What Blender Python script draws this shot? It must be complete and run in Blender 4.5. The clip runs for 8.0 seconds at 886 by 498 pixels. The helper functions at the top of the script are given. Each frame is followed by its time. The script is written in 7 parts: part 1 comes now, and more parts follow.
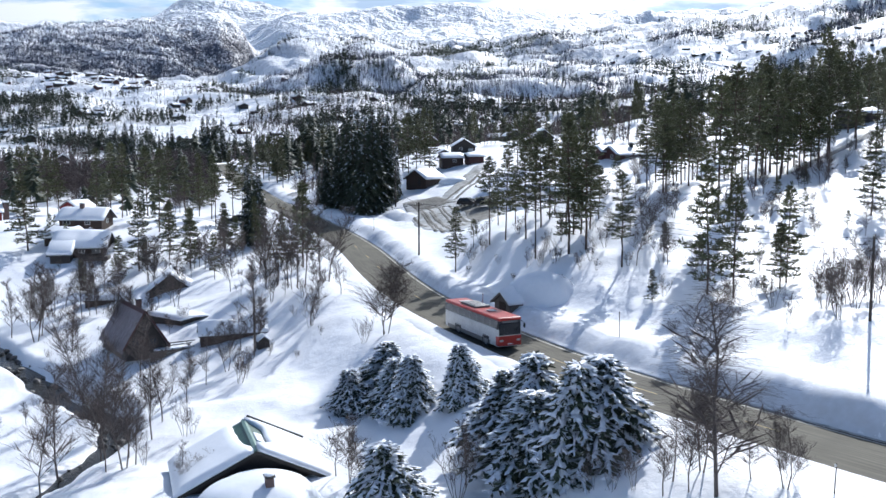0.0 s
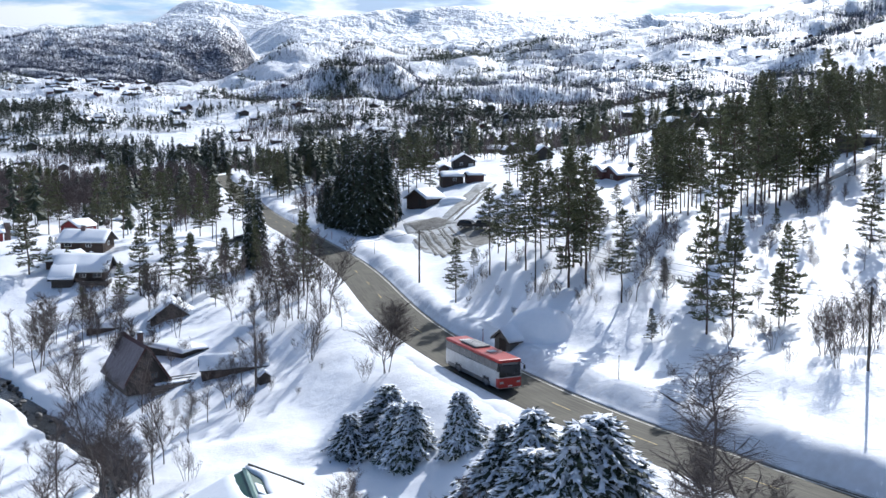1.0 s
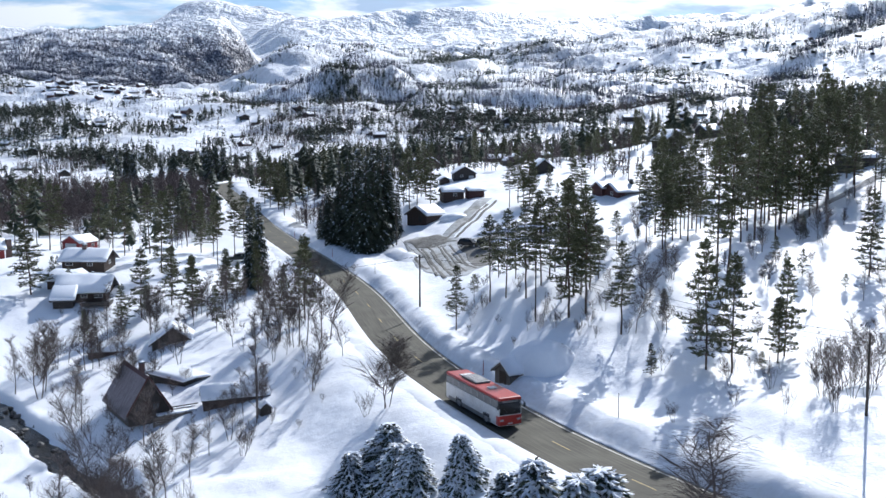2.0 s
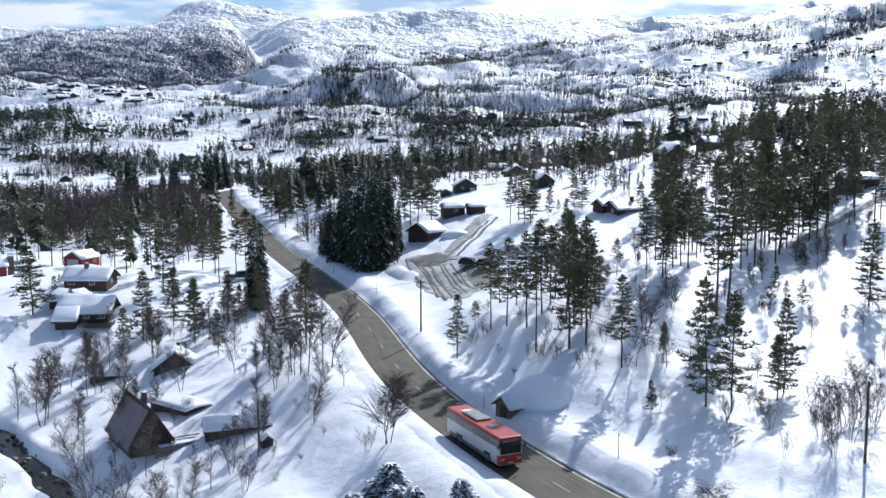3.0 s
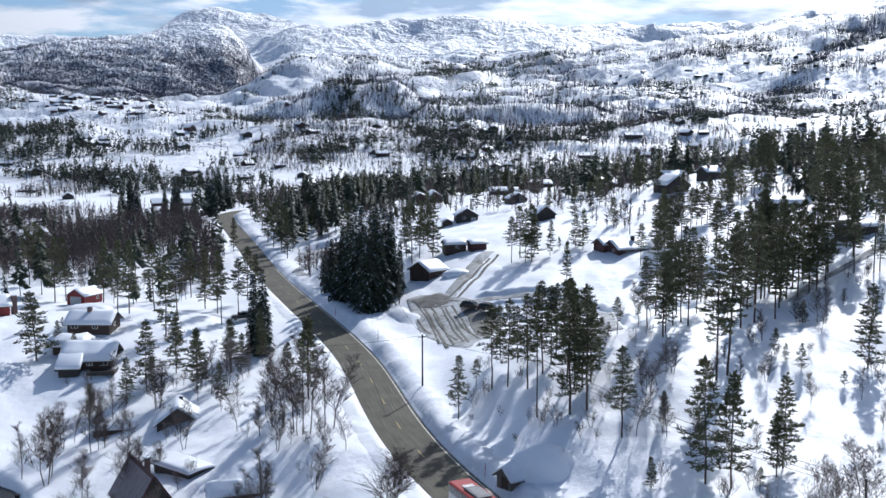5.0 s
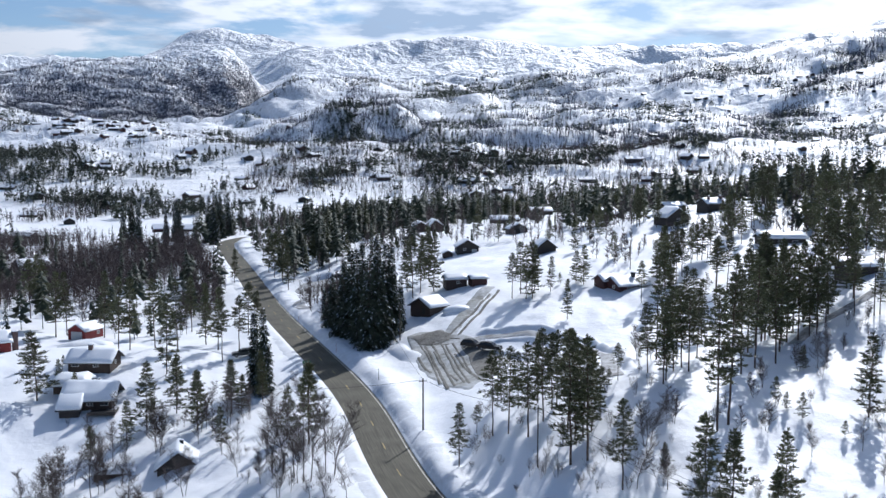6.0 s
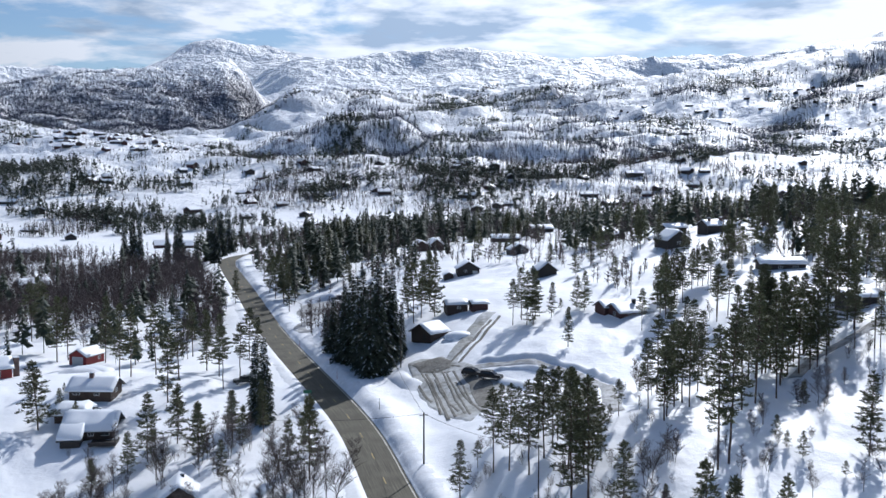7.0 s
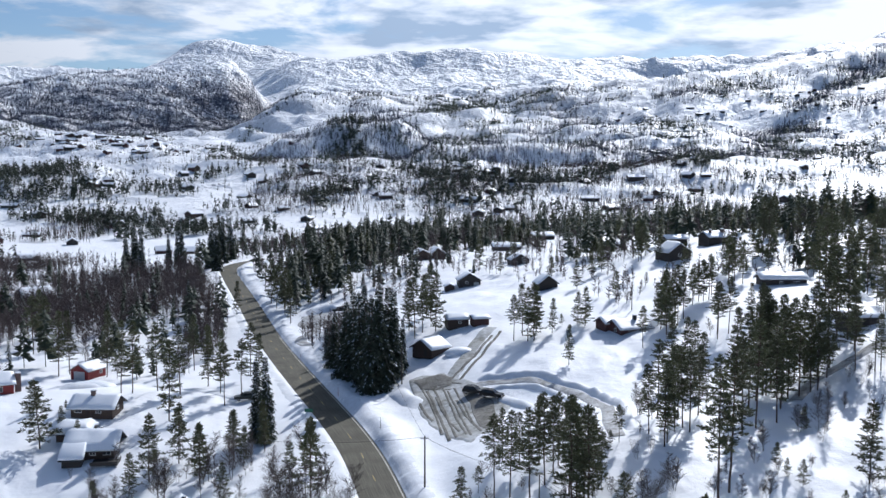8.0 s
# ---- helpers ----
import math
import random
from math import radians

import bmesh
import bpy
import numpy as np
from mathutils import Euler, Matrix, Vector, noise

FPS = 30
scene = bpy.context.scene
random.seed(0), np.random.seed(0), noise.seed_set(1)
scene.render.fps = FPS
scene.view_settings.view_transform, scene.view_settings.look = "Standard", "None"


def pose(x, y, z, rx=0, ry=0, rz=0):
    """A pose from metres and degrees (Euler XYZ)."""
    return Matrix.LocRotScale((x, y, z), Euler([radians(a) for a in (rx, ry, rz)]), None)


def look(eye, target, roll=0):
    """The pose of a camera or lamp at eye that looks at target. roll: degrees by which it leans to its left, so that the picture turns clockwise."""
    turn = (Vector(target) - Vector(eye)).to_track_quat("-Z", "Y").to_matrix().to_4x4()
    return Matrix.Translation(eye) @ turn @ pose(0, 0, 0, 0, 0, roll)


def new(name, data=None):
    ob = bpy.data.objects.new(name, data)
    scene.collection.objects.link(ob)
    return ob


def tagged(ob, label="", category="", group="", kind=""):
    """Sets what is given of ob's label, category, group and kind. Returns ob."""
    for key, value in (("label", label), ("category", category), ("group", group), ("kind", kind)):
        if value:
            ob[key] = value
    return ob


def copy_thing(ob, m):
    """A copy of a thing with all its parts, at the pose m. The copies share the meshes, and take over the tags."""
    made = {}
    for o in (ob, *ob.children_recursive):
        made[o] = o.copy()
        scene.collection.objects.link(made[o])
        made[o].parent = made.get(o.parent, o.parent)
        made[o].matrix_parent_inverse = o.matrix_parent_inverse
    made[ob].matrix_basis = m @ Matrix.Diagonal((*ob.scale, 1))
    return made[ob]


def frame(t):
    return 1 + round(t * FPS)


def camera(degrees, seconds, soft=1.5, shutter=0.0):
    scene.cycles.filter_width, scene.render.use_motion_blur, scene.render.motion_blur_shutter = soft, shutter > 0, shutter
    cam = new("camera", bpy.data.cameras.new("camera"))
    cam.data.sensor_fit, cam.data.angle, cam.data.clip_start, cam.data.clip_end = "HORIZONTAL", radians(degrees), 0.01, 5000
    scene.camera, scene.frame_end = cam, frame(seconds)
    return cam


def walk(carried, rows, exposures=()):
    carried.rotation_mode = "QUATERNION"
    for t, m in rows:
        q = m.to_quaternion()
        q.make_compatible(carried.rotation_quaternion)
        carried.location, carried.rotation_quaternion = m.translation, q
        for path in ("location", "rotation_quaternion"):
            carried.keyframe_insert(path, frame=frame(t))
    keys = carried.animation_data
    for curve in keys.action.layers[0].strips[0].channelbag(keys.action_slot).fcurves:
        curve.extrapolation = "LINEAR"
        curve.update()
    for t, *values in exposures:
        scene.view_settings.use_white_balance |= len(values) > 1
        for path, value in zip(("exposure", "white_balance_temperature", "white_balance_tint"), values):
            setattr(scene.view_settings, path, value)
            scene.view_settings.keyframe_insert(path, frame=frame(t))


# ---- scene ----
cam = camera(50.0, 8.0)
# seconds, height, pitch, roll, yaw: a drone that climbs straight up and lifts its gaze on the way
PATH = [
    (0.0, 0.00, -6.629, -0.002, 0.000),
    (0.5, 1.83, -6.491, 0.012, 0.009),
    (1.0, 3.93, -6.486, 0.034, 0.013),
    (1.5, 5.76, -6.471, 0.047, 0.022),
    (3.0, 11.69, -6.508, 0.002, 0.104),
    (3.5, 13.58, -6.530, 0.009, 0.126),
    (4.0, 15.56, -6.553, -0.009, 0.145),
    (4.5, 17.51, -6.512, 0.020, 0.170),
    (6.0, 23.39, -5.046, -0.006, 0.235),
    (6.5, 25.27, -4.599, -0.020, 0.268),
    (7.0, 27.18, -4.456, -0.038, 0.291),
    (7.5, 29.05, -4.473, -0.053, 0.328),
    (8.0, 31.00, -4.488, -0.097, 0.364),
]
walk(cam, [(t, pose(0, 0, z, 90 + p, r, w)) for t, z, p, r, w in PATH], [(0.0, 0.05, 5700, 10), (3.5, -0.14, 5600, 11), (8.0, -0.35, 5650, 11)])

# ---- daylight ----
SUN_AWAY, SUN_UP = radians(24), radians(38)
to_sun = Vector((math.sin(SUN_AWAY) * math.cos(SUN_UP), math.cos(SUN_AWAY) * math.cos(SUN_UP), math.sin(SUN_UP)))
world = bpy.data.worlds.new("world")
scene.world = world
world.use_nodes = True
wn, wl = world.node_tree.nodes, world.node_tree.links
wn.clear()


def wnode(kind, **values):
    n = wn.new(kind)
    for key, value in values.items():
        n.inputs[key].default_value = value
    return n


sky = wn.new("ShaderNodeTexSky")
sky.sky_type, sky.sun_disc = "NISHITA", False
sky.sun_elevation, sky.sun_rotation = SUN_UP, SUN_AWAY
sky.air_density, sky.dust_density, sky.ozone_density = 1.0, 0.5, 3.0
blue = wnode("ShaderNodeBackground", Strength=0.10)
wl.new(sky.outputs["Color"], blue.inputs["Color"])
# a layer of broken cloud, seen in perspective towards the horizon
coord = wn.new("ShaderNodeTexCoord")
split = wn.new("ShaderNodeSeparateXYZ")
wl.new(coord.outputs["Generated"], split.inputs[0])
lift = wn.new("ShaderNodeMath")
lift.operation, lift.inputs[1].default_value = "ADD", 0.10
wl.new(split.outputs["Z"], lift.inputs[0])
flat = []
for axis in ("X", "Y"):
    n = wn.new("ShaderNodeMath")
    n.operation = "DIVIDE"
    wl.new(split.outputs[axis], n.inputs[0])
    wl.new(lift.outputs[0], n.inputs[1])
    flat.append(n)
plane = wn.new("ShaderNodeCombineXYZ")
wl.new(flat[0].outputs[0], plane.inputs[0])
wl.new(flat[1].outputs[0], plane.inputs[1])
cover = wnode("ShaderNodeTexNoise", Scale=0.85, Detail=7.0, Roughness=0.58, Distortion=0.3)
wl.new(plane.outputs[0], cover.inputs["Vector"])
cut = wn.new("ShaderNodeValToRGB")
cut.color_ramp.elements[0].position, cut.color_ramp.elements[1].position = 0.45, 0.53
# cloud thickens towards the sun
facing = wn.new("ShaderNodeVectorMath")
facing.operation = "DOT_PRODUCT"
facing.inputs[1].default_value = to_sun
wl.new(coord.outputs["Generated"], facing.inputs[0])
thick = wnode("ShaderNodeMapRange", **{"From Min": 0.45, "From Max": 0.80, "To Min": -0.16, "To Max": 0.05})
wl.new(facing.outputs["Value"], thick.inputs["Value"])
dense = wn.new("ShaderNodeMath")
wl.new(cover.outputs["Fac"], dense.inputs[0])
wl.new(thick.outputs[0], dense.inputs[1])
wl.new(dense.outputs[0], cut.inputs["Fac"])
belly = wnode("ShaderNodeTexNoise", Scale=1.4, Detail=6.0, Roughness=0.55)
wl.new(plane.outputs[0], belly.inputs["Vector"])
tone = wn.new("ShaderNodeValToRGB")
tone.color_ramp.elements[0].position, tone.color_ramp.elements[1].position = 0.40, 0.52
tone.color_ramp.elements[0].color, tone.color_ramp.elements[1].color = (0.42, 0.51, 0.62, 1), (1.0, 1.0, 1.0, 1)
wl.new(belly.outputs["Fac"], tone.inputs["Fac"])
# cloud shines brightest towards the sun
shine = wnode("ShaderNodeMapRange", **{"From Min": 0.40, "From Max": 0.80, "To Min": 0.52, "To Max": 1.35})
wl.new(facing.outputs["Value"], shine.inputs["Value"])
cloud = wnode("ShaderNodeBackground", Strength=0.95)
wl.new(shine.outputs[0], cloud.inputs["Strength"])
wl.new(tone.outputs["Color"], cloud.inputs["Color"])
both = wn.new("ShaderNodeMixShader")
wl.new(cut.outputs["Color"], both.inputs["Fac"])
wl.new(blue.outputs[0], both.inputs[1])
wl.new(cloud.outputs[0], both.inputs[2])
skyout = wn.new("ShaderNodeOutputWorld")
wl.new(both.outputs[0], skyout.inputs["Surface"])

sun = new("sun", bpy.data.lights.new("sun", "SUN"))
sun.data.energy, sun.data.angle, sun.data.color = 5.0, radians(0.53), (1.0, 0.935, 0.84)
sun.matrix_world = look(to_sun * 200, (0, 0, 0))

# ---- relief: broad swells of the ground near the road, and the hills of the valley beyond ----
TILT = [-16.51, 3.83, 7.88]
# x, y, reach, height
SWELLS_NEAR = [
    (-60, 20, 40, -5.5), (0, 30, 40, -3.2), (50, 30, 40, -6.4), (-90, 90, 40, -1.5),
    (-50, 75, 24, -7.3), (-12, 75, 24, 0.1), (14, 75, 24, -8.5), (34, 72, 24, 8.0),
    (62, 85, 24, -4.8), (-54, 118, 24, -8.0), (-25, 112, 24, -2.9), (0, 112, 24, -1.8),
    (15, 120, 24, -0.6), (35, 105, 24, -1.5), (58, 125, 24, -4.6), (110, 130, 24, 9.4)]
SWELLS_MID = [
    (34, 75, 9, 1.8), (-38, 125, 12, 2.3),
    (-70, 160, 24, -8.3), (-40, 150, 24, 1.3), (-10, 160, 24, -4.0), (14, 145, 24, -5.0),
    (30, 140, 24, 12.6), (55, 160, 24, -7.5), (78, 165, 24, 9.8), (-75, 185, 24, 2.9),
    (-40, 190, 24, -0.7), (-15, 190, 24, -5.0), (10, 185, 24, 2.2), (36, 185, 24, -3.3),
    (78, 215, 24, 3.4)]
SWELLS_FAR = [
    (-90, 230, 40, -0.5), (-45, 250, 40, -6.3), (-8, 225, 40, 0.4),
    (30, 270, 40, -1.0), (75, 290, 40, 2.9), (-45, 290, 30, -1.7), (0, 250, 30, 5.1),
    (-110, 400, 80, -5.6), (-13, 380, 60, 3.2), (60, 380, 60, -5.2), (120, 330, 60, 9.0),
    (-45, 400, 45, 0.8)]
VALLEY_AWAY = [0, 450, 600, 735, 820, 950, 1120, 1220, 1450, 1650, 2300, 2900, 3300, 3600, 4000, 5200]
VALLEY_HIGH = [-20, -10, -10, -3, 9, 30, 42, 44, 92, 140, 195, 255, 350, 448, 470, 460]
# x, y, reach across, reach along, height
HILLS = [
    (-480, 1230, 200, 100, 14), 
    (1150, 1650, 480, 500, 130), (-1110, 4560, 170, 200, 62), (-1010, 4600, 420, 220, 128),
    (400, 3750, 420, 250, 40), (1900, 3500, 330, 600, 140), (1050, 3650, 380, 300, -50), (-330, 3600, 250, 250, 2),
    (-330, 720, 160, 120, -8), (-230, 470, 120, 120, -6), (260, 470, 160, 130, 12),
]
# the steep fell on the left-hand side of the valley: its rise with distance, and its crest by bearing
FELL_AWAY = [0, 450, 600, 735, 820, 950, 1120, 1300, 1500, 1900]
FELL_FOOT = [-20, -10, -10, -3, 9, 30, 42, 50, 72, 102]
FELL_RISE = ([1900, 2080, 2170, 2330, 2430, 2520, 2700, 3000, 3400], [0, 0.07, 0.27, 0.72, 0.92, 1, 0.98, 0.92, 0.90])
FELL_CREST = ([-26, -22, -19, -16, -12.9, -11.8, -11], [246, 256, 264, 282, 304, 290, 262])
ROAD = [  # centre line: x, y, height
    (59.3, 23.3, -20.4), (43.3, 39.2, -20.2), (28.9, 55.1, -20), (20.7, 66.9, -20), (13.8, 79.8, -20.4), (7.9, 91.7, -20.5),
    (0.5, 108.1, -20.2), (-5.5, 125.4, -19.8), (-10, 143.3, -19.3), (-14.6, 163.4, -18.9), (-21.4, 184.5, -18.2), (-31.5, 211.5, -17.3),
    (-42.7, 243.4, -16.9), (-54.7, 279.4, -16.2), (-67.2, 320.8, -14.9), (-84.1, 372.7, -13.1), (-96.6, 414.2, -12.3), (-101.9, 440, -12),
    (-96.7, 470.2, -12), (-80.2, 505.1, -12.5)]
ROAD_HALF = 3.85


def lattice(x, y, seed):
    """Smooth noise from -1 to 1 over whole-number cells."""
    xi, yi = np.floor(x).astype(np.int64), np.floor(y).astype(np.int64)
    u, v = x - xi, y - yi
    u, v = u * u * (3 - 2 * u), v * v * (3 - 2 * v)

    def corner(a, b):
        h = (a * 374761393 + b * 668265263 + seed * 974711) & 0x7FFFFFFF
        h = ((h ^ (h >> 13)) * 1274126177) & 0x7FFFFFFF
        return ((h ^ (h >> 16)) & 0xFFFF) / 32767.5 - 1
    low = corner(xi, yi) * (1 - u) + corner(xi + 1, yi) * u
    high = corner(xi, yi + 1) * (1 - u) + corner(xi + 1, yi + 1) * u
    return low * (1 - v) + high * v


def rough(x, y, size, octaves=4, seed=1, ridged=False):
    total, gain = 0, 1.0
    for k in range(octaves):
        n = lattice(x / size * 2 ** k + 17.3 * k, y / size * 2 ** k - 9.1 * k, seed + k)
        total = total + gain * ((1 - 2 * np.abs(n)) if ridged else n)
        gain *= 0.5
    return total


def glide(t, a, b):
    t = np.clip((t - a) / (b - a), 0, 1)
    return t * t * (3 - 2 * t)


def road_line(step):
    """Evenly spaced points along the smoothed centre line, with its left-hand normals."""
    p = np.array(ROAD, float)
    fine = []
    q = np.vstack([2 * p[0] - p[1], p, 2 * p[-1] - p[-2]])
    for i in range(1, len(q) - 2):
        t = np.linspace(0, 1, 40, endpoint=False)[:, None]
        a, b, c, d = q[i - 1], q[i], q[i + 1], q[i + 2]
        fine.append(0.5 * (2 * b + (c - a) * t + (2 * a - 5 * b + 4 * c - d) * t ** 2 + (3 * b - a - 3 * c + d) * t ** 3))
    fine = np.vstack(fine)
    for _ in range(3):
        fine[20:-20] = sum(np.roll(fine, k, 0) for k in range(-15, 16))[20:-20] / 31
    s = np.concatenate([[0], np.cumsum(np.hypot(*np.diff(fine[:, :2], axis=0).T))])
    at = np.arange(0, s[-1], step)
    line = np.stack([np.interp(at, s, fine[:, k]) for k in range(3)], 1)
    way = np.gradient(line[:, :2], axis=0)
    way /= np.hypot(*way.T)[:, None]
    return line, np.stack([-way[:, 1], way[:, 0]], 1), at


LINE, SIDE, ALONG = road_line(1.0)


def road_near(x, y):
    """Distance from the road's centre line, signed (left positive), and the road's height there."""
    best, side, high = np.full(x.shape, 1e9), np.zeros(x.shape), np.zeros(x.shape)
    near = (np.abs(x) < 180) & (y > 0) & (y < 560)
    xs, ys = x[near], y[near]
    b, s, h = np.full(xs.shape, 1e9), np.zeros(xs.shape), np.zeros(xs.shape)
    for k in range(0, len(LINE), 2):
        dx, dy = xs - LINE[k, 0], ys - LINE[k, 1]
        d = dx * dx + dy * dy
        m = d < b
        b[m], h[m] = d[m], LINE[k, 2]
        s[m] = (dx * SIDE[k, 0] + dy * SIDE[k, 1])[m]
    best[near], side[near], high[near] = np.sqrt(b), s, h
    return best, side, high


def ledges(x, y, size, seed):
    """Ice-worn steps from 0 to 1, turned to fit the camera's view: each rises steeply, into shade, on its near side and
    falls gently behind.
    """
    p = y / size + 1.5 * rough(x, y, size * 2.4, 3, seed)
    f = p - np.floor(p)
    step = np.where(f < 0.26, glide(f, 0, 0.26), 1 - glide(f, 0.2, 1.06))
    return step * np.clip(0.65 + 0.8 * rough(x, y, size * 1.7, 2, seed + 5), 0.05, 1.5)


def land(x, y):
    """The lie of the land before the road is cut into it."""
    x, y = np.asarray(x, float), np.asarray(y, float)
    far = np.hypot(x, y)
    near = TILT[0] + TILT[1] * y / 100 + TILT[2] * np.clip(x, -150, 150) / 100
    for a, b, s, h in SWELLS_NEAR + SWELLS_MID + SWELLS_FAR:
        near = near + h * np.exp(-((x - a) ** 2 + (y - b) ** 2) / (2 * s * s))
    valley = np.interp(far, VALLEY_AWAY, VALLEY_HIGH)
    bearing = np.degrees(np.arctan2(x, y))
    crest = np.interp(bearing, *FELL_CREST)
    fell = np.interp(far, FELL_AWAY, FELL_FOOT) + (crest - 102) * np.interp(far, *FELL_RISE)
    fell = fell + (448 - fell) * glide(far, 3500, 4300)
    fell = fell + glide(far, 1850, 2150) * (1 - glide(far, 2600, 3000)) * rough(x + 0.45 * y, y * 0.45, 90, 4, 71, True) * 6
    left = 1 - glide(bearing, -13.4, -8.6)
    valley = fell * left + valley * (1 - left)
    gorge = np.exp(-((bearing + 10.7 - 0.0008 * (far - 2300)) / 0.8) ** 2)
    valley = valley - 80 * gorge * glide(far, 1950, 2300) * (1 - glide(far, 2700, 3300))
    for a, b, s, l, h in HILLS:
        valley = valley + h * np.exp(-((x - a) / s) ** 2 / 2 - ((y - b) / l) ** 2 / 2)
    valley = valley + glide(far, 700, 1500) * rough(x, y, 210, 4, 5) * 13
    valley = valley + glide(far, 600, 1000) * (rough(x, y, 44, 2, 45, True) * 3.4 + rough(x * 0.6, y, 75, 2, 46) * 7.5)
    valley = valley + glide(far, 1900, 3000) * rough(x, y, 520, 5, 9, True) * 16
    # a flat-topped knoll with a steep wooded face, and the low rim that runs on from it
    jag = 18 * rough(x, y, 75, 4, 151)
    knoll = 44 * glide(y + jag, 1015, 1110) * (1 - glide(y, 1140, 1330)) * glide(x + jag, -225, -165) * (1 - glide(x + jag, -90, 15)) * (0.92 + 0.12 * rough(x, y, 42, 4, 153))
    rim = np.interp(x, [-60, -20, 60, 200, 330, 380], [0, 20, 19, 12, 5, 0]) * glide(y + jag, 985, 1030) * (1 - glide(y, 1040, 1200))
    calm = 1 - 0.5 * glide(far, 900, 1000) * (1 - glide(far, 1150, 1250)) * glide(x, -260, -180) * (1 - glide(x, 300, 420))
    valley = valley + np.maximum(knoll, rim)
    valley = valley + calm * glide(far, 650, 1250) * (1 - glide(far, 1900, 2300)) * (ledges(x, y, 62, 131) * 7 + ledges(x, y, 150, 137) * 12)
    valley = valley + glide(far, 1900, 2500) * (1 - 0.8 * left * (1 - glide(far, 2500, 2900))) * (ledges(x, y, 240, 141) * 20 + ledges(x, y, 110, 147) * 4)
    w = glide(far, 360, 560)
    return near * (1 - w) + valley * w


CREEK = [(-88, 148), (-62, 128), (-51, 116), (-42.5, 105), (-34, 97), (-31, 88), (-33, 76), (-40, 60), (-46, 40)]


def creek_near(x, y):
    best = np.full(x.shape, 1e9)
    for (a, b), (c, d) in zip(CREEK, CREEK[1:]):
        t = np.clip(((x - a) * (c - a) + (y - b) * (d - b)) / ((c - a) ** 2 + (d - b) ** 2), 0, 1)
        best = np.minimum(best, np.hypot(x - a - t * (c - a), y - b - t * (d - b)))
    return best


def bank(off, side, x, y):
    """How high the ploughed snow stands above the road, that far from its centre: a low heap downhill, a tall slope uphill."""
    lump = 0.92 + 0.16 * rough(x, y, 11.0, 3, 31)
    off = off + np.where(side > 0, 0, 0.7) * rough(x, y, 17.0, 3, 35) * glide(off, ROAD_HALF - 0.3, ROAD_HALF + 1.5)
    low = glide(off, ROAD_HALF - 0.15, ROAD_HALF + 0.9) * 0.5
    near = 1 - glide(y, 62, 100)
    ramp = np.clip((off - ROAD_HALF + 0.3) / 2.8, 0, 1)
    tall = (1 - (1 - ramp) ** 1.6) * glide(off, ROAD_HALF - 0.4, ROAD_HALF + 0.8) * (1.8 - 0.5 * glide(y, 170, 300)) + 3.6 * near * np.clip((off - ROAD_HALF - 0.8) / 10.5, 0, 1)
    tall = tall + 1.5 * ramp * (1 - 0.6 * ramp) * (0.30 * rough(x, y, 2.6, 3, 33) + 0.25 * rough(x, y, 6.0, 2, 39))
    low = low * (0.85 + 0.75 * rough(x, y, 6.0, 3, 37))
    return np.where(side > 0, low, tall) * lump


def height(x, y, smooth=False):
    """The snow's surface."""
    x, y = np.asarray(x, float), np.asarray(y, float)
    shape = x.shape
    x, y = np.atleast_1d(x).ravel(), np.atleast_1d(y).ravel()
    z = land(x, y)
    if not smooth:
        z = z + (1 - glide(np.hypot(x, y), 500, 900)) * (rough(x, y, 22, 4, 3) * 0.62 + rough(x, y, 9, 3, 16) * 0.34 + rough(x, y, 3.5, 3, 14) * 0.15)
    c = creek_near(x, y) + rough(x, y, 6, 2, 77) * 0.6
    z = z - 1.5 * (1 - glide(c, 1.0, 2.6))
    off, side, rz = road_near(x, y)
    w = 1 - glide(off, np.where(side > 0, ROAD_HALF + 1.0, ROAD_HALF + 3.6), np.where(side > 0, 19.0, 15.0))
    cut = rz + bank(off, side, x, y) - 0.45 * (1 - glide(off, ROAD_HALF - 0.9, ROAD_HALF + 0.15))
    return (z * (1 - w) + cut * w).reshape(shape)

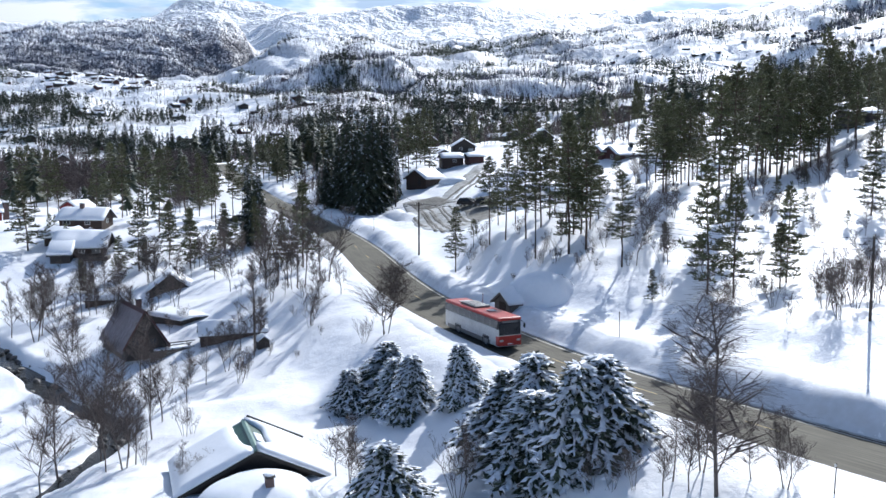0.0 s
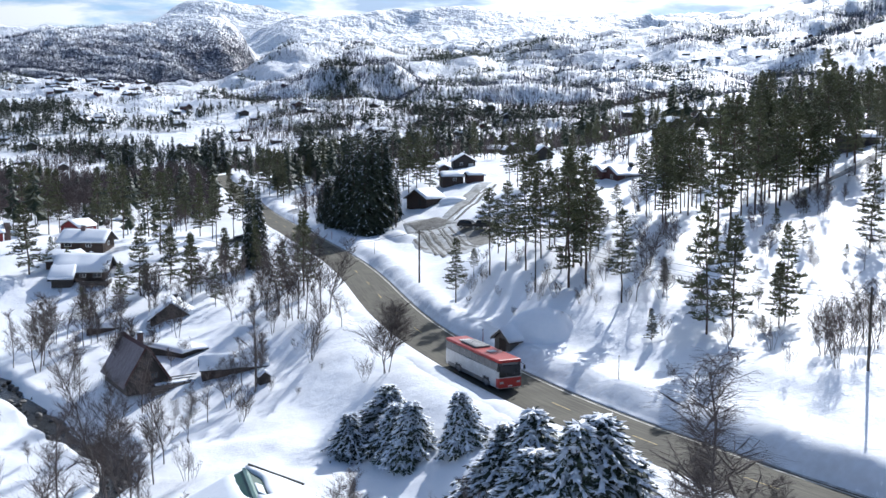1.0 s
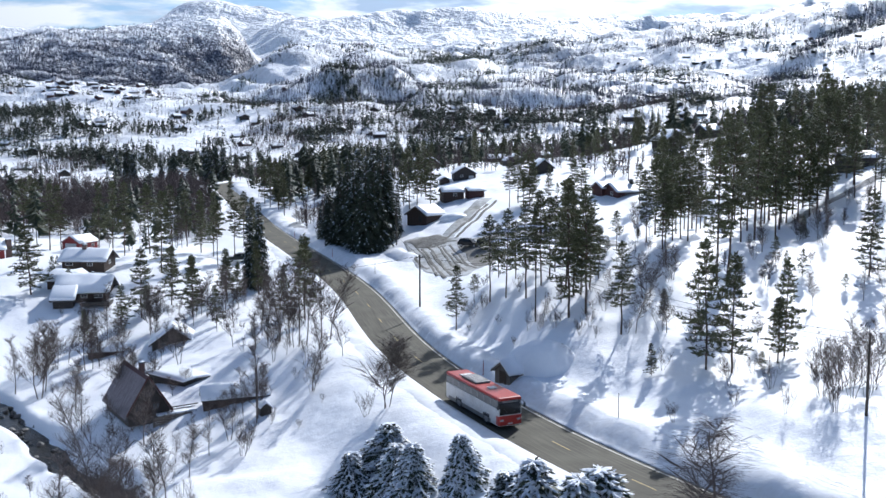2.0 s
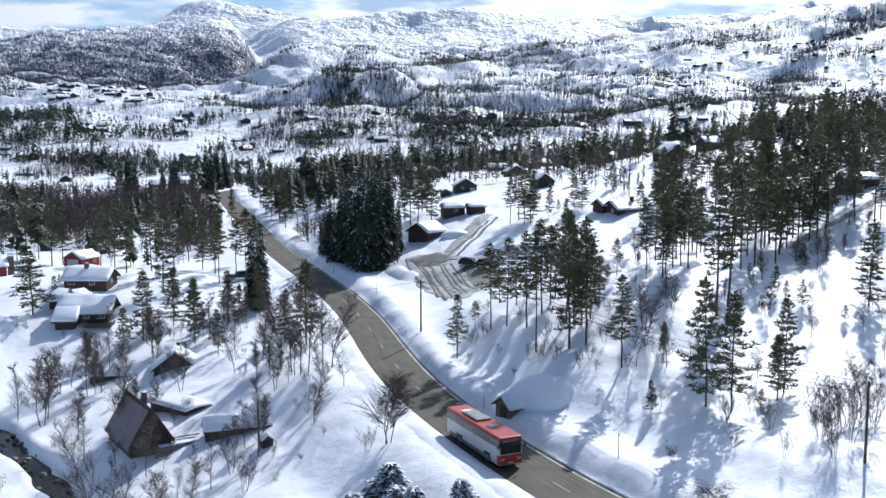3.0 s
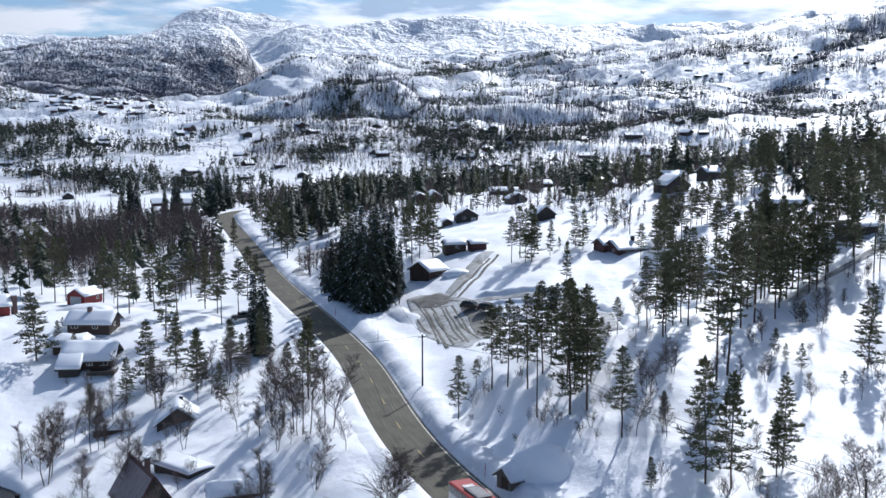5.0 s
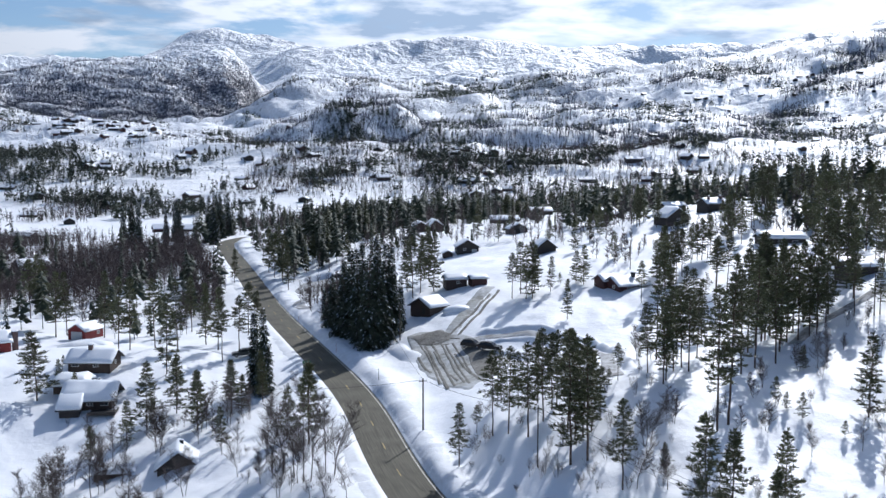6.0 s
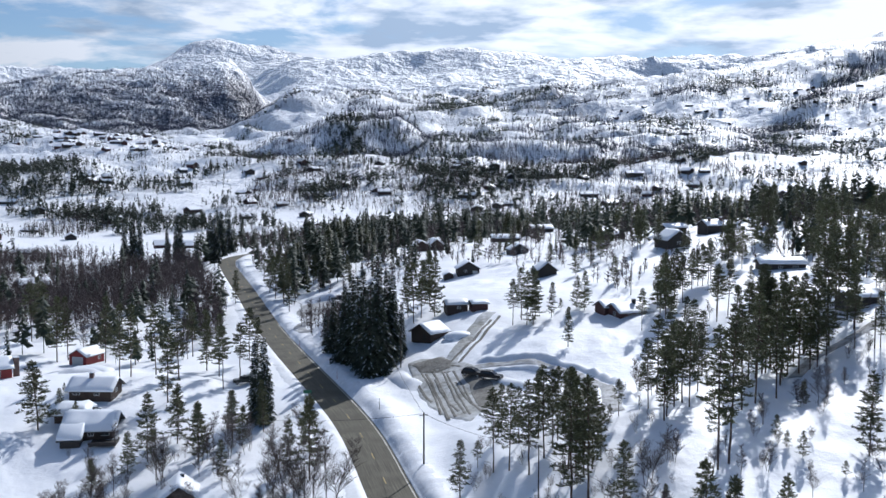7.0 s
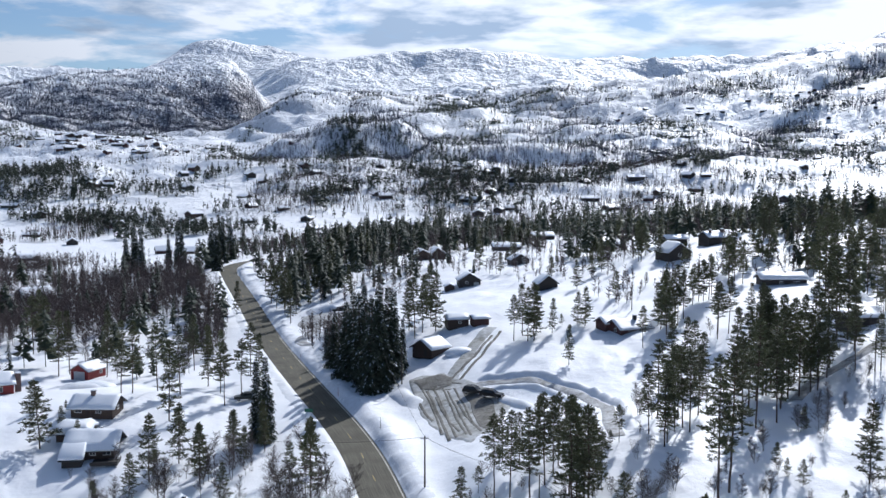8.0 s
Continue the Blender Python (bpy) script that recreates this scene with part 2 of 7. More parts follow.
# ---- materials ----
def material(name, color, rough=0.8, metal=0.0, other=None, scale=2.0, fine=14.0, bump=0.3, deep=0.03, per=0.0, stretch=(1, 1, 1), where="Object"):
    """A surface whose colour wavers between color and other at two sizes, with relief; per: how far whole objects differ."""
    m = bpy.data.materials.new(name)
    m.use_nodes = True
    n, l = m.node_tree.nodes, m.node_tree.links
    p = n["Principled BSDF"]
    p.inputs["Roughness"].default_value, p.inputs["Metallic"].default_value = rough, metal
    other = other or tuple(c * 0.7 for c in color)
    tc, mp = n.new("ShaderNodeTexCoord"), n.new("ShaderNodeMapping")
    mp.inputs["Scale"].default_value = stretch
    l.new(tc.outputs[where], mp.inputs["Vector"])
    big, small = n.new("ShaderNodeTexNoise"), n.new("ShaderNodeTexNoise")
    big.inputs["Scale"].default_value, small.inputs["Scale"].default_value = scale, fine
    big.inputs["Detail"].default_value, small.inputs["Detail"].default_value = 3.0, 4.0
    for t in (big, small):
        l.new(mp.outputs[0], t.inputs["Vector"])
    add = n.new("ShaderNodeMath")
    add.operation = "ADD"
    l.new(big.outputs["Fac"], add.inputs[0])
    l.new(small.outputs["Fac"], add.inputs[1])
    ramp = n.new("ShaderNodeMapRange")
    ramp.inputs["From Min"].default_value, ramp.inputs["From Max"].default_value = 0.7, 1.3
    l.new(add.outputs[0], ramp.inputs["Value"])
    mix = n.new("ShaderNodeMix")
    mix.data_type = "RGBA"
    mix.inputs["A"].default_value, mix.inputs["B"].default_value = (*color, 1), (*other, 1)
    l.new(ramp.outputs[0], mix.inputs["Factor"])
    out = mix.outputs["Result"]
    if per:
        info, hsv, mr = n.new("ShaderNodeObjectInfo"), n.new("ShaderNodeHueSaturation"), n.new("ShaderNodeMapRange")
        mr.inputs["To Min"].default_value, mr.inputs["To Max"].default_value = 1 - per, 1 + per
        l.new(info.outputs["Random"], mr.inputs["Value"])
        l.new(mr.outputs[0], hsv.inputs["Value"])
        l.new(out, hsv.inputs["Color"])
        out = hsv.outputs["Color"]
    l.new(out, p.inputs["Base Color"])
    b = n.new("ShaderNodeBump")
    b.inputs["Strength"].default_value, b.inputs["Distance"].default_value = bump, deep
    l.new(small.outputs["Fac"], b.inputs["Height"])
    l.new(b.outputs[0], p.inputs["Normal"])
    return m


def snow_ground():
    """Wind-packed snow; far hillsides carry scrub and rock, tinted blue for haze, that thins out with height and
    thickens on steep faces.
    """
    m = bpy.data.materials.new("snow_land")
    m.use_nodes = True
    n, l = m.node_tree.nodes, m.node_tree.links
    p = n["Principled BSDF"]
    p.inputs["Roughness"].default_value = 0.6
    p.inputs["Specular IOR Level"].default_value = 0.6
    geo = n.new("ShaderNodeNewGeometry")

    def noise_at(scale, detail=4.0, roughness=0.55):
        t = n.new("ShaderNodeTexNoise")
        t.inputs["Scale"].default_value, t.inputs["Detail"].default_value, t.inputs["Roughness"].default_value = scale, detail, roughness
        l.new(geo.outputs["Position"], t.inputs["Vector"])
        return t.outputs["Fac"]

    def math_of(op, a, b):
        t = n.new("ShaderNodeMath")
        t.operation = op
        for k, v in enumerate((a, b)):
            if isinstance(v, (int, float)):
                t.inputs[k].default_value = v
            else:
                l.new(v, t.inputs[k])
        return t.outputs[0]

    def ranged(v, a, b, lo=0.0, hi=1.0):
        t = n.new("ShaderNodeMapRange")
        for k, x in zip(("From Min", "From Max", "To Min", "To Max"), (a, b, lo, hi)):
            t.inputs[k].default_value = x
        l.new(v, t.inputs["Value"])
        return t.outputs[0]

    tint = n.new("ShaderNodeMix")
    tint.data_type = "RGBA"
    tint.inputs["A"].default_value, tint.inputs["B"].default_value = (0.87, 0.885, 0.915, 1), (0.92, 0.925, 0.935, 1)
    l.new(noise_at(0.35), tint.inputs["Factor"])
    spot, up = n.new("ShaderNodeSeparateXYZ"), n.new("ShaderNodeSeparateXYZ")
    l.new(geo.outputs["Position"], spot.inputs[0])
    l.new(geo.outputs["Normal"], up.inputs[0])
    steep = ranged(up.outputs["Z"], 0.985, 0.82)
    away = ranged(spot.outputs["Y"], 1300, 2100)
    patch = ranged(noise_at(0.0065, 5.0, 0.6), 0.42, 0.56)
    speck = noise_at(0.16, 5.0, 0.85)
    cover = math_of("ADD", math_of("MULTIPLY", patch, 0.06), math_of("MULTIPLY", steep, 0.13))
    high = ranged(spot.outputs["Z"], 215, 310, 0.0, 0.17)
    level = math_of("SUBTRACT", math_of("SUBTRACT", 0.60, cover), math_of("MULTIPLY", high, -1.0))
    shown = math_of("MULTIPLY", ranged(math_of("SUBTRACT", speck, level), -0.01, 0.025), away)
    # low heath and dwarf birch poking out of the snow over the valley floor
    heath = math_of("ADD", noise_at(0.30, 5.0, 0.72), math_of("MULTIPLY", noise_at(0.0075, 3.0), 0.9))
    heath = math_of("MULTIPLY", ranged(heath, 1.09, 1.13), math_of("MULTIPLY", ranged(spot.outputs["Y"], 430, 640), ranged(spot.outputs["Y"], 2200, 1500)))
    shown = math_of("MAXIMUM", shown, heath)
    scrub = n.new("ShaderNodeMix")
    scrub.data_type = "RGBA"
    # blue in the scrub colour stands in for haze over the distance
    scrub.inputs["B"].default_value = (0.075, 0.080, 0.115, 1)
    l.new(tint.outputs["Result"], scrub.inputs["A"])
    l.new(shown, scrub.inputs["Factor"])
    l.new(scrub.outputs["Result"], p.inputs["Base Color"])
    relief = math_of("ADD", math_of("MULTIPLY", noise_at(0.6, 5.0), 0.5), math_of("MULTIPLY", noise_at(5.0, 3.0), 0.06))
    # hummocks and gullies of the far hills
    relief = math_of("ADD", relief, math_of("MULTIPLY", noise_at(0.085, 4.0, 0.6), ranged(spot.outputs["Y"], 450, 900, 0.0, 12.0)))
    relief = math_of("ADD", relief, math_of("MULTIPLY", noise_at(0.022, 4.0, 0.6), ranged(spot.outputs["Y"], 1500, 2300, 0.0, 120.0)))
    b = n.new("ShaderNodeBump")
    b.inputs["Strength"].default_value, b.inputs["Distance"].default_value = 0.65, 0.5
    l.new(relief, b.inputs["Height"])
    l.new(b.outputs[0], p.inputs["Normal"])
    return m


def asphalt_road():
    """Worn, sanded winter asphalt; u runs across the road, v along it in metres."""
    m = bpy.data.materials.new("winter_asphalt")
    m.use_nodes = True
    n, l = m.node_tree.nodes, m.node_tree.links
    p = n["Principled BSDF"]
    uv, mp = n.new("ShaderNodeUVMap"), n.new("ShaderNodeMapping")
    mp.inputs["Scale"].default_value = (9.0, 0.12, 1.0)
    l.new(uv.outputs[0], mp.inputs["Vector"])
    lanes, grit, blot = n.new("ShaderNodeTexNoise"), n.new("ShaderNodeTexNoise"), n.new("ShaderNodeTexNoise")
    geo = n.new("ShaderNodeNewGeometry")
    l.new(mp.outputs[0], lanes.inputs["Vector"])
    l.new(geo.outputs["Position"], grit.inputs["Vector"])
    l.new(geo.outputs["Position"], blot.inputs["Vector"])
    lanes.inputs["Scale"].default_value, grit.inputs["Scale"].default_value, blot.inputs["Scale"].default_value = 1.0, 9.0, 0.25
    lanes.inputs["Detail"].default_value, blot.inputs["Detail"].default_value = 3.0, 5.0
    ramp = n.new("ShaderNodeValToRGB")
    e = ramp.color_ramp.elements
    e[0].position, e[0].color, e[1].position, e[1].color = 0.32, (0.058, 0.053, 0.038, 1), 0.68, (0.122, 0.112, 0.082, 1)
    l.new(lanes.outputs["Fac"], ramp.inputs["Fac"])
    mix = n.new("ShaderNodeMix")
    mix.data_type, mix.blend_type = "RGBA", "OVERLAY"
    mix.inputs["Factor"].default_value = 0.55
    l.new(ramp.outputs["Color"], mix.inputs["A"])
    l.new(blot.outputs["Fac"], mix.inputs["B"])
    l.new(mix.outputs["Result"], p.inputs["Base Color"])
    p.inputs["Roughness"].default_value = 0.8
    p.inputs["Specular IOR Level"].default_value = 0.3
    b = n.new("ShaderNodeBump")
    b.inputs["Strength"].default_value, b.inputs["Distance"].default_value = 0.4, 0.02
    l.new(grit.outputs["Fac"], b.inputs["Height"])
    l.new(b.outputs[0], p.inputs["Normal"])
    return m


SNOW = snow_ground()
ASPHALT = asphalt_road()
BANKSNOW = material("ploughed_snow", (0.80, 0.82, 0.86), 0.6, other=(0.70, 0.71, 0.73), scale=0.4, fine=1.6, bump=0.4, deep=0.10)
DIRTSNOW = material("dirty_snow", (0.17, 0.165, 0.155), 0.75, other=(0.62, 0.62, 0.62), scale=0.8, fine=4.0, bump=0.6, deep=0.08)
PACKED = material("packed_dirty_slush", (0.20, 0.195, 0.165), 0.8, other=(0.60, 0.61, 0.62), scale=0.13, fine=1.1, bump=0.5, deep=0.05)
TRACK = material("snowy_gravel_track", (0.16, 0.15, 0.13), 0.85, other=(0.62, 0.63, 0.65), scale=0.5, fine=2.5, bump=0.4, deep=0.04)
ROOFSNOW = material("roof_snow", (0.86, 0.88, 0.91), 0.5, other=(0.80, 0.83, 0.87), scale=0.4, fine=2.5, bump=0.25, deep=0.06)
YELLOW = material("yellow_road_paint", (0.50, 0.36, 0.09), 0.7, other=(0.26, 0.21, 0.11), scale=3, fine=20)
EDGEPAINT = material("white_road_paint", (0.68, 0.66, 0.60), 0.7, other=(0.26, 0.24, 0.20), scale=0.6, fine=9, bump=0.1)
WATER = material("dark_creek_water", (0.010, 0.011, 0.012), 0.25, other=(0.022, 0.020, 0.016), scale=0.6, fine=3.0, bump=0.5, deep=0.08)
WATER.node_tree.nodes["Principled BSDF"].inputs["Specular IOR Level"].default_value = 0.25
STONE = material("wet_stone", (0.10, 0.095, 0.09), 0.6, other=(0.05, 0.048, 0.045), scale=1.5, fine=9)
BARK = material("pine_bark", (0.13, 0.085, 0.06), 0.9, other=(0.055, 0.043, 0.038), scale=1.2, fine=9, bump=0.7, deep=0.03, per=0.15)
NEEDLES = material("pine_needles", (0.062, 0.070, 0.028), 0.6, other=(0.118, 0.122, 0.050), scale=0.5, fine=2.5, bump=0.1, per=0.22)
SPRUCE = material("spruce_needles", (0.026, 0.038, 0.024), 0.65, other=(0.050, 0.064, 0.036), scale=0.5, fine=2.5, bump=0.1, per=0.2)
BIRCH = material("birch_bark", (0.20, 0.17, 0.15), 0.85, other=(0.075, 0.060, 0.052), scale=1.6, fine=8, bump=0.5, per=0.2)
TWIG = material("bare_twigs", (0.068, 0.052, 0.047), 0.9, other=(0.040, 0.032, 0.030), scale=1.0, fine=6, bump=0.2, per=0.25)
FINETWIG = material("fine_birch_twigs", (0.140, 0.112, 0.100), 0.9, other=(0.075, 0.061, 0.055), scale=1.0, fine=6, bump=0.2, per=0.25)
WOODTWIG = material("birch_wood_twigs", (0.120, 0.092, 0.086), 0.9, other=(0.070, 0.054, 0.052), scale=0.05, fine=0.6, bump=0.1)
# the blue cast of distance haze is mixed into this twig colour
HAZETWIG = material("haze_blue_birch_twigs", (0.078, 0.086, 0.125), 0.9, other=(0.048, 0.054, 0.084), scale=0.01, fine=0.2, bump=0.1)
TREESNOW = material("branch_snow", (0.84, 0.86, 0.90), 0.55, other=(0.74, 0.78, 0.84), scale=1.5, fine=6, bump=0.4, deep=0.05)
BLACKWOOD = material("black_stained_timber", (0.020, 0.017, 0.015), 0.7, other=(0.040, 0.033, 0.028), scale=0.8, fine=6, bump=0.6, deep=0.04, stretch=(1, 1, 6))
BROWNWOOD = material("brown_stained_timber", (0.060, 0.034, 0.024), 0.7, other=(0.030, 0.020, 0.016), scale=0.8, fine=6, bump=0.6, deep=0.04, stretch=(1, 1, 6))
LOGWOOD = material("weathered_log_wall", (0.085, 0.055, 0.038), 0.8, other=(0.042, 0.030, 0.023), scale=0.8, fine=5, bump=0.8, deep=0.06, stretch=(0.5, 0.5, 7))
REDWOOD = material("barn_red_cladding", (0.24, 0.022, 0.020), 0.6, other=(0.16, 0.016, 0.016), scale=0.7, fine=6, bump=0.5, deep=0.03, stretch=(6, 6, 0.6))
MAROON = material("dark_red_cladding", (0.070, 0.022, 0.019), 0.65, other=(0.042, 0.016, 0.015), scale=0.7, fine=6, bump=0.5, deep=0.03, stretch=(1, 1, 6))
GREYWOOD = material("grey_weathered_boards", (0.20, 0.175, 0.15), 0.85, other=(0.11, 0.095, 0.083), scale=0.9, fine=6, bump=0.5, deep=0.03, stretch=(5, 5, 0.7))
PALEWALL = material("pale_painted_wall", (0.52, 0.52, 0.50), 0.7, other=(0.42, 0.42, 0.41), scale=0.5, fine=5, bump=0.2)
TRIM = material("white_trim_paint", (0.70, 0.69, 0.66), 0.55, other=(0.58, 0.57, 0.55), scale=2, fine=12, bump=0.15)
ROOFBROWN = material("brown_sheet_roof", (0.085, 0.056, 0.060), 0.55, other=(0.26, 0.235, 0.25), scale=0.9, fine=5, bump=0.4, deep=0.03, stretch=(1, 5, 1))
ROOFDARK = material("dark_roof_felt", (0.030, 0.030, 0.030), 0.7, other=(0.055, 0.053, 0.05), scale=1, fine=7)
ROOFGREEN = material("green_sheet_roof", (0.025, 0.085, 0.060), 0.45, other=(0.018, 0.055, 0.042), scale=1, fine=7)
RIDGEGREEN = material("pale_green_ridge_metal", (0.22, 0.33, 0.28), 0.4, other=(0.14, 0.22, 0.18), scale=1, fine=7)
BRICK = material("chimney_masonry", (0.17, 0.10, 0.085), 0.85, other=(0.10, 0.085, 0.08), scale=2, fine=11, bump=0.6, deep=0.03)
METAL = material("dull_metal", (0.30, 0.30, 0.31), 0.45, 0.8, scale=3, fine=15, bump=0.1)
POLEWOOD = material("tarred_pole_wood", (0.085, 0.068, 0.055), 0.9, other=(0.05, 0.042, 0.037), scale=1, fine=6, bump=0.4, stretch=(6, 6, 0.4))
WIRE = material("black_cable", (0.03, 0.03, 0.03), 0.6)
BUSWHITE = material("bus_white_paint_with_road_grime", (0.62, 0.62, 0.61), 0.35, other=(0.46, 0.45, 0.43), scale=0.7, fine=4, bump=0.05)
BUSRED = material("bus_red_paint", (0.44, 0.032, 0.024), 0.35, other=(0.33, 0.028, 0.022), scale=0.8, fine=5, bump=0.04)
BUSGREY = material("grimy_grey_panel", (0.17, 0.17, 0.17), 0.45, other=(0.11, 0.11, 0.11), scale=1, fine=6, bump=0.1)
GLASS = material("dark_tinted_glass", (0.012, 0.013, 0.015), 0.06, other=(0.02, 0.021, 0.023), scale=1, fine=3, bump=0.02)
# grey for dust on the glass plus reflections painted into the base colour
BUSGLASS = material("dusty_reflecting_windows", (0.085, 0.088, 0.092), 0.2, other=(0.05, 0.052, 0.055), scale=0.6, fine=3, bump=0.02, stretch=(1, 0.5, 2))
PANE = material("window_pane", (0.035, 0.04, 0.045), 0.08, other=(0.06, 0.065, 0.07), scale=1, fine=3, bump=0.02)
RUBBER = material("tyre_rubber", (0.018, 0.018, 0.018), 0.85, scale=3, fine=20)
CARBLACK = material("black_car_paint", (0.012, 0.012, 0.013), 0.25, other=(0.03, 0.03, 0.03), scale=1.5, fine=8, bump=0.04)
CARDARK = material("dark_green_car_paint", (0.022, 0.028, 0.026), 0.28, other=(0.04, 0.045, 0.042), scale=1.5, fine=8, bump=0.04)
for paint in (CARBLACK, CARDARK):
    paint.node_tree.nodes["Principled BSDF"].inputs["Specular IOR Level"].default_value = 0.2
LAMPGLASS = material("lamp_glass", (0.55, 0.55, 0.53), 0.12, scale=4, fine=20, bump=0.05)
SIGNGREEN = material("green_sign_face", (0.02, 0.14, 0.075), 0.5, other=(0.016, 0.11, 0.06), scale=2, fine=8, bump=0.03)
MARKER = material("red_marker_pole", (0.42, 0.06, 0.03), 0.6, scale=2, fine=8)

# ---- building helpers ----
def mesh_object(name, verts, faces, mats, parent=None, label="", smooth=False, which=None):
    """One mesh object from vertices, faces and materials; which: the material of each face."""
    me = bpy.data.meshes.new(name)
    me.from_pydata([tuple(v) for v in verts], [], faces)
    for m in (mats if isinstance(mats, (list, tuple)) else [mats]):
        me.materials.append(m)
    if which is not None:
        me.polygons.foreach_set("material_index", which)
    if smooth:
        me.polygons.foreach_set("use_smooth", [True] * len(me.polygons))
    me.update()
    ob = new(name, me)
    ob.parent = parent
    if label:
        tagged(ob, label)
    return ob


def part(name, bm, mat, parent, label="", smooth=False):
    """Links a bmesh as one mesh object under a thing or under a part."""
    me = bpy.data.meshes.new(name)
    bm.to_mesh(me)
    bm.free()
    me.materials.append(mat)
    if smooth:
        me.polygons.foreach_set("use_smooth", [True] * len(me.polygons))
    ob = new(name, me)
    ob.parent = parent
    return tagged(ob, label) if label else ob


def block(cx, cy, cz, sx, sy, sz, bevel=0.0, turn=None):
    """A bmesh box by its centre and size, with rounded edges."""
    bm = bmesh.new()
    bmesh.ops.create_cube(bm, size=1.0)
    bmesh.ops.scale(bm, vec=(sx, sy, sz), verts=bm.verts)
    if bevel:
        bmesh.ops.bevel(bm, geom=list(bm.edges), offset=bevel, segments=2, profile=0.5, affect="EDGES")
    if turn is not None:
        bmesh.ops.transform(bm, matrix=turn, verts=bm.verts)
    bmesh.ops.translate(bm, vec=(cx, cy, cz), verts=bm.verts)
    return bm


def rod(a, b, r1, r2, sides=8):
    """A tapered bmesh rod from a to b."""
    a, b = Vector(a), Vector(b)
    bm = bmesh.new()
    bmesh.ops.create_cone(bm, cap_ends=True, segments=sides, radius1=r1, radius2=r2, depth=(b - a).length)
    turn = (b - a).to_track_quat("Z", "Y").to_matrix().to_4x4()
    bmesh.ops.transform(bm, matrix=Matrix.Translation((a + b) / 2) @ turn, verts=bm.verts)
    return bm


def merged(*bms):
    """Several bmeshes joined into the first."""
    out = bms[0]
    for b in bms[1:]:
        me = bpy.data.meshes.new("join")
        b.to_mesh(me)
        b.free()
        out.from_mesh(me)
        bpy.data.meshes.remove(me)
    return out


def gz(x, y):
    return float(height(np.array([x]), np.array([y]))[0])


def root(name, x, y, z, yaw, label, category, group=""):
    ob = new(name)
    ob.empty_display_size = 0.5
    ob.matrix_basis = pose(x, y, z, 0, 0, yaw)
    return tagged(ob, label, category, group)


# ---- the ground: one sheet out to the horizon, finest where the view lies ----
def ground_sheet():
    inner = np.radians(np.linspace(-34, 34, 330))
    outer = np.radians(np.linspace(34, 326, 74)[1:-1])
    turn = np.concatenate([inner, outer])
    ring = np.concatenate([[1.0, 3.0, 6.0, 9.0, 12.0, 15.0, 18.0, 21.0, 24.0, 27.0], np.geomspace(30, 4950, 620)])
    a, r = np.meshgrid(turn, ring)
    x, y = r * np.sin(a), r * np.cos(a)
    z = height(x, y)
    n, k = len(ring), len(turn)
    verts = np.stack([x, y, z], -1).reshape(-1, 3)
    i = np.arange(n - 1)[:, None] * k
    j = np.arange(k)[None, :]
    j2 = (j + 1) % k
    quads = np.stack([i + j, i + k + j, i + k + j2, i + j2], -1).reshape(-1, 4)
    me = bpy.data.meshes.new("ground")
    me.from_pydata(verts, [], quads[:, ::-1].tolist())
    me.polygons.foreach_set("use_smooth", [True] * len(me.polygons))
    me.materials.append(SNOW)
    ob = new("ground", me)
    cap = bmesh.new()
    cap.from_mesh(me)
    cap.faces.new(list(cap.verts)[:k])
    cap.normal_update()
    cap.to_mesh(me)
    cap.free()
    return tagged(ob, "deep snow cover over a rolling wooded valley with distant fells", "snow", kind="structure")


ground_sheet()


def ribbon(name, line, side, offs, rise, mat, label, category, uv=False, kind="structure"):
    """A sheet that follows a line: offs are distances to its left, rise gives the height at each."""
    n, k = len(line), len(offs)
    x = line[:, None, 0] + side[:, None, 0] * offs[None, :]
    y = line[:, None, 1] + side[:, None, 1] * offs[None, :]
    z = rise(x, y, np.broadcast_to(offs[None, :], x.shape))
    faces = [(i * k + j, (i + 1) * k + j, (i + 1) * k + j + 1, i * k + j + 1) for i in range(n - 1) for j in range(k - 1)]
    ob = mesh_object(name, np.stack([x, y, z], -1).reshape(-1, 3), [f[::-1] for f in faces], mat, smooth=True)
    if uv:
        layer = ob.data.uv_layers.new(name="UVMap")
        at = np.arange(n)
        for loop in ob.data.loops:
            i, j = divmod(loop.vertex_index, k)
            layer.data[loop.index].uv = (offs[j], at[i])
    return tagged(ob, label, category, kind=kind)


ROADZ = LINE[:, 2]
offs = np.linspace(-ROAD_HALF, ROAD_HALF, 13)
road = ribbon("road", LINE, SIDE, offs, lambda x, y, o: ROADZ[:, None] + 0.03 - 0.012 * np.abs(o) + 0 * x, ASPHALT,
              "two-lane winter road of worn grey-brown asphalt curving between snowbanks", "road", uv=True)

# broken yellow centre line: 3 m dashes
FINE, FSIDE, FALONG = road_line(0.5)
dash_offs = np.array([-0.07, 0.07])
for s in range(12, len(FINE) - 14, 24):
    seg, sd = FINE[s:s + 7], FSIDE[s:s + 7]
    x = seg[:, None, 0] + sd[:, None, 0] * dash_offs
    y = seg[:, None, 1] + sd[:, None, 1] * dash_offs
    z = np.repeat(seg[:, 2:3] + 0.036, 2, 1)
    mesh_object("road_marking", np.stack([x, y, z], -1).reshape(-1, 3),
                [(2 * i, 2 * i + 1, 2 * i + 3, 2 * i + 2) for i in range(6)], YELLOW, road, "faded yellow centre dash")

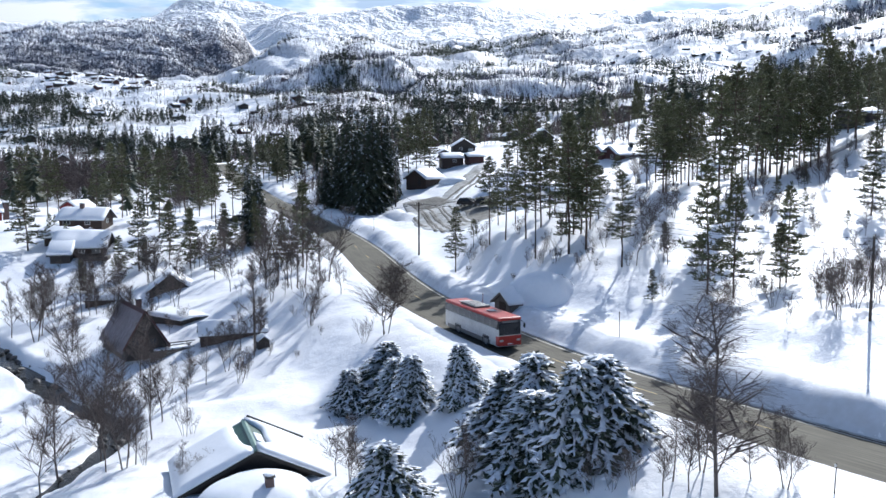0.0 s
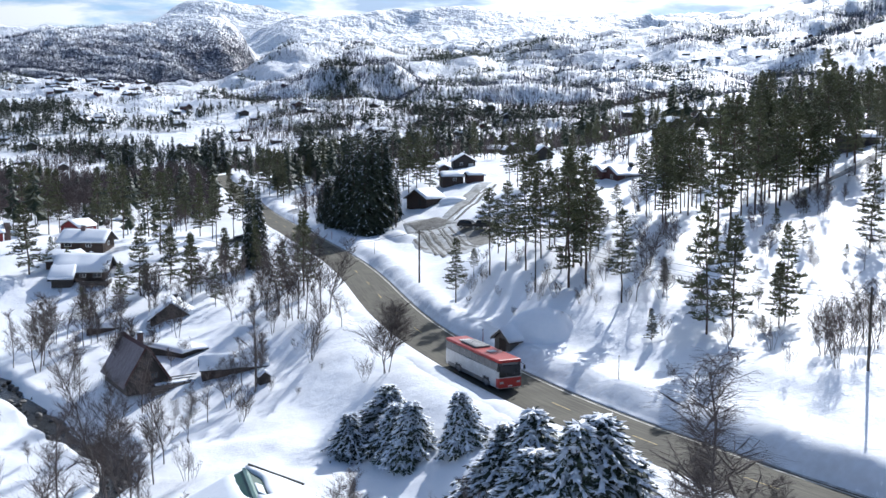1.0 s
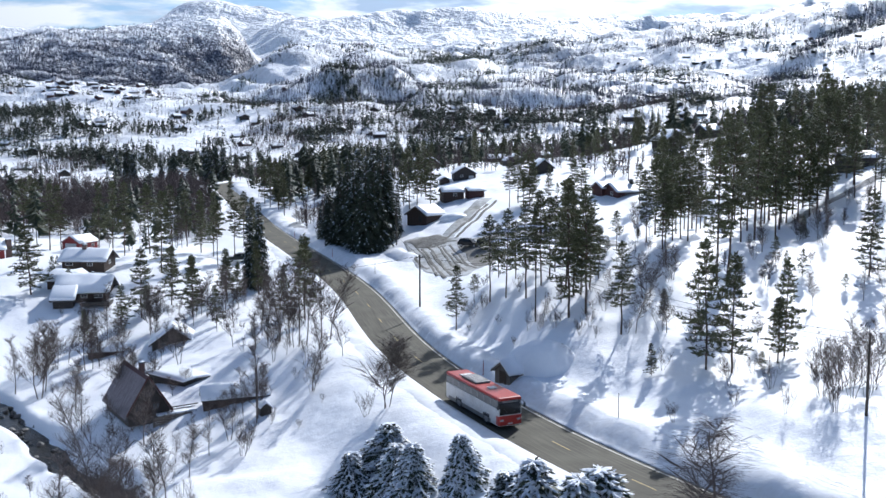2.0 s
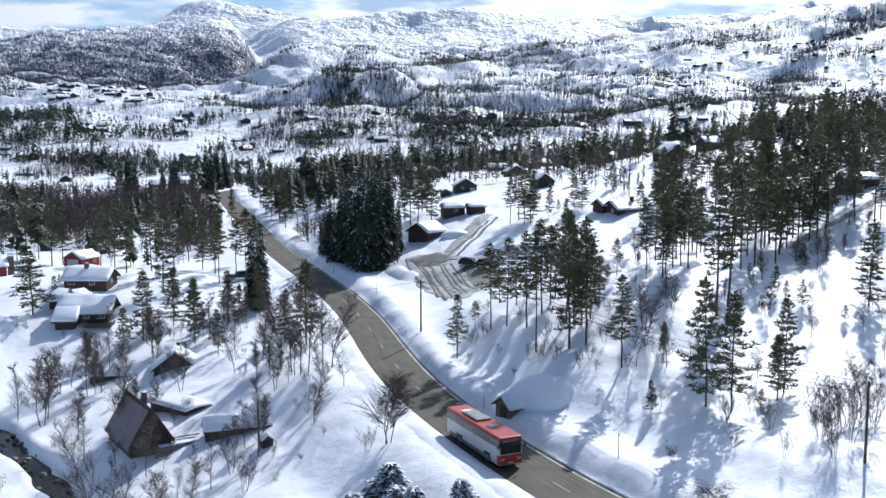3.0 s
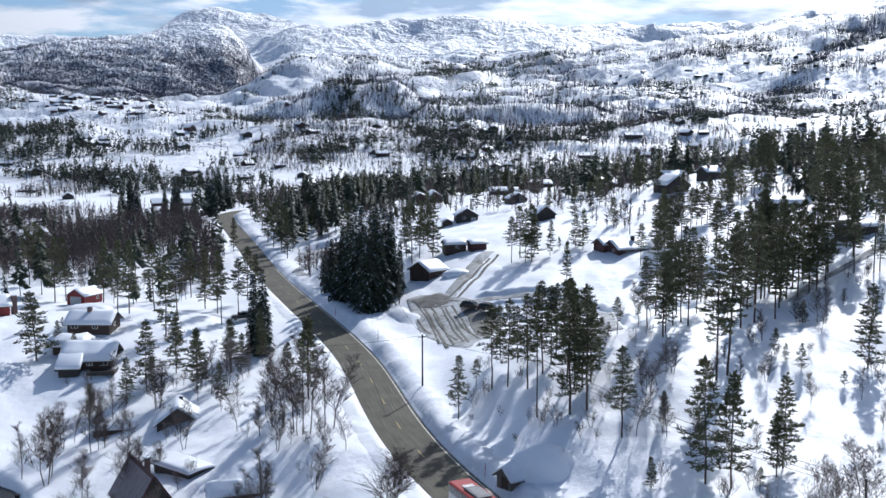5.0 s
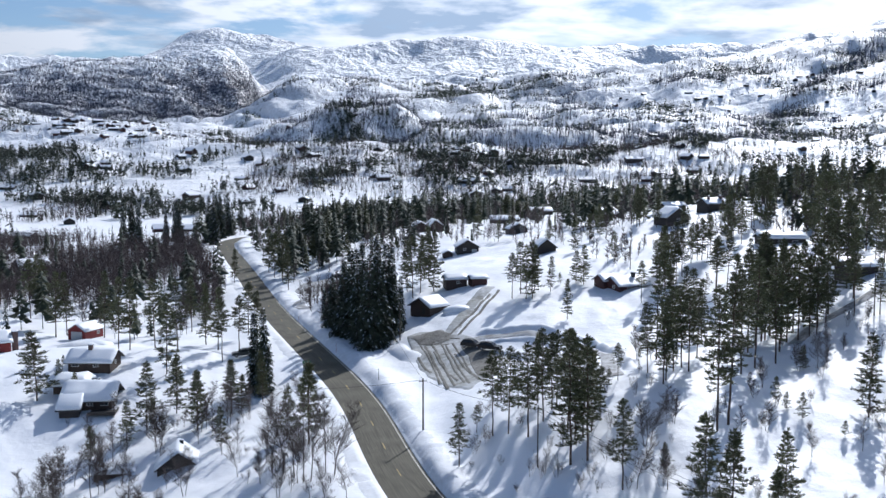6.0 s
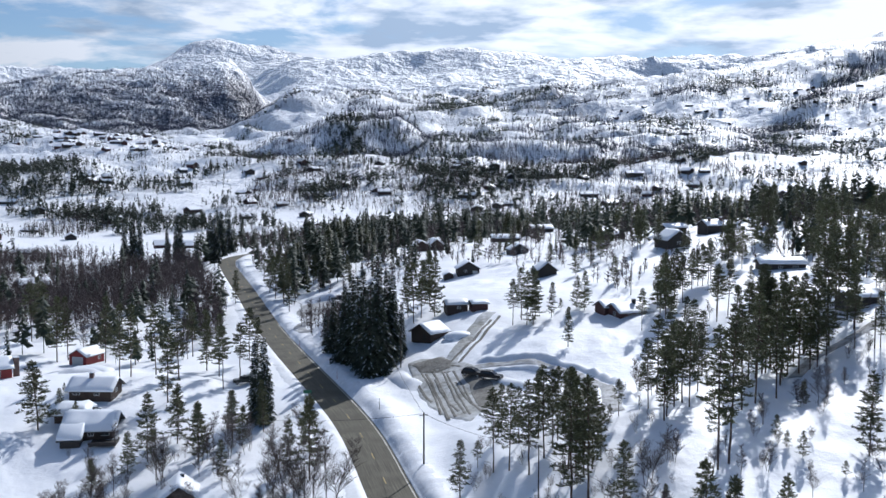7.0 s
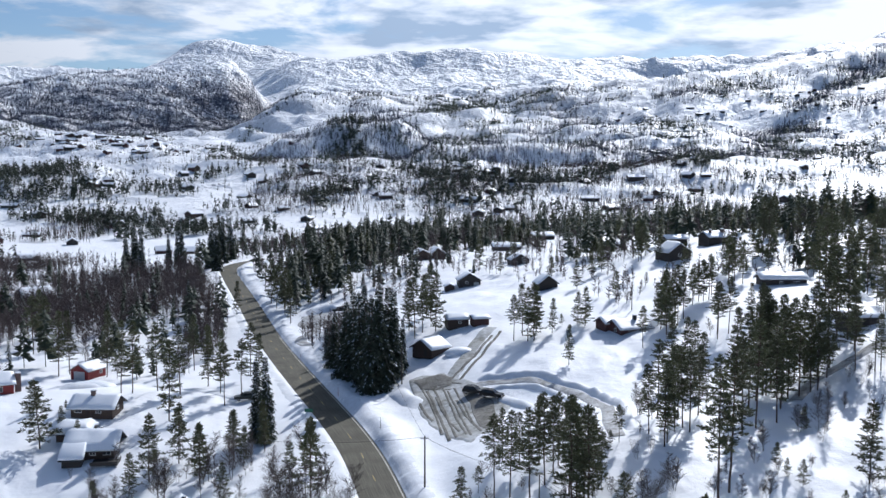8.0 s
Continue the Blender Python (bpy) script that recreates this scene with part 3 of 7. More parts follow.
# worn white edge line along the uphill side
edge_offs = np.array([-ROAD_HALF + 0.66, -ROAD_HALF + 0.46])
seg, sd = FINE[:560], FSIDE[:560]
x, y = (seg[:, None, k] + sd[:, None, k] * edge_offs for k in (0, 1))
mesh_object("edge_line", np.stack([x, y, np.repeat(seg[:, 2:3] - 0.006, 2, 1)], -1).reshape(-1, 3),
            [(2 * i, 2 * i + 1, 2 * i + 3, 2 * i + 2) for i in range(559)], EDGEPAINT, road, "worn white edge line")

# ploughed snow along both verges, higher on the uphill side
BL, BS, _ = road_line(0.6)
for hand, name_label in ((1, "low ploughed snowbank along the lower verge of the road"),
                               (-1, "tall ploughed snowbank with dirty foot along the uphill verge")):
    steps = np.array([0.0, 0.10, 0.3, 0.6, 1.0, 1.5, 2.0, 2.6, 3.2, 4.0] if hand > 0 else [0.0, 0.10, 0.3, 0.6, 1.0, 1.5, 2.1, 2.9, 4.2, 6.2]) + ROAD_HALF - 0.25

    def bank_rise(x, y, o):
        fade = 1 - glide(np.abs(o), ROAD_HALF + 1.0, ROAD_HALF + 4.5)
        z = height(x, y) + 0.03 + fade * (0.05 + 0.02 * rough(x, y, 1.1, 3, 8) + 0.05 * rough(x, y, 3.4, 2, 52))
        z = np.where(np.abs(o) < ROAD_HALF + 0.7, np.maximum(z, BL[:, 2:3] + 0.10), z)
        z[:, -2] -= 0.08
        z[:, -1] -= 0.4
        z[:, 0] = BL[:, 2] - 0.1
        return z
    ob = ribbon("snowbank", BL, BS, steps * hand, bank_rise, BANKSNOW, name_label, "snowbank", kind="stuff")
    ob.data.materials.append(DIRTSNOW)
    if hand < 0:
        ob.data.flip_normals()
    k = len(steps) - 1
    ob.data.polygons.foreach_set("material_index", [1 if i % k < 1 else 0 for i in range(len(ob.data.polygons))])


def draped(name, outline, step, lift, mat, label, category):
    """A sheet laid over the snow inside a convex outline."""
    c = np.mean(outline, 0)
    rim = []
    for (a, b), (p, q) in zip(outline, outline[1:] + outline[:1]):
        k = max(2, int(math.hypot(p - a, q - b) / step))
        rim += [(a + (p - a) * i / k, b + (q - b) * i / k) for i in range(k)]
    rim = np.array(rim)
    wob = 1 + 0.05 * rough(rim[:, 0], rim[:, 1], 3.0, 2, 63)
    rings = max(3, int(np.hypot(*(rim - c).T).max() / step))
    pts = np.vstack([c + (rim - c) * wob[:, None] * (r / rings) for r in range(1, rings + 1)])
    z = height(pts[:, 0], pts[:, 1]) + lift
    z[-len(rim):] -= lift + 0.15
    verts = np.vstack([np.column_stack([pts, z]), [[*c, gz(*c) + lift]]])
    m = len(rim)
    faces = [(len(verts) - 1, i, (i + 1) % m) for i in range(m)]
    for r in range(rings - 1):
        faces += [(r * m + i, (r + 1) * m + i, (r + 1) * m + (i + 1) % m, r * m + (i + 1) % m) for i in range(m)]
    ob = mesh_object(name, verts, faces, mat, smooth=True)
    return tagged(ob, label, category, kind="structure")


draped("car_park", [(-9.0, 206), (-6.5, 190), (-1.5, 172), (4, 160), (8, 166), (12, 181), (9, 190), (4, 200), (-2, 207)], 1.2, 0.14, PACKED,
       "rutted car park of slush, gravel and wheel tracks beside the road", "car park")
draped("lay_by", [(-47, 287), (-43, 279), (-33, 284), (-31, 294), (-37, 300), (-46, 298)], 1.5, 0.14, TRACK,
       "ploughed lay-by of snowy gravel beside the road", "lay-by")


def lane(name, pts, half, mat, label, lift=0.12):
    p = np.array(pts, float)
    s = np.concatenate([[0], np.cumsum(np.hypot(*np.diff(p, axis=0).T))])
    at = np.arange(0, s[-1], 0.8)
    line = np.stack([np.interp(at, s, p[:, k]) for k in range(2)], 1)
    for _ in range(4):
        line[2:-2] = (line[:-4] + line[1:-3] + line[2:-2] + line[3:-1] + line[4:]) / 5
    way = np.gradient(line, axis=0)
    way /= np.hypot(*way.T)[:, None]
    sd = np.stack([-way[:, 1], way[:, 0]], 1)

    def rise(x, y, o):
        z = height(x, y) + lift
        z[:, 0] -= lift + 0.2
        z[:, -1] -= lift + 0.2
        return z
    ribbon(name, line, sd, np.linspace(-half, half, 7), rise, mat, label, "track")
    return line, sd


lane("track_1", [(-1, 198), (1.5, 205), (4.5, 214), (8, 224), (10.5, 229)], 1.9, PACKED, "steep rutted drive climbing through snow to a cabin")
curve_line, curve_side = lane("track_2", [(3, 196), (10, 194), (18.5, 189.5), (24, 183), (27, 176), (28.2, 166), (27, 157), (25.5, 148), (25, 138)], 1.5, TRACK,
                              "narrow ploughed lane curving below the cabins")
wall_line, wall_side = lane("track_3", [(56, 152), (62, 159.5), (69, 163), (77, 166), (88, 172), (104, 182)], 1.5, TRACK,
                            "dark trodden lane climbing the wooded slope")
lane("track_4", [(-38, 254), (-42, 262), (-40, 272), (-38, 284)], 2.2, TRACK, "driveway opening off the road between snowbanks")
lane("track_5", [(-66, 214), (-58, 210), (-50, 207), (-44, 204)], 1.4, BANKSNOW, "trodden snow path between the cabins")


WHEELMARK = material("wet_wheel_track", (0.075, 0.070, 0.055), 0.8, other=(0.24, 0.23, 0.21), scale=0.5, fine=2.2, bump=0.5, deep=0.05)
WHEELS = ((-7.3, 197.4, -2.9, 180.9), (-5.6, 200.0, -1.2, 171.5), (-4.6, 199.0, 0.2, 166.5), (-3.1, 199.0, 1.5, 166.0), (-2.6, 193.5, 2.2, 169.4), (-1.2, 198.5, 3.3, 166.4),
          (-0.2, 196.0, 4.1, 164.8), (1.2, 196.5, 4.9, 170.8), (1.6, 190.0, 6.0, 166.0), (-7.5, 203.0, 1.0, 196.0), (-5.5, 204.5, 3.0, 198.0), (0.4, 201.5, 10.5, 224.0), (2.4, 200.5, 12.4, 225.0))
rut = random.Random(14)
for from_x, from_y, to_x, to_y in WHEELS:
    mid_x, mid_y = (from_x + to_x) / 2 + rut.uniform(-0.2, 0.9), (from_y + to_y) / 2
    lane("wheel_track", [(from_x, from_y), (mid_x, mid_y), (to_x, to_y)], rut.uniform(0.28, 0.5), WHEELMARK, "dark wheel track worn through the slush of the car park", 0.165 + rut.uniform(0, 0.02))
draped("bare_gravel", [(2.5, 195), (6, 192.5), (9, 184), (9.5, 172), (7.5, 165), (5.5, 170), (4.2, 186)], 0.9, 0.19, WHEELMARK,
       "bare wet gravel where cars park and turn", "gravel")
draped("bare_gravel", [(-8.2, 204), (-2, 206), (1.5, 203), (1, 198.5), (-3, 198), (-6.5, 199.5)], 0.9, 0.19, WHEELMARK,
       "bare wet gravel at the foot of the drive", "gravel")


def ridge_of_snow(pts, width, tall, label):
    """A long ploughed heap that runs along a lane."""
    p = np.array(pts, float)
    way = np.gradient(p, axis=0)
    way /= np.hypot(*way.T)[:, None] + 1e-9
    sd = np.stack([-way[:, 1], way[:, 0]], 1)
    offs = np.linspace(-width, width, 9)

    def rise(x, y, o):
        arch = np.cos(np.clip(o / width, -1, 1) * math.pi / 2)
        ends = np.minimum(1, np.minimum(np.arange(len(p)), np.arange(len(p))[::-1]) / 4.0)[:, None]
        return height(x, y) - 0.2 + (0.2 + tall * (0.8 + 0.35 * rough(x, y, 2.5, 3, 91))) * arch ** 0.7 * ends
    ribbon("snow_heap", p, sd, offs, rise, BANKSNOW, label, "snowbank", kind="stuff")


ridge_of_snow(curve_line[2:-2] + curve_side[2:-2] * 2.6, 1.2, 1.0, "ploughed heap along the lane below the cabins")
ridge_of_snow(curve_line[8:-2] - curve_side[8:-2] * 2.5, 1.1, 0.7, "ploughed heap on the lower side of the lane")
ridge_of_snow(np.array([(-46 + i * 1.1, 301 + 0.15 * i) for i in range(14)]), 3.0, 2.6, "big cleared snow heap behind the lay-by")
ridge_of_snow(np.array([(-12.2 + i * 0.55, 203 - i * 1.05) for i in range(14)]), 2.4, 0.8, "cleared snow heap between road and car park")
ridge_of_snow(np.array([(9 + i * 0.8, 188 - i * 1.3) for i in range(12)]), 1.6, 1.0, "cleared snow heap behind the parked cars")
ridge_of_snow(np.array([(-88 + i * 0.9, 210 + i * 0.4) for i in range(12)]), 2.6, 1.6, "cleared snow heap beside a red shed")

# creek: dark water with stones between snow-covered edges
def creek():
    p = np.array(CREEK, float)
    s = np.concatenate([[0], np.cumsum(np.hypot(*np.diff(p, axis=0).T))])
    at = np.arange(0, s[-1], 1.0)
    line = np.stack([np.interp(at, s, p[:, k]) for k in range(2)], 1)
    for _ in range(3):
        line[1:-1] = (line[:-2] + line[1:-1] + line[2:]) / 3
    way = np.gradient(line, axis=0)
    way /= np.hypot(*way.T)[:, None]
    sd = np.stack([-way[:, 1], way[:, 0]], 1)
    mid = height(line[:, 0], line[:, 1], True) + 0.55
    for _ in range(25):
        mid[1:-1] = (mid[:-2] + mid[1:-1] + mid[2:]) / 3
    ribbon("creek", line, sd, np.linspace(-2.0, 2.0, 5), lambda x, y, o: np.repeat(mid[:, None], 5, 1), WATER,
           "narrow open creek of dark water between snowy banks", "creek")
    r = random.Random(5)
    stone = bmesh.new()
    for i in range(230):
        k = r.randrange(len(line))
        o = r.choice((-1, 1)) * (r.random() ** 0.6) * 1.8
        size = r.uniform(0.15, 0.55)
        m = Matrix.Translation((line[k, 0] + sd[k, 0] * o, line[k, 1] + sd[k, 1] * o, mid[k] + size * 0.1)) @ pose(0, 0, 0, r.uniform(0, 40), r.uniform(0, 40), r.uniform(0, 360)) @ Matrix.Diagonal((size * r.uniform(0.8, 1.5), size, size * 0.6, 1))
        got = bmesh.ops.create_icosphere(stone, subdivisions=1, radius=1.0, matrix=m)
    me = bpy.data.meshes.new("creek_stones")
    stone.to_mesh(me)
    stone.free()
    me.materials.append(STONE)
    tagged(new("creek_stones", me), "dark wet stones lying in the shallow creek", "stones", kind="stuff")


creek()

# ---- trees: a few grown once, then copied ----
def tube(V, F, pts, radii, sides):
    """Adds a tapered tube through the points."""
    base = len(V)
    for i, p in enumerate(pts):
        d = (pts[min(i + 1, len(pts) - 1)] - pts[max(i - 1, 0)])
        d = d.normalized() if d.length > 1e-6 else Vector((0, 0, 1))
        a = d.orthogonal().normalized()
        b = d.cross(a)
        for s in range(sides):
            t = 2 * math.pi * s / sides
            V.append(p + (a * math.cos(t) + b * math.sin(t)) * radii[i])
    for i in range(len(pts) - 1):
        for s in range(sides):
            q = base + i * sides
            F.append((q + s, q + (s + 1) % sides, q + sides + (s + 1) % sides, q + sides + s))


def spray(V, F, at, way, size, count, r, spread=1.0, wide=0.2, flat=0.7):
    """A spray of needle-thin leaves from one spot."""
    for _ in range(count):
        d = (way + Vector((r.gauss(0, spread), r.gauss(0, spread), r.gauss(0, spread * flat)))).normalized()
        s = d.orthogonal().normalized()
        s.rotate(Matrix.Rotation(r.uniform(0, 6.28), 3, d))
        n = size * r.uniform(0.65, 1.25)
        w = n * wide
        b = len(V)
        V.extend((at - s * w * 0.5, at + d * n * 0.55 + s * w, at + d * n, at + d * n * 0.5 - s * w))
        F.append((b, b + 1, b + 2, b + 3))


def pine_template(name, seed, tall, bare, reach, label, full=1.0, cone=0.5):
    r = random.Random(seed)
    tv, tf, cv, cf = [], [], [], []
    lean = Vector((r.uniform(-0.02, 0.02), r.uniform(-0.02, 0.02), 0))
    pts = [Vector((0, 0, -0.6)) + Vector((0, 0, 1)) * (tall + 0.6) * k / 9 + lean * tall * (k / 9) ** 2 + Vector((r.gauss(0, 0.04), r.gauss(0, 0.04), 0)) * min(k, 1) for k in range(10)]
    tube(tv, tf, pts, [tall * 0.0085 * (1 - 0.85 * k / 9) + 0.015 for k in range(10)], 7)

    def axis(z):
        return Vector((lean.x * tall * (z / tall) ** 2, lean.y * tall * (z / tall) ** 2, z))
    z = tall * bare
    while z < tall * 0.985:
        q = (z - tall * bare) / (tall * (1 - bare))
        out = reach * ((1 - q) ** cone * (0.45 + 0.55 * min(1, q * 5 + 0.2))) * r.uniform(0.8, 1.1)
        heading = r.uniform(0, 6.283)
        for turn in range(r.choice((4, 5, 5))):
            if r.random() > 0.9 * full:
                continue
            a = heading + turn * 1.4 + r.uniform(-0.35, 0.35)
            n = out * r.uniform(0.45, 1.3) + 0.15
            up = r.uniform(-0.32, 0.14) + 0.45 * q * q
            start = axis(z)
            end = start + Vector((math.cos(a) * n, math.sin(a) * n, up * n))
            mid = (start + end) / 2 + Vector((0, 0, -0.06 * n))
            tube(tv, tf, [start, mid, end], [0.045 * (1 - q * 0.6), 0.03, 0.012], 3)
            k = max(2, int(n / 0.30))
            for i in range(k):
                t = 0.28 + 0.72 * (i + r.random() * 0.6) / k
                p = (start.lerp(mid, t * 2) if t < 0.5 else mid.lerp(end, min(1, t * 2 - 1)))
                sidew = Vector((-math.sin(a), math.cos(a), 0)) * r.uniform(-1, 1) * n * 0.42 * (1.2 - t)
                spray(cv, cf, p + sidew + Vector((0, 0, r.uniform(-0.05, 0.12))), (end - start).normalized() * 0.6 + Vector((0, 0, 0.35)), 0.52, 9, r, 0.85, 0.110, 0.36)
        z += r.uniform(0.28, 0.64) * (1.15 - 0.5 * q)
    spray(cv, cf, axis(tall * 0.99), Vector((0, 0, 1)), 0.5, 8, r, 0.5)
    ob = new(name)
    tagged(ob, label, "pine tree")
    mesh_object("trunk", tv, tf, BARK, ob, smooth=True)
    mesh_object("crown", cv, cf, NEEDLES, ob)
    return ob


def spruce_template(name, seed, tall, reach, label, snowy=0.0, dense=1.0):
    """Drooping tiers down to the ground; snowy: how much of the upper sides carries snow."""
    r = random.Random(seed)
    tv, tf, cv, cf, sv, sf = [], [], [], [], [], []
    tube(tv, tf, [Vector((0, 0, -0.6 + (tall + 0.6) * k / 5)) for k in range(6)], [tall * 0.014 * (1 - 0.9 * k / 5) + 0.015 for k in range(6)], 6)
    z = tall * 0.05
    while z < tall * 0.98:
        q = z / tall
        out = reach * (1 - q) ** 0.85 * r.uniform(0.85, 1.1) + 0.12
        count = max(4, int(5 + 4 * (1 - q)))
        for c in range(int(count * dense + 0.5)):
            a = 6.283 * c / count + r.uniform(-0.4, 0.4)
            n = out * r.uniform(0.7, 1.15)
            start = Vector((0, 0, z))
            droop = -0.25 - 0.35 * (1 - q) if q < 0.8 else 0.15
            mid = start + Vector((math.cos(a) * n * 0.55, math.sin(a) * n * 0.55, droop * n * 0.35 + 0.05))
            end = start + Vector((math.cos(a) * n, math.sin(a) * n, droop * n * r.uniform(0.8, 1.2)))
            tube(tv, tf, [start, mid, end], [0.03, 0.02, 0.008], 3)
            k = max(2, int(n / 0.32))
            for i in range(k):
                t = 0.2 + 0.8 * (i + 0.5) / k
                p = start.lerp(mid, t * 2) if t < 0.5 else mid.lerp(end, min(1, t * 2 - 1))
                width = n * 0.26 * (1.15 - t)
                sidew = Vector((-math.sin(a), math.cos(a), 0))
                for hand in (-1, 1):
                    frosted = snowy > 0.5 and r.random() < 0.34
                    spray(sv if frosted else cv, sf if frosted else cf, p + Vector((0, 0, 0.04 * frosted)), (sidew * hand * 0.9 + (end - start).normalized() * 0.7 + Vector((0, 0, -0.35))), 0.30 + width, 3, r, 0.35, 0.15 if snowy > 0.5 else 0.26)
                if snowy and r.random() < snowy:
                    b = len(sv)
                    d = (end - start).normalized()
                    l, w, h = 0.30 * r.uniform(0.7, 1.6), (0.06 + width * 0.17) * r.uniform(0.4, 1.4), 0.07 * r.uniform(0.7, 1.6)
                    top = p + Vector((0, 0, 0.05 + h))
                    ring = [p + d * l, p + d * l * 0.5 + sidew * w - Vector((0, 0, 0.05)), p - d * l * 0.5 + sidew * w - Vector((0, 0, 0.05)),
                            p - d * l, p - d * l * 0.5 - sidew * w - Vector((0, 0, 0.05)), p + d * l * 0.5 - sidew * w - Vector((0, 0, 0.05))]
                    sv.extend([top + d * l * 0.25, top - d * l * 0.25] + ring)
                    sf.extend([(b, b + 2, b + 3), (b, b + 3, b + 1), (b + 1, b + 3, b + 4), (b + 1, b + 4, b + 5), (b + 1, b + 5, b + 6), (b + 1, b + 6, b),
                               (b, b + 6, b + 7), (b, b + 7, b + 2)])
        z += (tall * 0.028 * r.uniform(0.8, 1.25) / dense + 0.05) * (1.12 - 0.6 * q)
    ob = new(name)
    tagged(ob, label, "spruce tree")
    mesh_object("trunk", tv, tf, BARK, ob, smooth=True)
    mesh_object("crown", cv, cf, SPRUCE, ob)
    if sv:
        tagged(mesh_object("branch_snow", sv, sf, TREESNOW, ob, "snow resting on the drooping branches", smooth=True), kind="stuff")
    return ob


def bare_template(name, seed, tall, stems, label, category="birch tree", wide=0.32, fine=1.0, low=0.28, droop=0.0):
    """A leafless tree: stems that fork into limbs and fine upright twigs."""
    r = random.Random(seed)
    tv, tf, cv, cf = [], [], [], []

    def grow(p, d, n, rad, level):
        pts, q = [p], p
        for k in range(4):
            d = (d + Vector((r.gauss(0, 0.09), r.gauss(0, 0.09), 0.06 if level else 0.03))).normalized()
            q = q + d * n / 4
            pts.append(q)
        if level < 2:
            tube(tv, tf, pts, [rad * (1 - 0.17 * k) for k in range(5)], 6 if level == 0 else 4)
        else:
            b, w = len(cv), d.orthogonal().normalized() * rad
            mid = pts[2]
            cv.extend((p + w, p - w, mid + w.cross(d) * 0.8, mid - w.cross(d) * 0.8, pts[4]))
            cf.extend(((b, b + 1, b + 2), (b + 1, b, b + 3), (b + 2, b + 1, b + 4), (b, b + 2, b + 4), (b + 3, b, b + 4), (b + 1, b + 3, b + 4)) if level == 2 else ((b, b + 1, b + 4), (b + 2, b + 3, b + 4)))
        if level == 3:
            return
        kids = {0: int(15 * fine), 1: int(8 * fine), 2: int(6 * fine)}[level]
        for i in range(kids):
            t = (low if level == 0 else 0.15) + (1 - low if level == 0 else 0.85) * (i + r.random()) / kids
            k = min(3, int(t * 4))
            at = pts[k].lerp(pts[k + 1], t * 4 - k)
            a = r.uniform(0, 6.283)
            turn = Vector((math.cos(a), math.sin(a), 0))
            out = (d * 0.55 + turn * r.uniform(0.5, 0.95) + Vector((0, 0, 0.28 - (droop * level if level else 0)))).normalized()
            size = {0: tall * wide * (1.15 - 0.75 * t), 1: n * 0.62, 2: n * 0.85}[level] * r.uniform(0.7, 1.15)
            grow(at, out, size, max(0.009, rad * (0.34 if level == 0 else 0.48) * (1.1 - 0.5 * t)), level + 1)

    for s in range(stems):
        a = 6.283 * s / stems + r.uniform(-0.5, 0.5)
        tilt = 0 if stems == 1 else r.uniform(0.15, 0.42)
        d = Vector((math.cos(a) * tilt, math.sin(a) * tilt, 1)).normalized()
        p = Vector((math.cos(a) * 0.15 * (stems > 1), math.sin(a) * 0.15 * (stems > 1), -0.4))
        grow(p, d, (tall + 0.4) * r.uniform(0.82, 1.0), tall * 0.0085 / (1 + 0.12 * (stems - 1)), 0)
    ob = new(name)
    tagged(ob, label, category)
    mesh_object("trunk", tv, tf, BIRCH, ob, smooth=True)
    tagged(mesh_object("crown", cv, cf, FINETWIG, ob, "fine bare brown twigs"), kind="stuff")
    return ob


PINE_TALL = [pine_template("pine_tree", 11 + i, 14.0, b, w, "tall Scots pine with a bare trunk and narrow dark crown", f, 0.72)
             for i, (b, w, f) in enumerate([(0.32, 2.3, 0.95), (0.40, 2.6, 0.9), (0.24, 2.2, 0.95), (0.16, 2.4, 0.9)])]
PINE_BROAD = [pine_template("pine_tree", 31 + i, 11.0, b, w, "bushy Scots pine with needled boughs almost to the snow", f, 0.85)
              for i, (b, w, f) in enumerate([(0.12, 2.9, 0.8), (0.18, 2.5, 0.9), (0.10, 2.6, 0.85)])]
SPRUCES = [spruce_template("spruce_tree", 51 + i, 18.0, w, "tall dark spruce with a pointed crown and thinly snowed boughs", s, 1.05) for i, (w, s) in enumerate([(2.9, 0.22), (2.6, 0.30), (3.2, 0.16)])]
LADEN = [spruce_template("spruce_tree", 71 + i, 6.0, w, "young spruce with drooping boughs heavily laden with snow", 0.86, 1.3) for i, w in enumerate([2.7, 3.1, 2.4])]
BIRCHES = [bare_template("birch_tree", 91 + i, 9.0, s, "leafless downy birch with fine dark twigs", wide=w, fine=1.2, low=0.2, droop=0.1) for i, (s, w) in enumerate([(1, 0.24), (1, 0.28), (1, 0.20), (2, 0.23)])]
SHRUBS = [bare_template("willow_shrub", 111 + i, 4.0, s, "leafless many-stemmed willow shrub standing in snow", "shrub", 0.3, 0.55) for i, s in enumerate([4, 6])]
ROADBIRCH = [bare_template("birch_tree", 141, 14.0, 1, "tall leafless birch with fine drooping twigs beside the road", wide=0.27, fine=1.7, low=0.12, droop=0.42)]
BIGBARE = [bare_template("rowan_tree", 131, 8.0, 1, "spreading leafless tree leaning over the roadside snow", "bare tree", 0.5, 1.6, 0.2, 0.22)]
GROWN = {id(t): h for group, h in ((PINE_TALL, 14.0), (PINE_BROAD, 11.0), (SPRUCES, 18.0), (LADEN, 6.0), (BIRCHES, 9.0), (SHRUBS, 4.0), (BIGBARE, 8.0), (ROADBIRCH, 14.0)) for t in group}
used = set()
pick = random.Random(7)


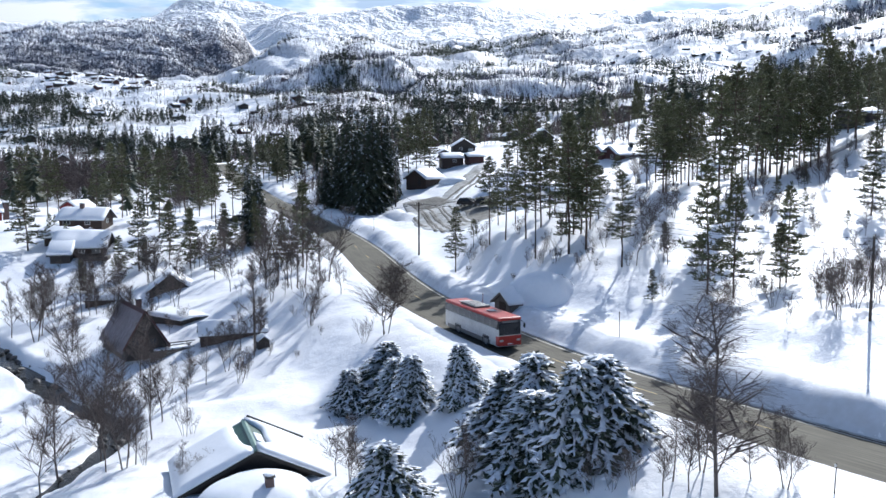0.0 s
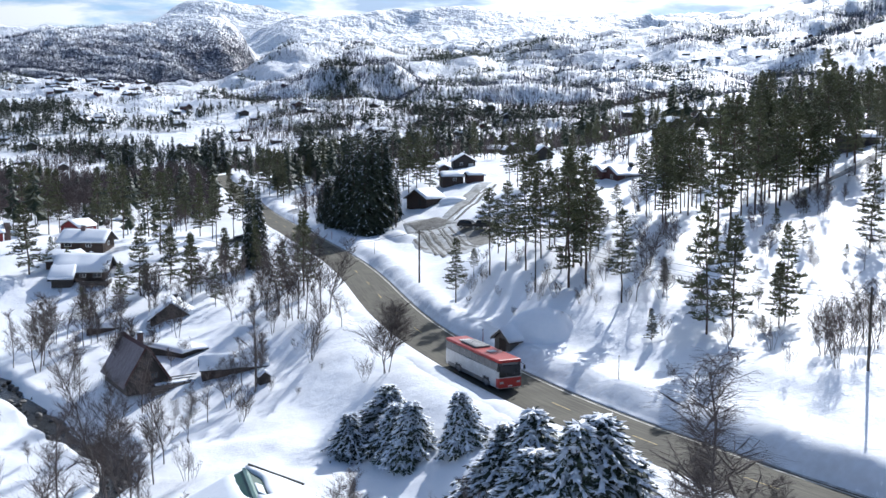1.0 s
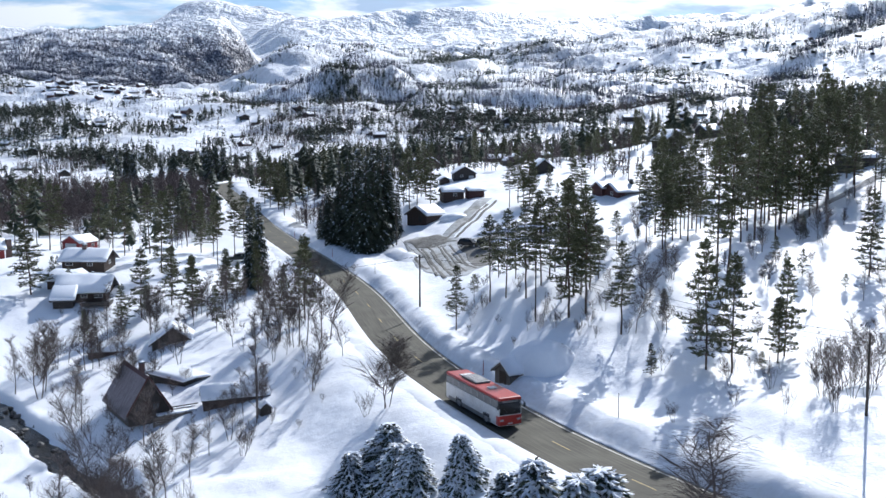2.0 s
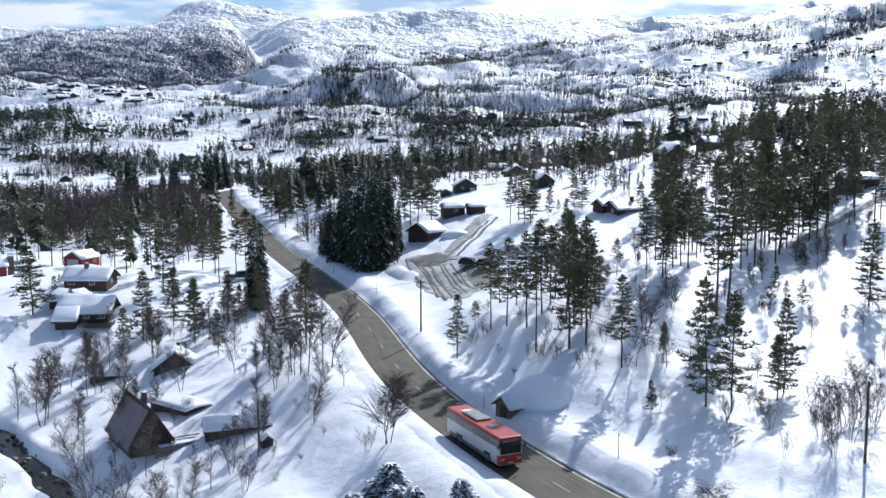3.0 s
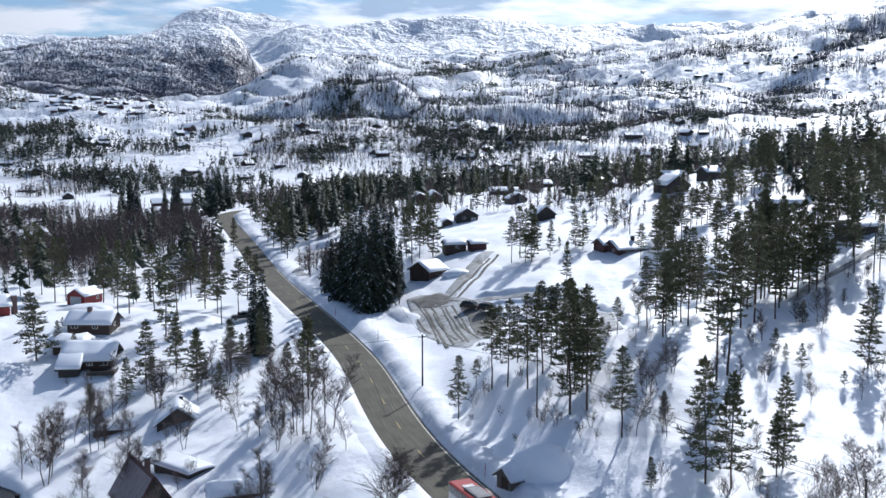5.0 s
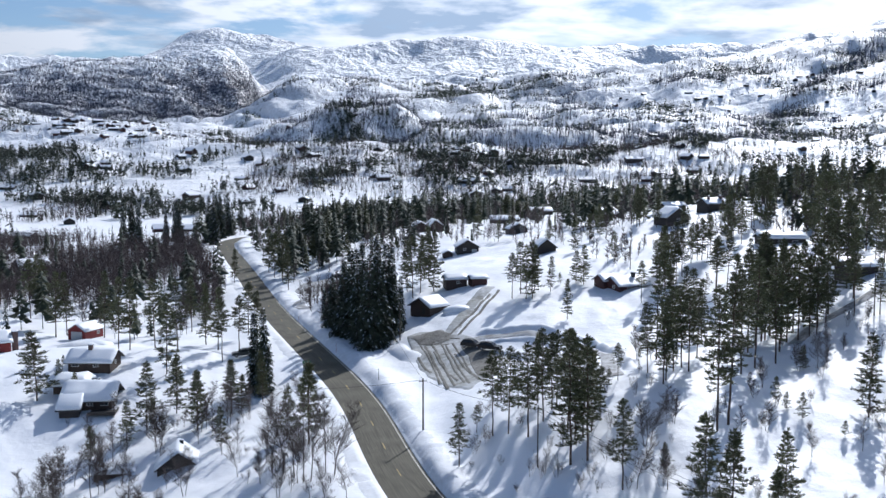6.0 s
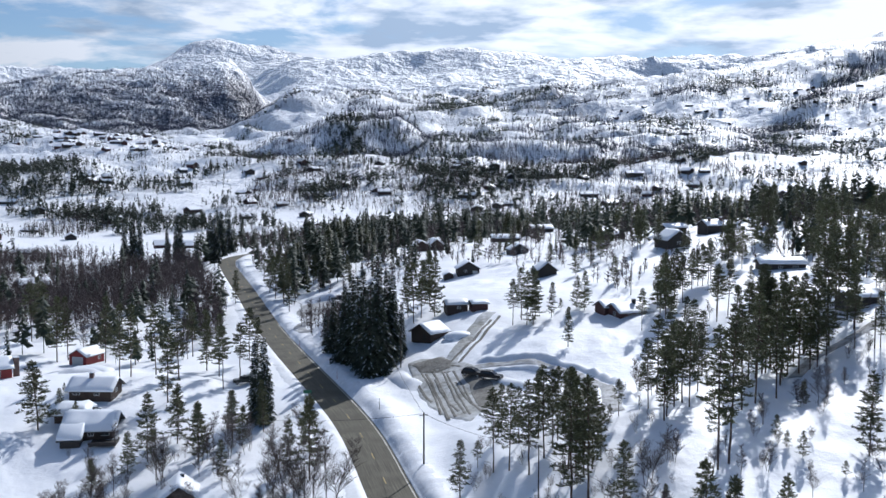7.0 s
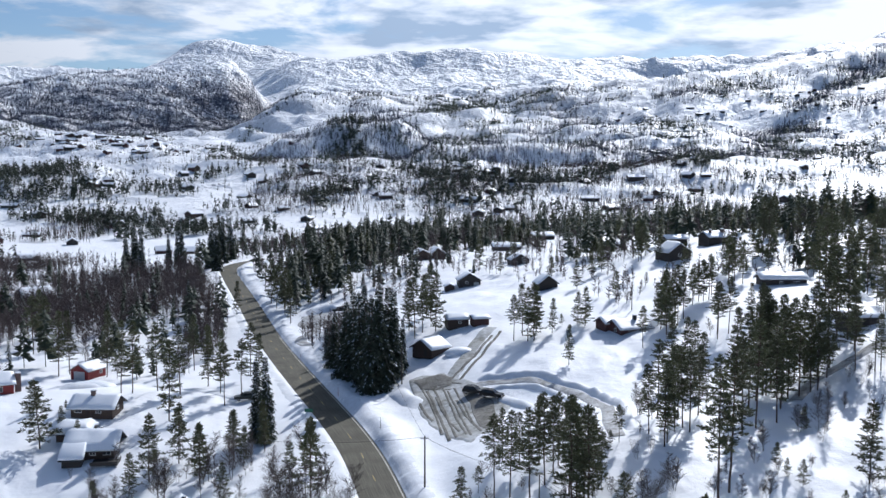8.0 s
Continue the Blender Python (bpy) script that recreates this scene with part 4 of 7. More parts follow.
def plant(kinds, spots, group, wide=1.0, lean=1.5):
    """Copies of the grown trees at x, y, with the height asked for."""
    xs, ys = np.array([s[0] for s in spots], float), np.array([s[1] for s in spots], float)
    zs = height(xs, ys)
    for (x, y, h), z in zip(spots, zs):
        t = next((k for k in kinds if id(k) not in used), None) or pick.choice(kinds)
        k = h / GROWN[id(t)]
        w = k ** 0.8 * wide * pick.uniform(0.9, 1.12)
        m = pose(x, y, float(z), pick.uniform(-lean, lean), pick.uniform(-lean, lean), pick.uniform(0, 360)) @ Matrix.Diagonal((w, w, k, 1))
        if id(t) in used:
            ob = copy_thing(t, m @ Matrix.Diagonal((*(1 / k for k in t.scale), 1)))
        else:
            used.add(id(t))
            ob = t
            ob.matrix_basis = m
        ob["group"] = group

# ---- trees near the road, grove by grove: x, y, height ----
plant(PINE_TALL, [
    (34.6, 119.1, 18.4), (36.4, 120.5, 19.1), (50.3, 143.4, 16.5), (53.1, 149.8, 16.4), (46.2, 140.5, 16.5), (48.0, 149.7, 16.5),
    (42.5, 135.3, 15.1), (53.5, 158.2, 16.2), (55.4, 161.7, 15.0), (56.0, 154.8, 15.5), (57.3, 153.3, 13.9), (59.5, 154.3, 12.7),
    (61.7, 156.7, 13.8), (63.7, 158.3, 11.4), (59.2, 161.0, 14.6), (57.2, 171.6, 15.4), (50.2, 163.6, 14.5)], "tall pines on the steep slope")
plant(PINE_BROAD, [
    (27.4, 97.3, 13.5), (29.7, 96.0, 12.4), (36.3, 99.3, 10.4), (35.1, 97.8, 6.9), (46.7, 122.6, 3.6), (44.3, 126.0, 3.6),
    (50.5, 118.1, 2.1), (56.1, 124.1, 11.2), (52.8, 139.0, 3.6), (22.0, 98.6, 3.4)], "open-grown pines above the road bend")
plant(PINE_TALL, [
    (29.4, 137.0, 10.4), (30.7, 132.6, 11.6), (31.4, 134.0, 11.7), (33.4, 138.1, 12.5), (35.5, 144.6, 11.3), (35.0, 139.7, 12.2),
    (35.6, 137.8, 12.1), (39.0, 146.2, 10.7), (44.3, 163.5, 11.3), (32.6, 145.9, 12.2), (42.0, 176.7, 13.2), (44.2, 174.0, 13.1),
    (44.4, 169.3, 12.7)], "pine grove below the red cabin")
plant(PINE_TALL, [
    (6.5, 131.3, 12.0), (8.6, 129.3, 12.2), (11.0, 125.9, 12.8), (13.4, 129.5, 12.9), (14.9, 132.2, 10.9), (15.8, 133.9, 10.6),
    (15.6, 116.8, 17), (17.7, 116.7, 15.8), (17.9, 122.5, 12.8), (17.0, 123.0, 13.2), (13.3, 136.7, 10.0), (19.2, 123.4, 10.6),
    (20.8, 109.4, 10.9), (24.8, 135.6, 5.4), (1.7, 128.0, 8.8), (8.4, 144.3, 8.3), (10.5, 137.3, 8.4), (4.4, 136.1, 4.1),
    (20.7, 125.9, 7.0), (16.3, 125.1, 13.8)], "pine grove above the snowed-in shed")
plant(PINE_BROAD, [
    (-52.2, 161.8, 12.1), (-49.1, 169.2, 10.2), (-42.5, 158.3, 10.3), (-36.0, 148.2, 6.5), (-40.7, 175.1, 7.1),
    (-36.4, 164.9, 7.2), (-21.2, 142.9, 13)], "pines among the creekside cabins")
plant(PINE_BROAD, [(-77.0, 175.0, 13.0)], "pines among the creekside cabins", 1.5)
plant(SPRUCES, [
    (-34.6, 176.7, 16.6), (-36.5, 179.2, 15.5), (-145.6, 438.2, 22), (-139.4, 427.0, 21.8), (-153.6, 450.2, 18.8), (-138.9, 469.2, 16.3),
    (-134.0, 466.7, 17.1), (-127.7, 451.5, 19.9), (-102.8, 419.4, 22), (-108.1, 451.9, 22), (-110.9, 482.2, 22), (-108.0, 429.9, 22),
    (-89.5, 324.1, 9.2), (-97.5, 312.2, 7.9), (-83.5, 308.8, 7.8)], "spruces beside the road")
plant(PINE_TALL, [
    (-95.9, 229.9, 16), (-94.8, 234.1, 16), (-116.6, 268.5, 16), (-83.4, 228.3, 16), (-71.9, 205.1, 16), (-69.5, 205.3, 16),
    (-64.3, 206.4, 15.1), (-56.1, 187.1, 16), (-64.2, 236.2, 14.1), (-63.8, 249.1, 9.4), (-111.6, 260.6, 16), (-114.0, 257.1, 16),
    (-58.8, 204.6, 15.5)], "pines behind the red shed")
plant(SPRUCES, [
    (-17.1, 202.4, 21), (-19.4, 207.9, 21), (-21.5, 213.7, 20.2), (-23.9, 216.5, 17.2), (-14.8, 204.6, 21), (-13.2, 208.5, 20.9),
    (-12.0, 209.4, 19.7), (-23.9, 224.3, 15.7), (-27.7, 226.8, 13.2), (-30.6, 236.7, 8.0), (-19.4, 214.5, 21), (-16.3, 213.1, 21),
    (-10.7, 213.5, 11.7)], "spruce stand beside the car park")
plant(PINE_TALL + PINE_BROAD, [
    (-69.3, 307.7, 10.9), (-52.5, 301.8, 15), (-57.4, 314.1, 15), (-61.8, 327.6, 15), (-48.8, 290.3, 15), (-59.2, 335.0, 13.4),
    (-68.3, 351.1, 10.9), (-33.3, 318.1, 10.1), (-3.2, 233.7, 14.9), (-4.6, 243.0, 14.0), (-6.6, 233.8, 14.2), (-6.0, 251.9, 11.5),
    (-8.3, 230.5, 15), (-9.9, 236.6, 12.9), (-50.5, 330.8, 8.1), (-53.4, 336.8, 7.2), (-46.2, 328.7, 10.1)], "pines along the far road")
plant(PINE_TALL + PINE_BROAD, [
    (15.1, 217.8, 10.6), (17.3, 220.7, 12.1), (18.2, 216.5, 12.5), (19.6, 216.8, 13.2), (20.6, 221.5, 10.8), (24.2, 220.2, 8.1),
    (27.1, 225.6, 2.8), (25.2, 197.0, 8.4), (30.7, 224.3, 7.6), (31.9, 220.8, 9.3), (43.2, 244.3, 7.1), (41.7, 202.4, 9.0),
    (17.1, 313.9, 7.2), (11.3, 340.8, 13.4), (41.8, 277.6, 8.5), (47.3, 296.7, 9.1), (51.3, 306.5, 7.5), (46.0, 285.0, 9.6)], "scattered pines among the cabins")
plant(PINE_TALL + PINE_BROAD, [
    (58.1, 225.2, 8.7), (60.3, 227.9, 8.6), (61.2, 227.1, 10.0), (64.4, 231.6, 9.5), (58.5, 254.1, 4.7), (51.8, 213.2, 9.3),
    (50.3, 212.1, 11.2), (48.0, 207.7, 14.2), (53.8, 216.2, 10.8), (47.7, 211.9, 11.9), (71.8, 242.9, 12.3), (74.2, 245.8, 12.5),
    (74.7, 240.5, 10.7), (75.0, 259.0, 9.0), (69.1, 272.4, 6.8), (62.6, 283.5, 7.9), (58.5, 288.2, 11.6), (57.8, 289.0, 12.5)], "scattered pines on the cabin slope")
plant(PINE_TALL, [
    (93.4, 282.4, 16), (92.2, 273.9, 16), (99.0, 289.1, 14.8), (104.6, 285.8, 12.9), (98.0, 254.9, 6.6), (94.0, 248.2, 6.4),
    (90.4, 231.2, 16), (99.2, 246.5, 16), (106.1, 252.4, 16), (99.4, 229.7, 16), (108.5, 244.3, 14.6), (111.2, 243.8, 16),
    (72.8, 172.1, 16), (77.8, 189.6, 14.9), (71.3, 155.1, 9.3), (77.4, 194.5, 20), (60.5, 153.9, 10.8), (71.6, 166.3, 12.1),
    (66.0, 163.1, 17.2), (71.7, 174.4, 12.7), (96.4, 218.1, 13.1), (94.1, 244.4, 8.8), (82.7, 245.3, 10.3), (91.9, 277.9, 15.0),
    (116.6, 281.9, 14.3), (122.2, 271.9, 14.6), (106.5, 277.4, 13.9), (115.7, 292.6, 12.2), (80.5, 198.0, 17.0), (79.0, 191.0, 14.0),
    (68.5, 158.5, 11.0), (86.0, 186.0, 13.0), (90.5, 200.0, 12.0), (82.0, 178.0, 9.0)], "pines around the long cabin")
plant(PINE_TALL, [
    (53.0, 158.3, 18.2), (55.2, 160.6, 16.2), (55.8, 156.8, 16.8), (56.9, 199.3, 12.1), (59.4, 200.0, 12.1), (57.8, 203.0, 11.0), (68.5, 206.1, 7.5),
    (66.6, 208.1, 7.5), (51.0, 155.5, 16.0), (62.0, 164.0, 14.0), (66.0, 170.0, 13.5)], "tall pines on the steep slope")
plant(PINE_TALL + PINE_BROAD, [
    (78.7, 256.1, 9.2), (74.1, 250.6, 9.0), (76.0, 253.4, 8.0), (62.7, 227.9, 11.0), (59.5, 229.4, 8.9), (49.1, 214.5, 11.6), (52.4, 218.4, 11.9),
    (48.8, 219.8, 8.0), (35.5, 262.0, 8.0), (29.0, 268.0, 9.0), (65.0, 262.0, 9.5), (84.0, 262.0, 10.5), (80.0, 268.0, 9.0)], "scattered pines on the cabin slope")
plant(PINE_BROAD + PINE_TALL, [
    (-50.2, 173.9, 9.2), (-43.1, 160.9, 10.0), (-38.6, 167.4, 9.4), (-34.0, 172.3, 9.6), (-23.1, 155.1, 9.6), (-54.3, 157.5, 7.4), (-25.4, 148.0, 8.5),
    (-48.0, 200.0, 13.5), (-45.5, 205.0, 13.0), (-50.8, 208.0, 14.0), (-43.0, 212.0, 12.0), (-55.0, 214.0, 14.0), (-47.0, 222.0, 12.5)], "pines among the creekside cabins")
plant(LADEN, [
    (-8.4, 85.6, 3.8), (-5.4, 88.0, 4.0), (-2.6, 81.0, 4.6), (-4.4, 83.4, 4.2), (1.9, 79.2, 4.4), (4.4, 69.0, 5.4),
    (7.0, 67.0, 6.2), (8.6, 62.6, 7.0), (10.9, 63.0, 6.2), (5.6, 63.4, 5.8), (-3.6, 63.2, 4.6)], "snow-laden spruces beside the road", 1.65, 8)
plant(BIRCHES, [(-33, 92, 10), (-31.5, 86, 10), (-33.5, 80, 11)], "birches along the creek", 1.15)
plant(BIRCHES, [
    (19.6, 52.4, 5.1), (15.8, 56.0, 6.4)], "birches at the road")
plant(BIRCHES, [
    (-26.5, 76.4, 9.8), (-26.3, 83.3, 10.1), (-31.4, 84.5, 13.1), (-41.2, 118.3, 12.2), (-25.9, 77.4, 6.4), (-38.5, 99.3, 12.9),
    (-34.9, 107.3, 8.2), (-26.5, 95.5, 5.7), (-25.9, 101.5, 6.4), (-21.8, 107.3, 10.3), (-60.7, 131.3, 8.8), (-56.6, 131.0, 9.5),
    (-5.7, 64.6, 5.5)], "birches along the creek")
plant(BIRCHES, [
    (-56.4, 131.2, 10.0), (-56.1, 128.7, 11.9), (-53.3, 138.3, 9.9), (-52.0, 140.7, 9.6), (-54.2, 143.1, 8.8), (-49.5, 140.8, 8.1),
    (-58.3, 140.2, 7.8), (-23.3, 131.9, 11.8), (-21.4, 130.1, 12.8), (-19.8, 127.5, 12.5), (-18.7, 127.0, 11.7), (-16.9, 129.3, 11.9),
    (-15.6, 128.3, 10.6), (-13.0, 119.8, 5.5), (-25.2, 133.7, 11.6), (-15.8, 111.9, 7.2), (-26.9, 138.4, 9.4), (-6.0, 99.1, 7.8),
    (22.4, 109.1, 7.1), (25.0, 117.3, 6.2), (25.8, 117.7, 6.6), (25.8, 108.1, 5.7), (39.9, 88.8, 6.5), (40.4, 87.3, 6.4),
    (-32.5, 144.7, 5.4)], "birches on the slope below the road")
plant(SHRUBS, [
    (25.3, 108.8, 4.7), (38.4, 87.7, 4.6), (37.2, 88.0, 4.1), (28.4, 92.1, 3.5), (31.2, 88.7, 3.4), (-34.2, 161.3, 5.0),
    (-8.3, 98.4, 3.0), (-15.8, 111.3, 3.7), (1.0, 61.7, 4.9), (33.9, 80.5, 5.8), (33.6, 82.8, 4.3), (36.8, 85.2, 5.1)], "willow shrubs in the snow")
plant(BIGBARE, [
    (-6.3, 98.9, 7.2)], "roadside trees")
plant(ROADBIRCH, [(15.9, 53.2, 14.0)], "birches at the road")


# ---- saplings and shrubs strewn over the slopes ----
def strewn(kinds, count, xs, ys, sizes, group, seed):
    r = random.Random(seed)
    spots = []
    while len(spots) < count:
        x, y = r.uniform(*xs), r.uniform(*ys)
        if np.min((LINE[:, 0] - x) ** 2 + (LINE[:, 1] - y) ** 2) > 64 and creek_near(np.array([x]), np.array([y]))[0] > 2.5:
            spots.append((x, y, r.uniform(*sizes)))
    plant(kinds, spots, group)


plant(BIRCHES, [(14.0, 55.9, 5.5), (13.2, 54.9, 4.6), (14.6, 54.4, 6.2), (18.1, 53.9, 3.6), (1.6, 63.8, 5.2), (-7.0, 69.0, 5.6), (-8.2, 70.5, 4.8), (-20.2, 71.2, 3.4)], "saplings in front of the road")
plant(SHRUBS, [(20.2, 53.6, 2.6), (9.4, 58.2, 2.6), (11.8, 56.6, 3.0), (10.6, 57.4, 2.4), (-18.6, 71.4, 2.6), (-19.4, 69.9, 2.4), (33.0, 78.0, 3.6), (29.7, 80.4, 2.8), (27.0, 86.0, 1.8), (21.3, 85.9, 2.0),
               (31.6, 95.2, 2.6), (37.2, 92.4, 3.2), (35.4, 80.4, 4.4), (36.2, 79.4, 3.8), (34.2, 84.0, 3.6), (38.6, 83.5, 4.2), (12.2, 116.5, 3.6), (13.6, 114.8, 3.0), (10.6, 117.6, 2.6)], "willow shrubs in the snow")
strewn(BIRCHES, 34, (-62, -16), (96, 168), (2.5, 6.5), "birch saplings on the slope", 21)
strewn(SHRUBS, 30, (-70, -14), (92, 175), (1.0, 2.6), "willow shrubs in the snow", 22)
strewn(SHRUBS, 26, (-4, 30), (108, 150), (1.0, 2.6), "willow shrubs in the snow", 23)
strewn(BIRCHES, 26, (24, 66), (92, 150), (2.0, 5.0), "birch saplings on the slope", 24)
strewn(SHRUBS, 26, (18, 62), (84, 130), (1.2, 3.0), "willow shrubs in the snow", 1)
strewn(BIRCHES, 16, (14, 60), (98, 150), (3.0, 6.0), "birch saplings on the slope", 2)
strewn(BIRCHES, 20, (-42, -12), (118, 165), (4.0, 9.0), "birches on the slope below the road", 3)
strewn(BIRCHES, 14, (-66, -46), (118, 160), (5.0, 9.0), "birches along the creek", 4)
strewn(SHRUBS, 14, (-45, -20), (72, 110), (1.5, 4.0), "willow shrubs in the snow", 5)
strewn(BIRCHES, 4, (-34, -25), (72, 92), (6.0, 10.0), "birches along the creek", 6)
strewn(SHRUBS, 14, (-2, 22), (104, 150), (1.2, 3.2), "willow shrubs in the snow", 7)
strewn(PINE_BROAD, 10, (20, 75), (95, 160), (1.2, 3.5), "young pines on the slope", 8)
strewn(BIRCHES, 14, (-100, -60), (225, 300), (5.0, 9.0), "birches behind the red shed", 9)
strewn(BIRCHES, 22, (45, 100), (150, 215), (2.0, 5.0), "birch saplings on the slope", 10)
strewn(SHRUBS, 16, (45, 90), (120, 180), (1.2, 3.0), "willow shrubs in the snow", 11)
strewn(PINE_BROAD, 8, (-95, -55), (150, 200), (2.0, 6.0), "pines among the creekside cabins", 12)

# ---- cabins ----
def gable_walls(w, l, wall, rise):
    """Walls with gable ends, ridge along y, standing 1.2 m into the snow."""
    bm = bmesh.new()
    ring = [(-w / 2, -1.2), (w / 2, -1.2), (w / 2, wall), (0, wall + rise), (-w / 2, wall)]
    ends = [[bm.verts.new((x, y, z)) for x, z in ring] for y in (-l / 2, l / 2)]
    bm.faces.new(ends[0])
    bm.faces.new(ends[1][::-1])
    for i in range(5):
        j = (i + 1) % 5
        bm.faces.new((ends[0][j], ends[0][i], ends[1][i], ends[1][j]))
    return bm


def roof_shell(w, l, wall, rise, over, thick, lift=0.0, wave=0.0, seed=0, rounded=False):
    """A gabled slab above the walls; with wave and rounded it becomes a blanket of snow."""
    slope = rise / (w / 2)
    nx, ny = (13, max(7, int(l / 0.8))) if (wave or rounded) else (3, 2)
    if nx % 2 == 0:
        nx += 1
    half, long = w / 2 + over, l / 2 + over
    bm = bmesh.new()
    top, low = {}, {}
    for i in range(nx):
        for j in range(ny):
            u, v = -1 + 2 * i / (nx - 1), -1 + 2 * j / (ny - 1)
            x, y = u * half, v * long
            z = wall + rise - abs(x) * slope + lift
            if rounded:
                soft = max(0.45, thick * 1.1)
                edge = min(1.0, (1 - abs(u)) * half / soft, (1 - abs(v)) * long / soft)
                crest = 0.12 * thick * (1 - min(1, abs(x) / 1.2))
                bump = wave * float(rough(np.array([x + seed * 7.1]), np.array([y - seed * 3.3]), 2.2, 3, 40 + seed)[0])
                t = thick * (0.45 + 0.55 * math.sqrt(max(0.0, 1 - (1 - edge) ** 2))) - crest + bump * edge
                x, y = x * (1 + 0.02 * bump), y
            else:
                t = thick
            low[i, j] = bm.verts.new((x, y, z))
            top[i, j] = bm.verts.new((x, y, z + max(0.05, t)))
    for i in range(nx - 1):
        for j in range(ny - 1):
            bm.faces.new((top[i, j], top[i + 1, j], top[i + 1, j + 1], top[i, j + 1]))
            bm.faces.new((low[i, j], low[i, j + 1], low[i + 1, j + 1], low[i + 1, j]))
    for i in range(nx - 1):
        bm.faces.new((low[i, 0], low[i + 1, 0], top[i + 1, 0], top[i, 0]))
        bm.faces.new((low[i + 1, ny - 1], low[i, ny - 1], top[i, ny - 1], top[i + 1, ny - 1]))
    for j in range(ny - 1):
        bm.faces.new((low[0, j + 1], low[0, j], top[0, j], top[0, j + 1]))
        bm.faces.new((low[nx - 1, j], low[nx - 1, j + 1], top[nx - 1, j + 1], top[nx - 1, j]))
    return bm


def window(parent, x, y, z, w, h, face, trim=None, bars=True):
    """face: 'front' (-y), 'back', 'left' (-x) or 'right'."""
    turn = {"front": 0, "right": 90, "back": 180, "left": -90}[face]
    m = pose(x, y, z, 0, 0, turn)
    t = 0.09
    frame_bm = merged(block(0, -0.03, h / 2, w + 2 * t, 0.08, t), block(0, -0.03, -h / 2, w + 2 * t, 0.08, t),
                      block(-w / 2 - t / 2, -0.03, 0, t, 0.078, h - t), block(w / 2 + t / 2, -0.03, 0, t, 0.078, h - t))
    if bars:
        frame_bm = merged(frame_bm, block(0, -0.03, 0, 0.06, 0.06, h - t))
    bmesh.ops.transform(frame_bm, matrix=m, verts=frame_bm.verts)
    ob = part("window", frame_bm, trim or TRIM, parent, "window in a dark frame" if trim else "white-framed window")
    glass = block(0, -0.012, 0, w, 0.024, h)
    bmesh.ops.transform(glass, matrix=m, verts=glass.verts)
    part("pane", glass, PANE, ob)


def door(parent, x, y, z, w, h, face, mat):
    turn = {"front": 0, "right": 90, "back": 180, "left": -90}[face]
    m = pose(x, y, z, 0, 0, turn)
    leaf = merged(block(0, -0.03, h / 2, w, 0.07, h, 0.015), block(-w / 2 - 0.06, -0.03, h / 2, 0.1, 0.09, h), block(w / 2 + 0.06, -0.03, h / 2, 0.1, 0.09, h))
    bmesh.ops.transform(leaf, matrix=m, verts=leaf.verts)
    part("door", leaf, mat, parent)


def chimney(parent, x, y, z0, z1, size, mat=None, capped=True):
    body = block(x, y, (z0 + z1) / 2, size, size, z1 - z0, 0.02)
    ob = part("chimney", body, mat or BRICK, parent)
    if capped:
        part("chimney_cap", block(x, y, z1 + 0.12, size + 0.18, size + 0.18, 0.10, 0.02), ROOFDARK, ob)
    hat = bmesh.new()
    bmesh.ops.create_icosphere(hat, subdivisions=2, radius=size * 0.55)
    bmesh.ops.scale(hat, vec=(1.1, 1.1, 0.45), verts=hat.verts)
    bmesh.ops.translate(hat, vec=(x, y, z1 + 0.2), verts=hat.verts)
    part("snow_cap", hat, ROOFSNOW, ob, smooth=True)
    return ob


def cabin(x, y, yaw, w, l, wall, rise, mat, label, name="cabin", over=0.5, snow=0.5, wave=0.10, seed=1, roof=None, sink=0.0,
          windows=(), doors=(), stacks=(), barge=None, trim=None, group="cabins on the slope", size=None):
    """A gabled house with its ridge along local y, under a blanket of snow."""
    ob = root(name, x, y, gz(x, y) - sink, yaw, label, "cabin" if name == "cabin" else name.replace("_", " "), group)
    ob.matrix_basis = ob.matrix_basis @ Matrix.Scale(size or (0.8 if group == "cabins on the slope" else 1.0), 4)
    part("wall", gable_walls(w, l, wall, rise), mat, ob)
    part("roof", roof_shell(w, l, wall, rise, over, 0.14, 0.02), roof or ROOFDARK, ob)
    if snow:
        part("roof_snow", roof_shell(w, l, wall, rise, over + 0.02, snow, 0.165, wave, seed, True), ROOFSNOW, ob, "thick rounded snow lying on the roof", smooth=True)
    if barge:
        slope = math.atan2(rise, w / 2)
        n = math.hypot(rise, w / 2) + over
        for hand in (-1, 1):
            turn = Matrix.Rotation(hand * slope, 4, "Y")
            b = block(hand * (w / 4 + over * 0.4), -l / 2 - over - 0.03, wall + rise / 2 - over * 0.3 + 0.06, n, 0.05, 0.22, 0.0, turn)
            part("bargeboard", b, barge, ob)
    for face, a, z, ww, hh in windows:
        px, py = {"front": (a, -l / 2), "back": (a, l / 2), "left": (-w / 2, a), "right": (w / 2, a)}[face]
        window(ob, px, py, z, ww, hh, face, trim)
    for face, a, z, ww, hh, m in doors:
        px, py = {"front": (a, -l / 2), "back": (a, l / 2), "left": (-w / 2, a), "right": (w / 2, a)}[face]
        door(ob, px, py, z, ww, hh, face, m)
    for sx, sy, top, size, m in stacks:
        chimney(ob, sx, sy, wall + rise * 0.4, wall + rise + top, size, m)
    return ob


